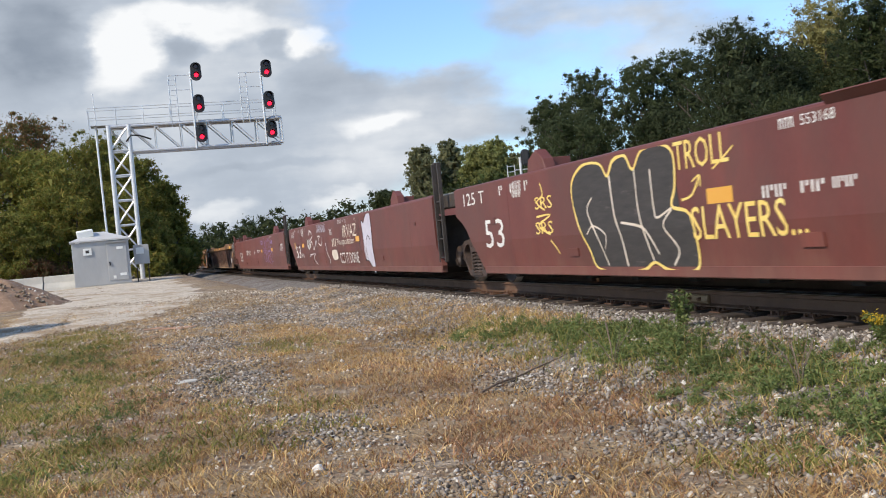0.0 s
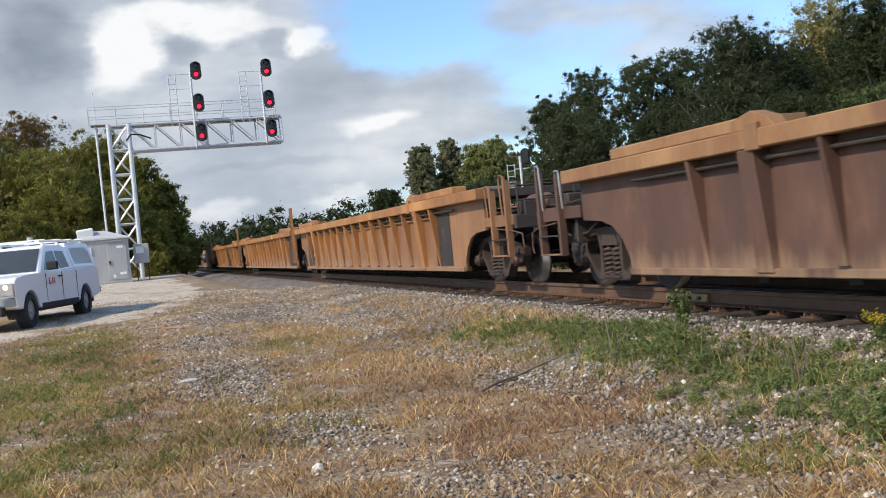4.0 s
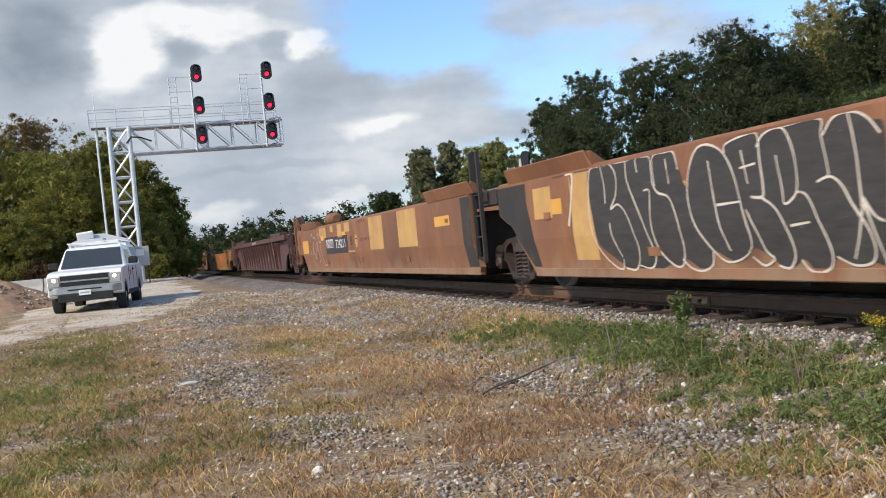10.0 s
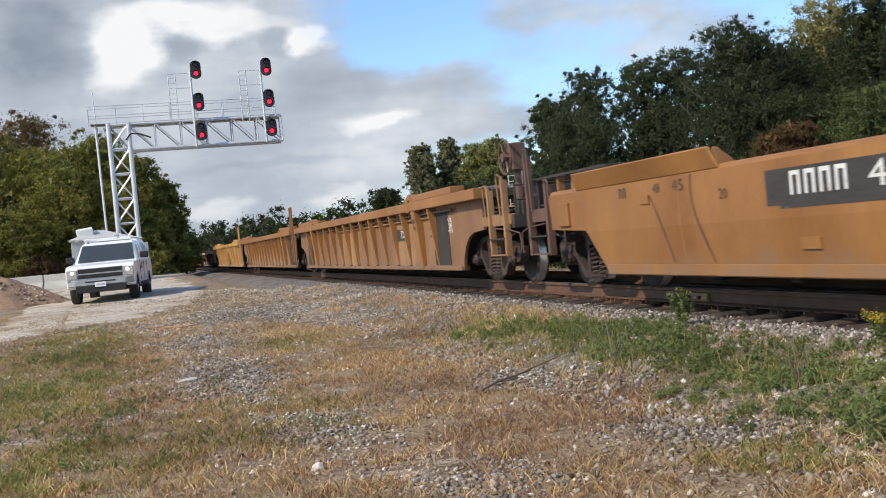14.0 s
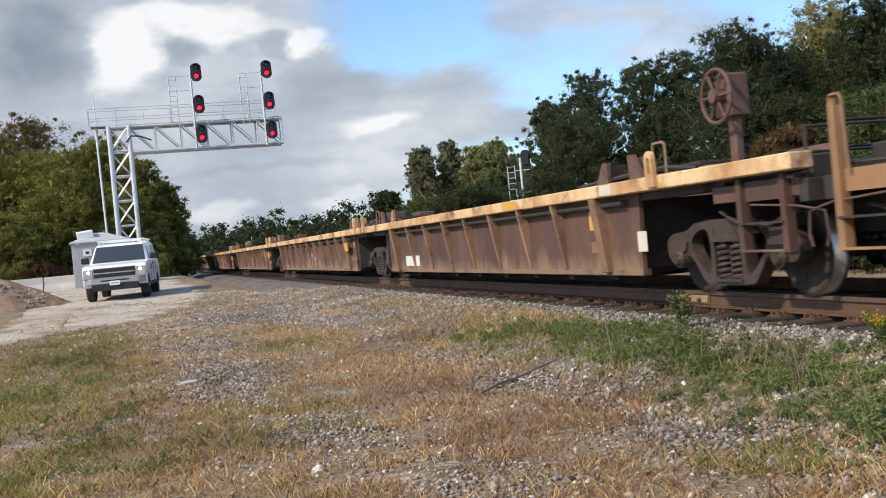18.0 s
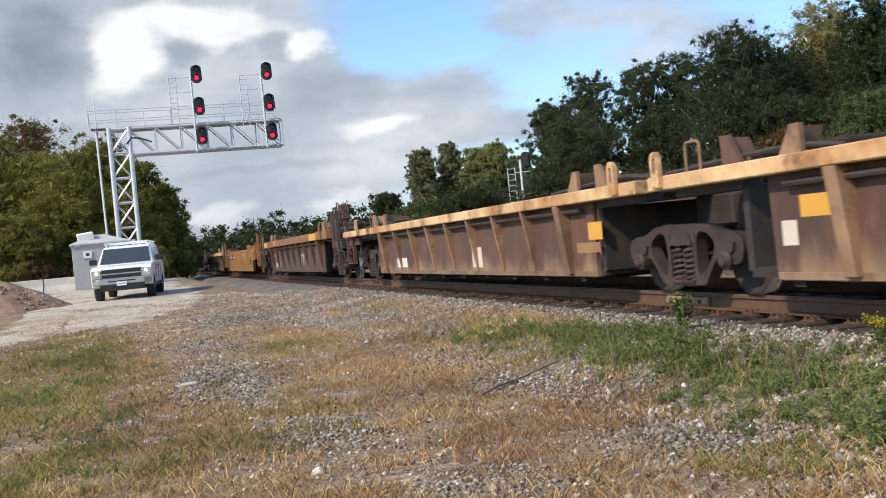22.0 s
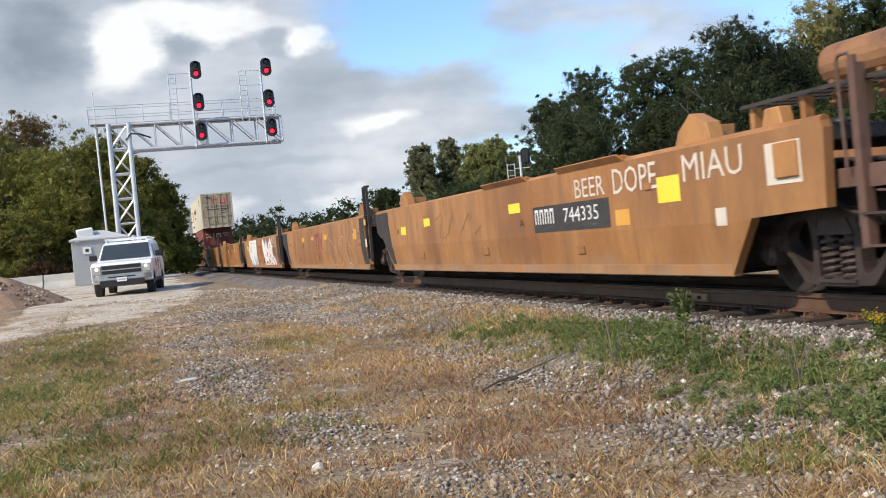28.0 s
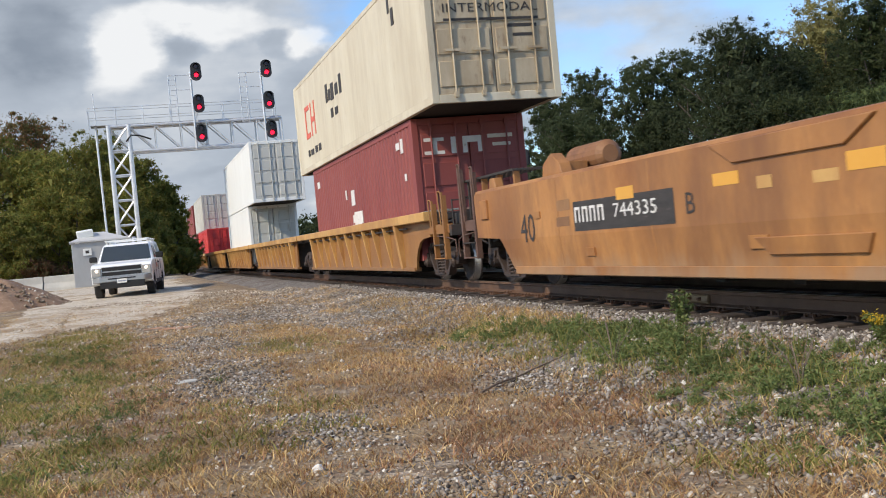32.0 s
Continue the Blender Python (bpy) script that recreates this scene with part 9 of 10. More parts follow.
def tree(x, y, top, rad, kind, seed, shrub=False):
    rng = np.random.default_rng(seed)
    rnd = random.Random(seed)
    z0 = land(x, y) - 0.1
    h = top - z0
    words = dict(locust="airy dark green locust tree with thin limbs", dark="dense dark green tree", dark2="deep green leafy tree", green="green leafy tree", olive="slender olive green tree",
                 yellow="tall tree with yellowing leaves", pale="pale green tree", left="dense green tree turning to autumn", leftyellow="yellow green young tree", rusttop="open tree with orange autumn leaves", rust="russet autumn shrub")
    t = thing("shrub" if shrub else "tree", words[kind].replace("tree", "shrub") + " near the railway" if shrub else words[kind] + " behind the railway", "shrub" if shrub else "tree", Matrix.Translation((x, y, z0)), "trees and shrubs")
    airy = kind in ("locust", "rusttop")
    bm = bmesh.new()
    base_r = 0.02 * h + 0.05
    tips = []
    lean_x, lean_y = rnd.uniform(-0.012, 0.012), rnd.uniform(-0.012, 0.012)
    trunk_h = h * (0.72 if not shrub else 0.5)
    n = 7
    spine = [Vector((lean_x * h * (k / n) ** 1.5 + 0.12 * rnd.uniform(-1, 1) * (k > 0), lean_y * h * (k / n) ** 1.5 + 0.12 * rnd.uniform(-1, 1) * (k > 0), trunk_h * k / n)) for k in range(n + 1)]
    for k in range(n):
        bar(bm, spine[k], spine[k + 1], base_r * (1 - 0.8 * k / n), 7, base_r * (1 - 0.8 * (k + 1) / n))
    lo = 0.12 if not airy else 0.28
    for k in range(22 if not shrub else 9):
        f = lo + (0.98 - lo) * (k + rnd.random() * 0.8) / (22 if not shrub else 9)
        i = min(int(f * n), n - 1)
        p = spine[i].lerp(spine[i + 1], f * n - i)
        ang = k * 2.4 + rnd.uniform(-0.4, 0.4)
        reach = rad * (0.55 + 0.5 * rnd.random()) * (1.0 - 1.1 * max(0, f - 0.5))
        rise = (0.25 + 0.5 * rnd.random()) * reach + (h - trunk_h) * f * 0.9
        e = p + Vector((math.cos(ang) * reach, math.sin(ang) * reach, rise))
        e.z = min(e.z, h * (0.97 - 0.25 * (reach / rad) ** 2))
        m = p.lerp(e, 0.5) + Vector((0, 0, -0.08 * reach))
        r0 = base_r * (0.55 - 0.35 * f)
        bar(bm, p, m, r0, 5, r0 * 0.65), bar(bm, m, e, r0 * 0.65, 5, r0 * 0.25)
        tips += [e, m.lerp(e, 0.5), p.lerp(e, 0.85) + Vector((rnd.uniform(-1, 1), rnd.uniform(-1, 1), rnd.uniform(-0.3, 0.8))) * rad * 0.32]
        for q in range(2):
            s = m.lerp(e, 0.3 + 0.5 * q) + Vector((rnd.uniform(-1, 1), rnd.uniform(-1, 1), rnd.uniform(-0.2, 0.9))) * rad * 0.4
            s.z = min(s.z, h * 0.93)
            bar(bm, m.lerp(e, 0.2 + 0.4 * q), s, r0 * 0.35, 4, r0 * 0.12)
            tips.append(s)
    tips.append(Vector((spine[-1].x, spine[-1].y, h * 0.96)))
    part("trunk", bm, M["bark"], t)
    cs = [tuple(c) for c in tips]
    rs = [rad * (0.22 if airy else 0.27) * rnd.uniform(0.6, 1.25) for _ in tips]
    # foliage that fills the crown between the limbs, with bays and bulges
    low = h * (0.30 if airy else 0.10)
    for _ in range(210 if airy else 240):
        f = rnd.random() ** 0.85
        ang = rnd.uniform(0, 2 * math.pi)
        bulge = 1 + (0.3 if kind == "dark" else 0.5) * noise.noise(Vector((math.cos(ang) * 1.6, math.sin(ang) * 1.6, f * 4.2 + seed)))
        wide = math.sin(math.pi * (0.20 + 0.72 * f)) ** 0.6 * rad * 1.05 * bulge
        k = rnd.random() ** 0.45
        px = lean_x * h * f + math.cos(ang) * wide * k
        py = lean_y * h * f + math.sin(ang) * wide * k
        if airy and noise.noise(Vector((px * 0.55 + seed, py * 0.55, f * 5))) < -0.30:
            continue
        cs.append((px, py, low + (h * 0.97 - low) * f))
        rs.append(rad * rnd.uniform(0.14, 0.27))
    # loose sprays beyond the clumps give an uneven outline
    for _ in range(110):
        c = rnd.choice(cs)
        cs.append((c[0] + rnd.uniform(-1, 1) * rad * 0.3, c[1] + rnd.uniform(-1, 1) * rad * 0.3, max(0.3, min(h * 1.02, c[2] + rnd.uniform(-0.5, 0.8) * rad * 0.35))))
        rs.append(rad * rnd.uniform(0.05, 0.12))
    d = math.hypot(x, y)
    size = max(0.055, 0.00112 * d)
    share = 1.0 if not shrub else 0.6
    per = int(min(105 if not shrub else 55, max(24, share * 14 * (2 * rad * h) / (size * size * 0.9) / len(cs))))
    if not airy:
        # the shaded inside of a dense crown
        inner = [(c.x * 0.5, c.y * 0.5, h * 0.12 + c.z * 0.80) for c in tips]
        core = leaf_cloud(rng, inner, [rad * 0.42] * len(inner), 26, size * 3.2)
    else:
        inner = [(c.x * 0.55, c.y * 0.55, h * 0.10 + c.z * 0.78) for c in tips]
        core = leaf_cloud(rng, inner, [rad * 0.30] * len(inner), 10, size * 2.2)
    part("crown", leaves("crown", np.concatenate([core, leaf_cloud(rng, cs, rs, per, size)]), LEAF[kind]), None, t)


def trees():
    right_stand = (
        (9.2, 60.0, 10.2, 2.06, "locust"),
        (6.9, 61.0, 9.0, 1.49, "locust"),
        (7.9, 57.0, 7.5, 2.48, "locust"),
        (11.9, 58.5, 10.4, 1.85, "locust"),
        (14.3, 59.5, 11.0, 1.85, "locust"),
        (12.2, 56.0, 7.2, 2.20, "dark"),
        (14.5, 50.0, 10.4, 2.48, "dark"),
        (14.6, 48.5, 7.6, 2.63, "dark"),
        (16.2, 50.8, 9.8, 2.20, "dark"),
        (22.9, 60.0, 13.0, 2.77, "yellow"),
        (20.4, 58.0, 10.6, 1.70, "dark2"),
        (19.7, 46.0, 10.7, 1.70, "dark2"),
        (22.2, 55.0, 10.0, 2.06, "dark2"),
        (17.4, 52.0, 9.0, 2.27, "dark2"),
        (16.3, 47.0, 6.3, 2.06, "dark2"),
        (17.6, 42.0, 5.7, 1.77, "green"),
        (15.2, 45.0, 4.7, 1.56, "rust"),
    )
    middle_stand = (
        (-1.3, 110.0, 11.3, 1.89, "pale"),
        (1.6, 112.0, 11.9, 1.76, "pale"),
        (4.2, 108.0, 10.7, 2.08, "olive"),
        (6.0, 106.0, 10.9, 2.08, "olive"),
        (9.1, 117.0, 10.2, 1.56, "pale"),
        (-6.4, 130.0, 7.9, 2.08, "dark2"),
        (0.2, 113.0, 8.0, 2.86, "green"),
        (3.4, 112.0, 7.9, 3.12, "green"),
        (7.0, 106.0, 7.8, 3.12, "green"),
        (10.2, 99.5, 7.3, 2.34, "green"),
    )
    left_stand = (
        (-31.8, 82.1, 14.1, 3.59, "rusttop"),
        (-27.9, 72.9, 10.1, 4.03, "left"),
        (-32.2, 73.2, 12.0, 3.92, "left"),
        (-24.6, 76.1, 11.2, 3.13, "left"),
        (-21.7, 75.1, 9.3, 2.2, "left"),
        (-20.3, 77.6, 7.6, 1.45, "leftyellow"),
        (-24.6, 69.8, 8.3, 2.82, "left"),
        (-21.7, 70.7, 6.9, 2.41, "left"),
        (-19.9, 71.5, 4.4, 1.75, "left"),
        (-27.3, 66.6, 5.4, 2.35, "left"),
        (-20.2, 81.5, 3.3, 1.28, "left"),
    )
    for k, row in enumerate(right_stand + middle_stand + left_stand):
        tree(*row, 100 + k)
    low = ((6.0, 56.0, 4.2, 2.4, "dark"), (10.5, 53.0, 4.0, 2.6, "dark2"), (14.5, 48.0, 4.0, 2.6, "dark"), (18.0, 46.0, 4.4, 2.4, "dark2"), (21.5, 48.5, 5.0, 2.6, "green"),
           (2.0, 62.0, 4.2, 2.4, "dark2"), (-1.0, 84.0, 4.5, 2.8, "green"), (3.5, 82.0, 5.0, 3.0, "dark2"), (8.0, 74.0, 4.6, 3.0, "dark"),
           (-29.0, 66.5, 2.6, 1.9, "left"), (-25.6, 65.8, 2.2, 1.6, "rust"), (-32.5, 64.0, 3.6, 2.2, "left"), (-19.2, 68.0, 2.0, 1.3, "left"), (-18.6, 74.0, 2.3, 1.1, "left"), (-22.8, 67.5, 2.4, 1.5, "dark"))
    # shrubs added along the far side of the track to darken the view beneath cars
    rnd = random.Random(3)
    added_brush = []
    for k in range(19):
        p = spot(5.3 + rnd.uniform(-0.3, 0.7), 2.5 + k * 2.0)
        added_brush.append((p.x, p.y, land(p.x, p.y) + rnd.uniform(1.0, 1.6), 1.3, "dark"))
    for k, row in enumerate(low + tuple(added_brush)):
        tree(*row, 300 + k, True)
    # the woods that close the view: far crowns that nobody could count
    rng = np.random.default_rng(77)
    cs, rs = [], []
    for k in range(420):
        az = rng.uniform(-0.62, 0.62)
        dist = rng.uniform(215, 300)
        if rng.random() < 0.25:
            az, dist = rng.uniform(-0.24, -0.06), rng.uniform(170, 230)
        x, y = math.sin(az) * dist, math.cos(az) * dist
        hh = rng.uniform(5, 11) * (0.75 + 0.5 * noise.noise(Vector((az * 22, 0, 0))))
        for j in range(5):
            cs.append((x + rng.uniform(-2.5, 2.5), y + rng.uniform(-2, 2), land(x, y) + hh * (0.15 + 0.2 * j)))
            rs.append(2.6 * (1 - 0.12 * j))
    ob = new("far_woods", leaves("far_woods", leaf_cloud(rng, cs, rs, 60, 0.34), LEAF["dark2"]))
    tagged(ob, "far line of dark green woods on the horizon", "woods", kind="stuff")


trees()


# ---- stones, grass and weeds of the foreground ----
M["stones"] = island_mat("crushed_stone", ((0.050, 0.042, 0.036), (0.15, 0.128, 0.105), (0.25, 0.222, 0.190), (0.36, 0.325, 0.285), (0.16, 0.118, 0.082), (0.58, 0.545, 0.49), (0.10, 0.078, 0.058), (0.22, 0.182, 0.14)), 0.85)
M["pebbles"] = island_mat("field_gravel", ((0.14, 0.108, 0.074), (0.29, 0.240, 0.175), (0.42, 0.360, 0.275), (0.26, 0.185, 0.115), (0.74, 0.68, 0.58), (0.34, 0.255, 0.165), (0.07, 0.050, 0.034)), 0.9)
M["dry"] = island_mat("dry_grass", ((0.34, 0.195, 0.072), (0.53, 0.345, 0.140), (0.74, 0.55, 0.27), (0.46, 0.270, 0.110), (0.18, 0.095, 0.042), (0.62, 0.445, 0.20)), 0.8, 0.3)
M["russet"] = island_mat("russet_grass", ((0.27, 0.13, 0.07), (0.41, 0.22, 0.12), (0.54, 0.35, 0.19), (0.13, 0.065, 0.035), (0.34, 0.17, 0.09)), 0.8, 0.3)
M["lawn"] = island_mat("green_grass", ((0.11, 0.135, 0.030), (0.18, 0.195, 0.045), (0.27, 0.26, 0.066), (0.38, 0.29, 0.105), (0.21, 0.21, 0.05)), 0.75, 0.3)
M["weed"] = island_mat("weed_leaves", ((0.085, 0.125, 0.040), (0.135, 0.180, 0.056), (0.20, 0.235, 0.080), (0.105, 0.145, 0.050), (0.25, 0.225, 0.09)), 0.7, 0.3)
M["goldenrod"] = island_mat("goldenrod_flowers", ((0.55, 0.36, 0.02), (0.65, 0.45, 0.04), (0.45, 0.33, 0.05)), 0.8, 0.3)


def ballast_top(w):
    return RAIL + float(np.interp(w, (-3.6, -3.1, -2.7, -2.3, -1.95, -1.6, -1.2, 0), (-0.55, -0.45, -0.34, -0.255, -0.218, -0.214, -0.222, -0.26)))


def surface(x, y):
    w = x * ACROSS.x + y * ACROSS.y - NEAR
    g = land(x, y)
    return max(g, ballast_top(w)) if w > -3.6 else g


GOLD = (1 + 5 ** 0.5) / 2
ICO_V = np.array([(-1, GOLD, 0), (1, GOLD, 0), (-1, -GOLD, 0), (1, -GOLD, 0), (0, -1, GOLD), (0, 1, GOLD), (0, -1, -GOLD), (0, 1, -GOLD), (GOLD, 0, -1), (GOLD, 0, 1), (-GOLD, 0, -1), (-GOLD, 0, 1)]) / 1.9
ICO_F = np.array([(0, 11, 5), (0, 5, 1), (0, 1, 7), (0, 7, 10), (0, 10, 11), (1, 5, 9), (5, 11, 4), (11, 10, 2), (10, 7, 6), (7, 1, 8),
                  (3, 9, 4), (3, 4, 2), (3, 2, 6), (3, 6, 8), (3, 8, 9), (4, 9, 5), (2, 4, 11), (6, 2, 10), (8, 6, 7), (9, 8, 1)])


OCT_V = np.array([(1, 0, 0), (-1, 0, 0), (0, 1, 0), (0, -1, 0), (0, 0, 1), (0, 0, -1)]) * 1.15
OCT_F = np.array([(0, 2, 4), (2, 1, 4), (1, 3, 4), (3, 0, 4), (2, 0, 5), (1, 2, 5), (3, 1, 5), (0, 3, 5)])


def stones(name, places, sizes, material, label, rng, sink=0.3):
    n = len(places)
    small = n > 20000
    base_v, base_f = (OCT_V, OCT_F) if small else (ICO_V, ICO_F)
    m = len(base_v)
    v = base_v[None] * rng.uniform(0.55, 1.35, (n, m, 1)) * rng.uniform(0.6, 1.25, (n, 1, 3))
    a = rng.uniform(0, 6.283, n)
    c, s = np.cos(a), np.sin(a)
    tilt = rng.uniform(-0.6, 0.6, n)
    x = v[:, :, 0] * c[:, None] - v[:, :, 1] * s[:, None]
    y = v[:, :, 0] * s[:, None] + v[:, :, 1] * c[:, None]
    z = v[:, :, 2] * 0.72 + x * tilt[:, None] * 0.4
    p = np.stack([x, y, z], 2) * np.array(sizes)[:, None, None]
    p += np.array(places)[:, None, :]
    p[:, :, 2] += np.array(sizes)[:, None] * (0.5 - sink)
    f = (base_f[None] + m * np.arange(n)[:, None, None]).reshape(-1, 3)
    me = bpy.data.meshes.new(name)
    me.vertices.add(n * m)
    me.vertices.foreach_set("co", p.astype(np.float32).ravel())
    me.loops.add(len(f) * 3)
    me.loops.foreach_set("vertex_index", f.astype(np.int32).ravel())
    me.polygons.add(len(f))
    me.polygons.foreach_set("loop_start", np.arange(0, len(f) * 3, 3, dtype=np.int32))
    me.update(calc_edges=True)
    me.materials.append(material)
    tagged(new(name, me), label, "stones", kind="stuff")


def blades(name, roots, heights, widths, leans, material, label, rng):
    """Grass blades of two bent pieces each."""
    n = len(roots)
    r = np.array(roots)
    a = rng.uniform(0, 6.283, n)
    side = np.stack([np.cos(a), np.sin(a), np.zeros(n)], 1) * np.array(widths)[:, None] * 0.5
    b = rng.uniform(0, 6.283, n)
    out = np.stack([np.cos(b), np.sin(b), np.zeros(n)], 1) * (np.array(leans) * np.array(heights))[:, None]
    up = np.zeros((n, 3))
    up[:, 2] = heights
    m1 = r + up * 0.55 + out * 0.35
    tip = r + up * 0.95 + out
    v = np.stack([r - side, r + side, m1 + side * 0.8, m1 - side * 0.8, tip + side * 0.15, tip - side * 0.15], 1).reshape(-1, 3)
    f = np.array([(0, 1, 2, 3), (3, 2, 4, 5)])[None] + 6 * np.arange(n)[:, None, None]
    f = f.reshape(-1, 4)
    me = bpy.data.meshes.new(name)
    me.vertices.add(n * 6)
    me.vertices.foreach_set("co", v.astype(np.float32).ravel())
    me.loops.add(len(f) * 4)
    me.loops.foreach_set("vertex_index", f.astype(np.int32).ravel())
    me.polygons.add(len(f))
    me.polygons.foreach_set("loop_start", np.arange(0, len(f) * 4, 4, dtype=np.int32))
    me.update(calc_edges=True)
    me.materials.append(material)
    tagged(new(name, me), label, "grass", kind="stuff")


def blob(w, s, cw, cs, rw, rs):
    return max(0.0, 1 - ((w - cw) / rw) ** 2 - ((s - cs) / rs) ** 2)


def barren(w, s):
    """How far a place is bare grey gravel."""
    return max(blob(w, s, -6.0, 11.8, 0.8, 2.8), 0.9 * blob(w, s, -3.55, 8.8, 0.55, 1.1), blob(w, s, -5.6, 7.7, 0.55, 1.2), 0.9 * blob(w, s, -3.75, 5.75, 0.6, 0.7), 0.7 * blob(w, s, -5.1, 5.3, 0.7, 0.6),
               0.9 * blob(w, s, -3.4, 17.8, 1.1, 1.8), 0.75 * blob(w, s, -5.9, 16.4, 1.0, 1.6), 0.8 * blob(w, s, -4.6, 21.5, 2.2, 3.0), 0.6 * blob(w, s, -3.5, 11.3, 0.5, 1.0))


def cover(w, s, p):
    """How much dry, russet and green grass grows at a place."""
    n1 = noise.noise(Vector((p.x * 0.55, p.y * 0.55, 3)))
    n2 = noise.noise(Vector((p.x * 1.5, p.y * 1.5, 8)))
    n3 = noise.noise(Vector((p.x * 3.4, p.y * 3.4, 1)))
    bare = barren(w, s)
    green = max(blob(w, s, -8.1, 12.4, 1.6, 4.2), blob(w, s, -8.0, 18.5, 1.2, 4.4), 0.9 * blob(w, s, -7.2, 7.8, 0.9, 1.8), 0.8 * blob(w, s, -3.75, 4.85, 0.45, 0.6), 0.6 * blob(w, s, -4.8, 14.8, 0.9, 1.7),
                0.35 * blob(w, s, -5.9, 8.6, 1.1, 2.0), 0.4 * blob(w, s, -2.9, 10.4, 0.5, 2.2), 0.35 * blob(w, s, -3.2, 6.2, 0.5, 1.0))
    rus = max(blob(w, s, -3.55, 7.0, 0.7, 0.9), blob(w, s, -4.4, 6.4, 0.9, 1.2), 0.7 * blob(w, s, -4.4, 9.8, 0.9, 2.2), 0.6 * blob(w, s, -6.7, 9.6, 0.7, 2.5), 0.5 * blob(w, s, -7.4, 16.0, 0.9, 3.0))
    straw = max(1.2 * blob(w, s, -2.85, 13.0, 0.8, 2.2), blob(w, s, -2.4, 19.2, 0.5, 1.4), 0.8 * blob(w, s, -4.2, 10.8, 1.1, 2.4), 0.6 * blob(w, s, -4.6, 17.0, 1.5, 2.4), 0.6 * blob(w, s, -6.8, 6.2, 1.0, 1.2))
    n4 = noise.noise(Vector((p.x * 8, p.y * 8, 21)))
    base = 0.62 + 0.6 * n1 + 0.9 * n2 + 0.9 * n3 + 0.5 * n4
    open_ = 1 - 0.9 * bare
    far = 1 - 0.55 * smooth(16, 23, s)
    return max(0, base * 0.8 + 0.9 * straw) * open_ * far, max(0, base * 0.3 + rus * 0.9 + 0.4 * n3) * open_ * far, max(0, green * (0.75 + 0.8 * n2 + 0.9 * n3) - 0.06)


def foreground():
    rng = np.random.default_rng(11)
    rnd = random.Random(11)
    # loose ballast stones near the track
    pl, sz = [], []
    for _ in range(38000):
        s = 3.0 + 27 * rnd.random() ** 1.5
        w = -1.12 - 2.63 * rnd.random() ** 0.9
        if w > -1.34 and rnd.random() < 0.4:
            continue
        if rnd.random() < 0.4 * smooth(-2.4, -3.2, w):
            continue
        p = spot(w, s)
        pl.append((p.x, p.y, surface(p.x, p.y)))
        sz.append(rnd.uniform(0.012, 0.026) + (0.012 * rnd.random() if rnd.random() < 0.2 else 0))
    stones("ballast_stones", pl, sz, M["stones"], "loose grey ballast stones along the track", rng)
    pl, sz = [], []
    while len(pl) < 40000:
        s = 3.6 + 30 * rnd.random() ** 1.8
        w = rnd.uniform(-9.6, -2.2)
        p = spot(w, s)
        if abs(p.x) > 0.46 * p.y + 0.6:
            continue
        d, r, g = cover(w, s, p)
        if rnd.random() < 0.5 * (d + r + g) * (1 - smooth(17, 22, s)):
            continue
        pl.append((p.x, p.y, surface(p.x, p.y)))
        k = rnd.random()
        sz.append(0.005 + 0.015 * k * k * k + 0.0006 * max(0.0, s - 10) + (0.020 * rnd.random() if rnd.random() < 0.05 else 0))
    stones("field_gravel", pl, sz, M["pebbles"], "scattered pale gravel and pebbles among dry grass", rng)
    # coarser grey stones where nothing grows
    pl, sz = [], []
    while len(pl) < 11000:
        s = 4.2 + 21 * rnd.random() ** 1.3
        w = rnd.uniform(-7.2, -2.8)
        p = spot(w, s)
        if rnd.random() > 1.3 * barren(w, s) + 0.25 * noise.noise(Vector((p.x * 2.2, p.y * 2.2, 31))):
            continue
        pl.append((p.x, p.y, surface(p.x, p.y)))
        sz.append(rnd.uniform(0.007, 0.019) + 0.0004 * s)
    stones("grey_gravel", pl, sz, M["stones"], "bare patches of coarse grey gravel", rng)
    # grass
    sets = {"dry": [], "russet": [], "lawn": []}
    tries = 0
    while tries < 40000:
        tries += 1
        s = 3.4 + 26 * rnd.random() ** 1.7
        w = rnd.uniform(-10.5, -1.9)
        p = spot(w, s)
        if abs(p.x) > 0.46 * p.y + 0.8:
            continue
        d, r, g = cover(w, s, p)
        k = rnd.random() * 1.25
        if k < g:
            sets["lawn"].append((p, 1.15))
            if rnd.random() < 0.45:
                sets["dry"].append((p, 0.8))
        elif k < g + r * 0.8:
            sets["russet"].append((p, 0.9))
        elif k < g + r * 0.8 + d:
            sets["dry"].append((p, 1.25 if w > -3.4 and s > 11 else 0.9))
    for key, label in (("dry", "patchy dry straw-coloured grass on gravel"), ("russet", "short russet dead grass on gravel"), ("lawn", "patches of green grass and low weeds")):
        roots, hs, ws, ls = [], [], [], []
        for p, tall in sets[key]:
            tuft = 1.7 if rnd.random() < 0.10 else 1.0
            for _ in range(rnd.randint(6, 11)):
                x, y = p.x + rnd.gauss(0, 0.06), p.y + rnd.gauss(0, 0.06)
                roots.append((x, y, surface(x, y) - 0.004))
                hs.append(tall * tuft * rnd.uniform(0.014, 0.072))
                ws.append(rnd.uniform(0.004, 0.010) * (1.5 if key == "lawn" else 1))
                ls.append(rnd.uniform(0.3, 2.2))
        blades(key + "_grass", roots, hs, ws, ls, M[key], label, rng)
    # weeds in a band at the foot of the ballast
    cs, rs = [], []
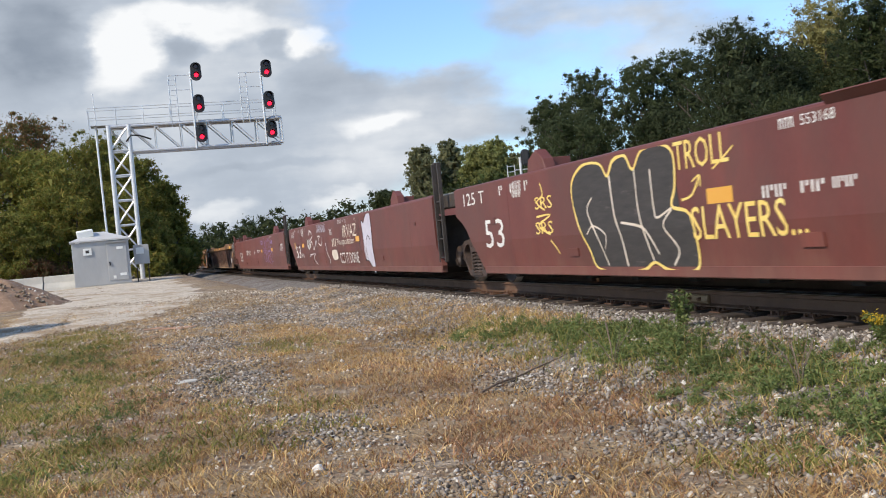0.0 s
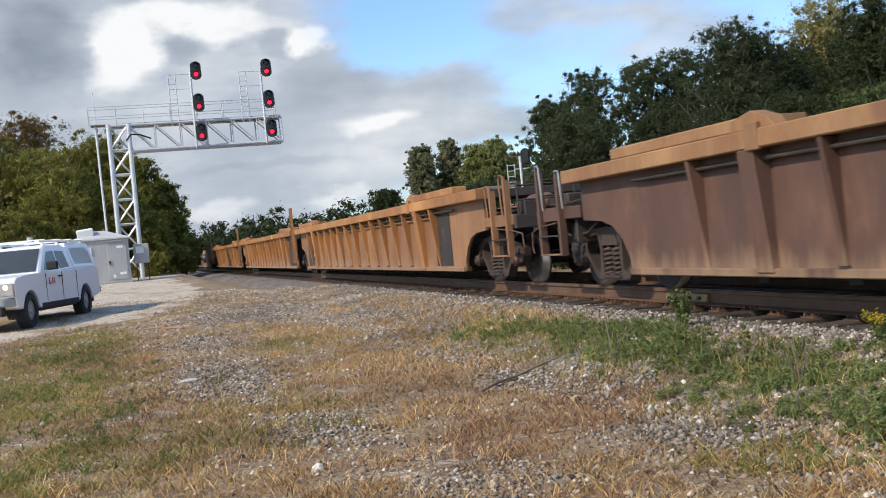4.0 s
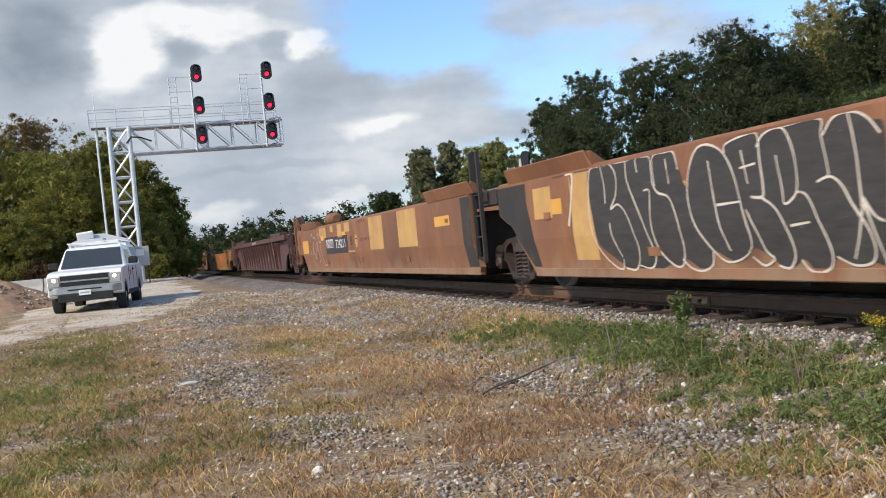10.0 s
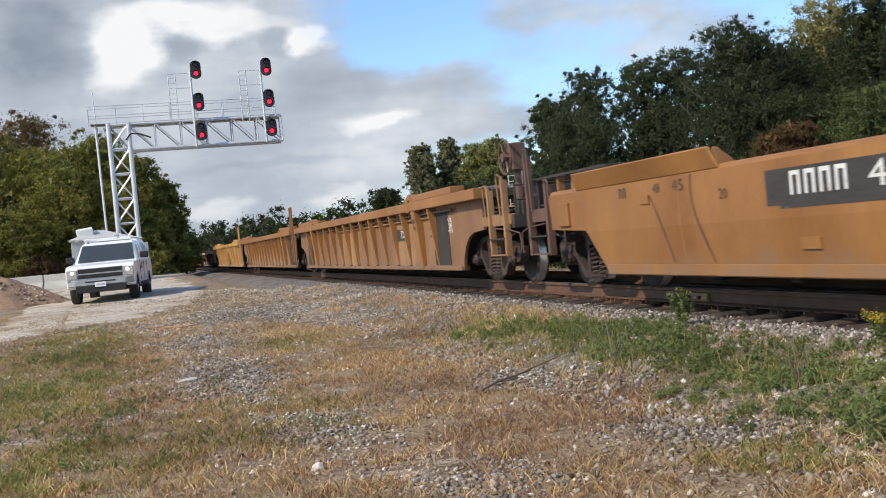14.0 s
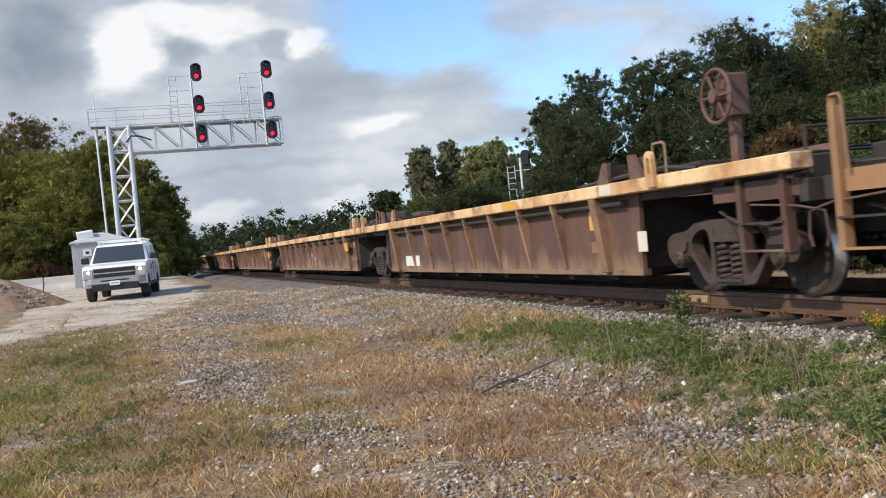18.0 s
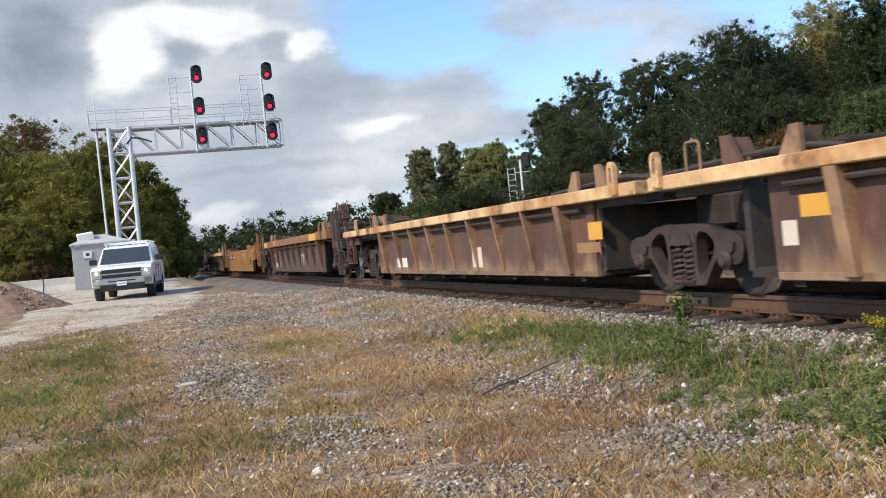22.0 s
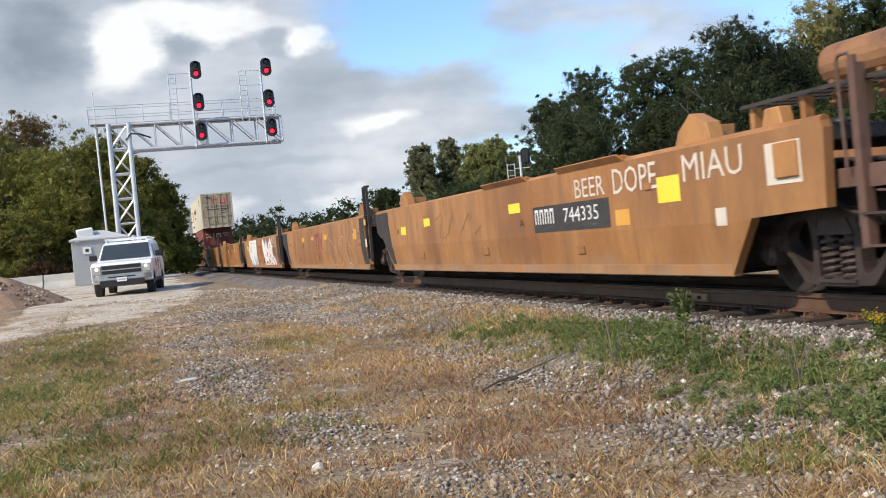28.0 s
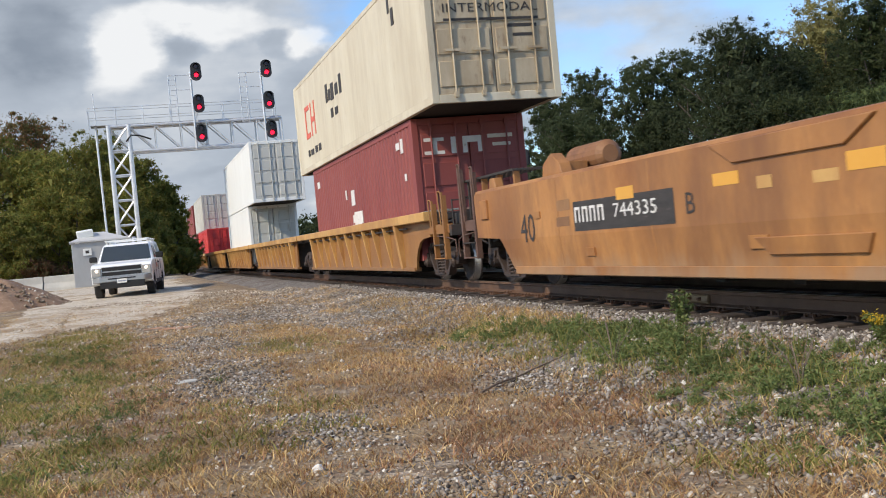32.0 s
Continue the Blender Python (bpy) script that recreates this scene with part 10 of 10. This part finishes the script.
    for _ in range(560):
        s = 3.9 + 8.6 * rnd.random()
        mid = float(np.interp(s, (4, 5.2, 6.6, 8.2, 10.0, 11.6, 12.5), (-2.85, -2.75, -2.62, -2.50, -2.38, -2.72, -2.85)))
        w = rnd.gauss(mid, 0.30 if s < 7 else 0.22)
        bulk = max(0.35, blob(w, s, -2.35, 8.0, 0.7, 1.9), blob(w, s, -2.85, 4.7, 0.6, 1.1))
        hgt = rnd.uniform(0.04, 0.24) * bulk
        if noise.noise(Vector((s * 1.1, w * 2.4, 6))) < (-0.30 if s < 7 else -0.16):
            continue
        p = spot(w, s)
        z = surface(p.x, p.y)
        for j in range(4):
            cs.append((p.x + rnd.gauss(0, 0.05), p.y + rnd.gauss(0, 0.05), z + hgt * (0.15 + 0.27 * j)))
            rs.append(0.078 * rnd.uniform(0.5, 1.2))
    for _ in range(260):
        s, w = rnd.uniform(5, 18), rnd.gauss(-7.9, 0.75)
        p = spot(w, s)
        if noise.noise(Vector((p.x * 1.1, p.y * 1.1, 15))) < 0.02:
            continue
        z = surface(p.x, p.y)
        for j in range(2):
            cs.append((p.x + rnd.gauss(0, 0.09), p.y + rnd.gauss(0, 0.09), z + 0.02 + 0.03 * j))
            rs.append(0.10)
    tagged(new("weeds", leaves("weeds", leaf_cloud(rng, cs, rs, 46, 0.0175, 0.30), M["weed"])), "band of green leafy weeds along the ballast", "weeds", kind="stuff")
    roots, hs, ws, ls = [], [], [], []
    for _ in range(3200):
        s = 3.9 + 9.2 * rnd.random()
        p = spot(rnd.gauss(-2.68, 0.30), s)
        roots.append((p.x, p.y, surface(p.x, p.y)))
        hs.append(rnd.uniform(0.04, 0.13) if rnd.random() < 0.85 else rnd.uniform(0.12, 0.28)), ws.append(0.0055), ls.append(rnd.uniform(0.1, 0.8))
    blades("weed_stems", roots, hs, ws, ls, M["lawn"], "thin green stems among the weeds", rng)
    # single plants that stand out
    for name, label, w, s, hgt, tip in (("tall_weed", "tall green spiky weed beside the rail", -1.88, 8.9, 0.42, None), ("goldenrod", "goldenrod in yellow flower at the ballast", -1.73, 6.25, 0.36, "goldenrod"),
                                        ("dead_weed", "dry bare weed with thin twigs", -2.9, 8.3, 0.45, "none"), ("dead_weed", "dry bare weed with thin twigs", -2.7, 5.9, 0.5, "none")):
        p = spot(w, s)
        t = thing(name, label, "plant", Matrix.Translation((p.x, p.y, surface(p.x, p.y) - 0.02)))
        tips = []
        for k in range(7):
            a = k * 0.9 + rnd.random()
            e = Vector((math.cos(a) * 0.13 * rnd.random() * (2 if tip == "none" else 1), math.sin(a) * 0.13 * rnd.random(), hgt * rnd.uniform(0.55, 1.0)))
            bm = bmesh.new()
            path_bar(bm, [(0, 0, 0), (e.x * 0.3, e.y * 0.3, e.z * 0.5), tuple(e)], 0.0032, 4)
            part("stem", bm, M["stick"] if tip == "none" else M["weed"], t)
            tips.append(e)
        if tip != "none":
            cc = [tuple(e * f) for e in tips for f in (0.35, 0.5, 0.65, 0.8, 0.95)]
            part("foliage", leaves("foliage", leaf_cloud(rng, cc, [0.045] * len(cc), 12, 0.028), M["weed"]), None, t)
            if tip:
                cc = [tuple(e * f) for e in tips for f in (0.85, 0.95, 1.02)]
                part("flower_head", leaves("flower_head", leaf_cloud(rng, cc, [0.05] * len(cc), 26, 0.014), M["goldenrod"]), None, t)


def single_stone(name, label, w, s, size, material, flat=(1, 1, 0.8), turn=0):
    p = spot(w, s)
    bm = bmesh.new()
    bmesh.ops.create_icosphere(bm, subdivisions=2, radius=1)
    for v in bm.verts:
        k = 1 + 0.28 * noise.noise(v.co * 1.3 + Vector((w, s, 0)))
        v.co = Vector((v.co.x * size * flat[0] * k, v.co.y * size * flat[1] * k, v.co.z * size * flat[2] * k))
    ob = new(name, finish(bm, name, material))
    ob.matrix_basis = Matrix.Translation((p.x, p.y, surface(p.x, p.y) + size * flat[2] * 0.5)) @ pose(0, 0, 0, 4, -5, turn)
    tagged(ob, label, "stone")


def clutter():
    single_stone("stone", "white stone lying on the gravel", -5.85, 6.33, 0.038, M["whiterock"], (1.1, 0.9, 0.8), 20)
    single_stone("stone", "flat pale stone in the gravel", -6.4, 11.8, 0.10, M["concrete"], (1.3, 0.8, 0.2), 10)
    single_stone("stone", "pale stone among russet grass", -2.95, 7.0, 0.025, M["whiterock"])
    single_stone("stone", "pale stone among russet grass", -3.3, 6.6, 0.022, M["whiterock"])
    single_stone("stone", "flat brown stone half sunk in soil", -2.9, 5.35, 0.13, M["fishplate"], (1.2, 0.7, 0.3), 35)
    # a curved dead branch
    bm = bmesh.new()
    pts = []
    for k in range(13):
        f = k / 12
        p = spot(-4.1 + 1.35 * f, 8.4 + 0.75 * f + 0.22 * math.sin(f * 2.6))
        pts.append((p.x, p.y, surface(p.x, p.y) + 0.03 + 0.035 * f + 0.01 * math.sin(k)))
    path_bar(bm, pts, 0.012, 7, 0.005)
    tagged(new("branch", finish(bm, "branch", M["stick"])), "curved dead branch lying on the gravel", "branch")
    # survey paint
    for k, (w, s, r) in enumerate(((-6.7, 30.2, 0.45), (-7.75, 24.4, 0.38), (-6.2, 20.3, 0.5), (-6.6, 20.9, 0.3))):
        p = spot(w, s)
        bm = bmesh.new()
        ring = []
        for q in range(14):
            a = 2 * math.pi * q / 14
            rr = r * (0.7 + 0.5 * noise.noise(Vector((math.cos(a) * 2, math.sin(a) * 2, k))))
            x, y = p.x + rr * math.cos(a), p.y + 0.8 * rr * math.sin(a)
            ring.append(bm.verts.new((x, y, land(x, y) + 0.016)))
        bm.faces.new(ring)
        tagged(new("survey_paint", finish(bm, "survey_paint", M["orange_mark"])), "patch of faded orange survey paint on the gravel", "paint mark", "survey marks")
    # heap of soil and the low concrete wall behind it
    c = spot(-11.6, 37.0)
    verts, faces = [], []
    nr, na = 14, 40
    for i in range(nr + 1):
        for j in range(na):
            a, f = 2 * math.pi * j / na, i / nr
            r = (4.8 if math.cos(a) < 0 else 2.7) * f * (1 + 0.12 * noise.noise(Vector((math.cos(a) * 2, math.sin(a) * 2, 3))))
            x, y = c.x + r * math.cos(a), c.y + 0.75 * r * math.sin(a)
            z = land(x, y) - 0.05 + 1.25 * (1 - f) ** 0.85 * (1 + 0.25 * noise.noise(Vector((x, y, 0)))) + 0.09 * noise.noise(Vector((x * 3, y * 3, 5))) * (1 - f) + 0.05 * noise.noise(Vector((x * 8, y * 8, 5))) * (1 - f)
            verts.append((x, y, z))
    for i in range(nr):
        for j in range(na):
            faces.append((i * na + j, i * na + (j + 1) % na, (i + 1) * na + (j + 1) % na, (i + 1) * na + j))
    tagged(new("dirt_mound", mesh_from("dirt_mound", verts, faces, M["dirt"])), "mound of brown soil and rubble beside the gravel road", "mound")
    rng = np.random.default_rng(4)
    rnd = random.Random(4)
    pl, sz = [], []
    for _ in range(500):
        a, f = rnd.uniform(0, 6.28), rnd.random() ** 0.7
        r = (4.8 if math.cos(a) < 0 else 2.7) * f
        x, y = c.x + r * math.cos(a), c.y + 0.75 * r * math.sin(a)
        pl.append((x, y, land(x, y) - 0.04 + 1.2 * (1 - f) ** 0.85)), sz.append(rnd.uniform(0.02, 0.07))
    stones("heap_rubble", pl, sz, M["pebbles"], "stones and clods on the soil heap", rng, 0.4)
    wall = thing("barrier", "low grey concrete barrier blocks behind the soil heap", "barrier")
    for k in range(3):
        p = spot(-14.2 + 1.76 * k, 58.6 - 0.25 * k)
        bm = bmesh.new()
        z = land(p.x, p.y) - 0.05
        prism(bm, [(-0.3, z), (0.3, z), (0.26, z + 0.2), (0.12, z + 0.45), (0.1, z + 0.82), (-0.1, z + 0.82), (-0.12, z + 0.45), (-0.26, z + 0.2)], -0.86, 0.86, "x")
        part("block", bm, M["concrete"], wall, at=Matrix.Translation((p.x, p.y, 0)) @ pose(0, 0, 0, 0, 0, math.degrees(TH) - 8), bevel=0.02)
    # a second signal beyond the train, seen from behind
    b = thing("rear_signal", "black signal heads on a ladder mast beyond the train", "railway signal")
    x, y = 4.75, 58.0
    z = land(x, y)
    b.matrix_basis = Matrix.Translation((x, y, z - 0.1))
    bm = bmesh.new()
    bar(bm, (0, 0, 0), (0, 0, 5.0), 0.08, 8)
    part("mast", bm, M["galv"], b)
    bm = bmesh.new()
    for xx in (-0.75, -0.35):
        bar(bm, (xx, 0, 0), (xx, 0, 4.6), 0.03, 5)
    for k in range(14):
        bar(bm, (-0.75, 0, 0.5 + k * 0.31), (-0.35, 0, 0.5 + k * 0.31), 0.02, 5)
    path_bar(bm, [(-0.35, 0, 4.3), (0.5, 0, 4.3)], 0.03, 5), path_bar(bm, [(-0.35, 0, 2.9), (0.5, 0, 2.9)], 0.03, 5)
    part("ladder", bm, M["galv"], b)
    for zz in (4.95, 3.55):
        bm = bmesh.new()
        ring = [(0.3 + 0.26 * math.cos(a), zz + 0.22 * math.sin(a) + (0.25 if math.sin(a) > 0 else -0.25)) for a in [2 * math.pi * k / 18 for k in range(18)]]
        prism(bm, ring, -0.06, 0.0)
        box(bm, 0.16, 0.44, -0.24, -0.06, zz - 0.35, zz + 0.35)
        part("signal_head", bm, M["signal"], b)


foreground()
clutter()


# ---- the pickup that backs away along the road ----
def arch(cy, r, z0, n=9):
    return [(cy + r * math.cos(math.pi * k / (n - 1)), z0 + (0.40 - z0) + r * math.sin(math.pi * k / (n - 1))) for k in range(n)]


def pickup():
    """Front axle over the origin, nose towards -y."""
    t = thing("pickup_truck", "white pickup truck with a camper shell and roof beacon, backing up", "pickup truck")
    TRUCK.append(t)

    def taper(bm):
        for v in bm.verts:
            if v.co.z > 1.16:
                v.co.x *= 1 - (v.co.z - 1.16) * 0.26

    def panel(name, outline, x0, x1, material, label="", bevel=0.03, parent=None, narrow=True):
        bm = bmesh.new()
        prism(bm, outline, x0, x1, "x")
        if narrow:
            taper(bm)
        return part(name, bm, material, parent or t, label, bevel=bevel)

    lower = [(-0.78, 0.50), (-0.84, 0.98), (-0.80, 1.08), (-0.66, 1.15), (-0.2, 1.19), (0.72, 1.22), (4.72, 1.26), (4.78, 1.0), (4.74, 0.55)]
    rear = arch(3.65, 0.47, 0.40)
    front = arch(0.0, 0.47, 0.40)
    outline = lower + [(4.15, 0.45)] + [(y, max(z, 0.45)) for y, z in rear] + [(3.1, 0.42), (0.6, 0.42)] + [(y, max(z, 0.45)) for y, z in front] + [(-0.55, 0.48)]
    panel("body", outline, -0.99, 0.99, M["truck"], "white painted body", 0.025)
    panel("cab", [(0.66, 1.18), (1.40, 1.80), (1.60, 1.86), (2.75, 1.86), (2.95, 1.80), (3.02, 1.22)], -0.97, 0.97, M["truck"], bevel=0.04)
    panel("camper_shell", [(3.04, 1.24), (2.98, 1.84), (3.2, 1.92), (4.55, 1.90), (4.72, 1.80), (4.76, 1.25)], -0.97, 0.97, M["truck"], "white camper shell", 0.04)
    # glass
    bm = bmesh.new()
    v = [bm.verts.new(p) for p in ((-0.86, 0.735, 1.245), (0.86, 0.735, 1.245), (0.765, 1.36, 1.775), (-0.765, 1.36, 1.775))]
    bm.faces.new(v)
    bmesh.ops.solidify(bm, geom=bm.faces[:], thickness=0.008)
    for q in bm.verts:
        q.co += Vector((0, -0.012, 0.012))
    part("windscreen", bm, M["glass"], t, "dark windscreen")
    for s in (-1, 1):
        for nm, pts in (("side_window", [(1.02, 1.27), (1.52, 1.70), (1.95, 1.72), (1.98, 1.27)]), ("side_window", [(2.06, 1.28), (2.04, 1.72), (2.62, 1.70), (2.72, 1.30)])):
            bm = bmesh.new()
            vs = []
            for y, z in pts:
                x = 0.97 * (1 - (z - 1.16) * 0.26) + 0.004
                vs.append(bm.verts.new((s * x, y, z)))
            bm.faces.new(vs)
            bmesh.ops.solidify(bm, geom=bm.faces[:], thickness=-0.006 * s)
            part(nm, bm, M["glass"], t)
        bm = bmesh.new()
        vs = [bm.verts.new((s * (0.97 * (1 - (z - 1.16) * 0.26) + 0.005), y, z)) for y, z in ((3.2, 1.36), (3.14, 1.78), (4.46, 1.78), (4.56, 1.36))]
        bm.faces.new(vs)
        bmesh.ops.solidify(bm, geom=bm.faces[:], thickness=-0.01 * s)
        part("shell_door", bm, M["box_white"], t, "white side door of the shell")
        bm = bmesh.new()
        for y in (0.98, 2.02, 3.03):
            box(bm, min(s * 0.985, s * 0.996), max(s * 0.985, s * 0.996), y - 0.006, y + 0.006, 0.55, 1.2)
        part("door_gap", bm, M["plastic"], t)
        bm = bmesh.new()
        box(bm, min(s * 0.99, s * 1.03), max(s * 0.99, s * 1.03), 1.80, 1.96, 1.08, 1.12)
        part("door_handle", bm, M["plastic"], t)
        bm = bmesh.new()
        box(bm, min(s * 0.98, s * 1.0), max(s * 0.98, s * 1.0), 0.62, 3.05, 0.40, 0.52)
        part("rocker", bm, M["plastic"], t)
        bm = bmesh.new()
        box(bm, min(s * 1.0, s * 1.26), max(s * 1.0, s * 1.26), 1.02, 1.14, 1.26, 1.46)
        part("mirror", bm, M["plastic"], t, bevel=0.03)
        # lamps
        bm = bmesh.new()
        box(bm, min(s * 0.66, s * 0.97), max(s * 0.66, s * 0.97), -0.87, -0.72, 0.76, 1.04)
        lamp = part("headlight", bm, M["headlamp"], t, "clear headlight", bevel=0.02)
        # small glowing disc put in for the bright spot on the headlight
        bm = bmesh.new()
        bar(bm, (s * 0.80, -0.878, 0.955), (s * 0.80, -0.86, 0.955), 0.055, 14)
        part("lit_bulb", bm, M["lamp_disc"], lamp, "warm glowing disc on the headlight")
        bm = bmesh.new()
        box(bm, min(s * 0.655, s * 0.975), max(s * 0.655, s * 0.975), -0.876, -0.78, 0.735, 0.765)
        part("lamp_trim", bm, M["chrome"], lamp)
        bm = bmesh.new()
        box(bm, min(s * 0.80, s * 0.95), max(s * 0.80, s * 0.95), 4.76, 4.79, 0.85, 1.2)
        part("tail_light", bm, M["bright_red"], t)
        bm = bmesh.new()
        vs = [bm.verts.new((s * 0.998, y, z)) for y, z in ((1.15, 0.93), (1.15, 1.08), (1.52, 1.08), (1.52, 0.93))]
        for a, b in (((1.15, 1.20), (0.93, 1.08)), ((1.15, 1.30), (0.93, 0.96)), ((1.36, 1.40), (0.93, 1.08)), ((1.48, 1.52), (0.93, 1.08))):
            box(bm, min(s * 0.992, s * 0.998), max(s * 0.992, s * 0.998), a[0], a[1], b[0], b[1])
        for q in vs:
            bm.verts.remove(q)
        part("door_mark", bm, M["mark_red"], t, "small red mark on the door")
    bm = bmesh.new()
    for z0, z1 in ((0.76, 0.885), (0.925, 1.05)):
        box(bm, -0.64, 0.64, -0.862, -0.80, z0, z1)
    part("grille", bm, M["plastic"], t, "black grille")
    bm = bmesh.new()
    box(bm, -0.66, 0.66, -0.875, -0.80, 0.885, 0.925)
    for z in (0.745, 1.05):
        box(bm, -0.66, 0.66, -0.868, -0.80, z, z + 0.02)
    part("grille_bar", bm, M["chrome"], t)
    bm = bmesh.new()
    box(bm, -0.075, 0.075, -0.89, -0.87, 0.885, 0.925)
    part("badge", bm, M["chrome"], t, "small plain badge", bevel=0.01)
    bm = bmesh.new()
    prism(bm, [(-0.98, -0.55), (-0.98, -0.80), (-0.75, -0.96), (0.75, -0.96), (0.98, -0.80), (0.98, -0.55)], 0.54, 0.735, "z")
    part("front_bumper", bm, M["chrome"], t, "dull chrome bumper", bevel=0.03)
    bm = bmesh.new()
    box(bm, -0.72, 0.72, -0.965, -0.75, 0.34, 0.54)
    box(bm, -0.45, 0.45, -0.972, -0.955, 0.64, 0.68)
    part("air_dam", bm, M["plastic"], t, bevel=0.01)
    bm = bmesh.new()
    box(bm, -0.16, 0.16, -0.99, -0.972, 0.50, 0.64)
    pl = part("number_plate", bm, M["box_white"], t)
    bm = bmesh.new()
    box(bm, -0.12, 0.12, -0.995, -0.99, 0.55, 0.59)
    part("plate_bar", bm, M["bluegrey"], pl)
    bm = bmesh.new()
    box(bm, -0.95, 0.95, 4.76, 4.98, 0.55, 0.74)
    part("rear_bumper", bm, M["chrome"], t, bevel=0.03)
    bm = bmesh.new()
    for s in (-1, 1):
        box(bm, s * 0.70 - 0.02, s * 0.70 + 0.02, 1.5, 4.5, 1.94, 1.98)
    for y in (1.7, 2.7, 3.5, 4.4):
        box(bm, -0.78, 0.78, y - 0.03, y + 0.03, 1.98, 2.01)
        for s in (-1, 1):
            box(bm, s * 0.70 - 0.03, s * 0.70 + 0.03, y - 0.03, y + 0.03, 1.84, 1.98)
    part("roof_rack", bm, M["box_white"], t)
    bm = bmesh.new()
    bar(bm, (0.2, 2.3, 1.98), (0.2, 2.3, 2.10), 0.09, 12, 0.07)
    part("beacon", bm, M["headlamp"], t, "clear roof beacon")
    bm = bmesh.new()
    box(bm, -0.85, 0.85, -0.5, 4.6, 0.34, 0.46)
    box(bm, -0.9, 0.9, 0.5, 3.1, 0.46, 0.9)
    part("chassis", bm, M["plastic"], t)
    # wheels
    bm = bmesh.new()
    n = 26
    prof = [(0.24, 0.13), (0.36, 0.13), (0.395, 0.09), (0.40, -0.09), (0.36, -0.13), (0.24, -0.13)]
    rings = [[bm.verts.new((x, r * math.cos(2 * math.pi * k / n), r * math.sin(2 * math.pi * k / n))) for k in range(n)] for r, x in prof]
    for i in range(len(prof)):
        a, b = rings[i], rings[(i + 1) % len(prof)]
        for k in range(n):
            bm.faces.new((a[k], a[(k + 1) % n], b[(k + 1) % n], b[k]))
    tyre = finish(bm, "tyre", M["rubber"])
    bm = bmesh.new()
    bar(bm, (-0.1, 0, 0), (0.085, 0, 0), 0.245, 20)
    for k in range(8):
        a = math.pi * k / 4
        bar(bm, (0.08, 0.16 * math.cos(a), 0.16 * math.sin(a)), (0.10, 0.16 * math.cos(a), 0.16 * math.sin(a)), 0.022, 6)
    bar(bm, (0.08, 0, 0), (0.13, 0, 0), 0.085, 10, 0.06)
    rim = finish(bm, "rim", M["rim"])
    for x, y in ((0.86, 0), (-0.86, 0), (0.86, 3.65), (-0.86, 3.65)):
        w = part("wheel", tyre, None, t, at=pose(x, y, 0.40, 0, 0, 0 if x > 0 else 180))
        part("rim", rim, None, w)
        TRUCK_WHEELS.append((w, x, y))


TRUCK_WHEELS = []
TRUCK_WAY = ((0, -11.95, 18.3, -9), (1, -11.46, 19.55, -6.5), (2, -11.06, 20.85, -4.0), (3, -10.66, 22.05, -2.0), (3.5, -10.46, 22.65, -1.0), (4.5, -10.02, 23.6, 2.0), (5.5, -9.82, 24.6, 5.0), (6, -9.74, 25.05, 6.3),
             (7, -9.68, 26.0, 8.6), (8, -9.76, 27.15, 9.7), (9, -9.9, 28.35, 10.5), (10, -10.05, 29.4, 10.6), (11, -10.14, 30.15, 10.6), (12, -10.22, 30.75, 10.5), (13, -10.34, 31.4, 10.4), (14, -10.46, 32.0, 10.4),
             (15.5, -10.58, 32.85, 10.5), (17, -10.68, 33.65, 10.8), (18, -10.77, 34.3, 11), (19, -10.84, 34.85, 11), (20, -10.9, 35.25, 11), (21, -10.95, 35.55, 11), (22, -11.0, 35.75, 11), (23, -11.0, 35.8, 11), (32, -11.0, 35.8, 11))
pickup()


# ---- what moves ----
def motions():
    for ob, q in UNITS:
        walk(ob, [(t, TRACK @ pose(q - SPEED * t, 0, 0)) for t in (0, 16, 32)])
    # wheels: one turn for each round of the tread; wheels of one size and place in the bogie share their keys
    made = {}
    for w, i, side, d in WHEELS:
        if (i, side, d) not in made:
            step = SPEED / FPS / (d / 2)
            walk(w, [(k / FPS, Matrix.Translation((-AXLE if i == 0 else AXLE, side * 0.755, d / 2)) @ Matrix.Rotation(-step * k, 4, "Y")) for k in range(0, 32 * FPS + 1)])
            made[(i, side, d)] = w
        else:
            src = made[(i, side, d)].animation_data
            w.rotation_mode = "QUATERNION"
            w.animation_data_create()
            w.animation_data.action = src.action
            w.animation_data.action_slot = src.action_slot
    for w, x, y in TRUCK_WHEELS:
        rows, gone, k = [], 0.0, 0
        way = [(t, Vector((a, b))) for t, a, b, h in TRUCK_WAY]
        ts = [q * 0.25 for q in range(0, 93)] + [32]

        def where(t):
            for (t0, p0), (t1, p1) in zip(way, way[1:]):
                if t <= t1:
                    return p0.lerp(p1, (t - t0) / (t1 - t0))
            return way[-1][1]

        last = where(0)
        for t in ts:
            now = where(t)
            gone += (now - last).length
            last = now
            s = 1 if x > 0 else -1
            rows.append((t, Matrix.Translation((x, y, 0.40)) @ Matrix.Rotation(-gone / 0.40, 4, "X") @ pose(0, 0, 0, 0, 0, 0 if x > 0 else 180)))
        walk(w, rows)
    if TRUCK:
        walk(TRUCK[0], [(t, Matrix.Translation((x, y, land(x, y))) @ pose(0, 0, 0, 0, 0, h)) for t, x, y, h in TRUCK_WAY])


motions()
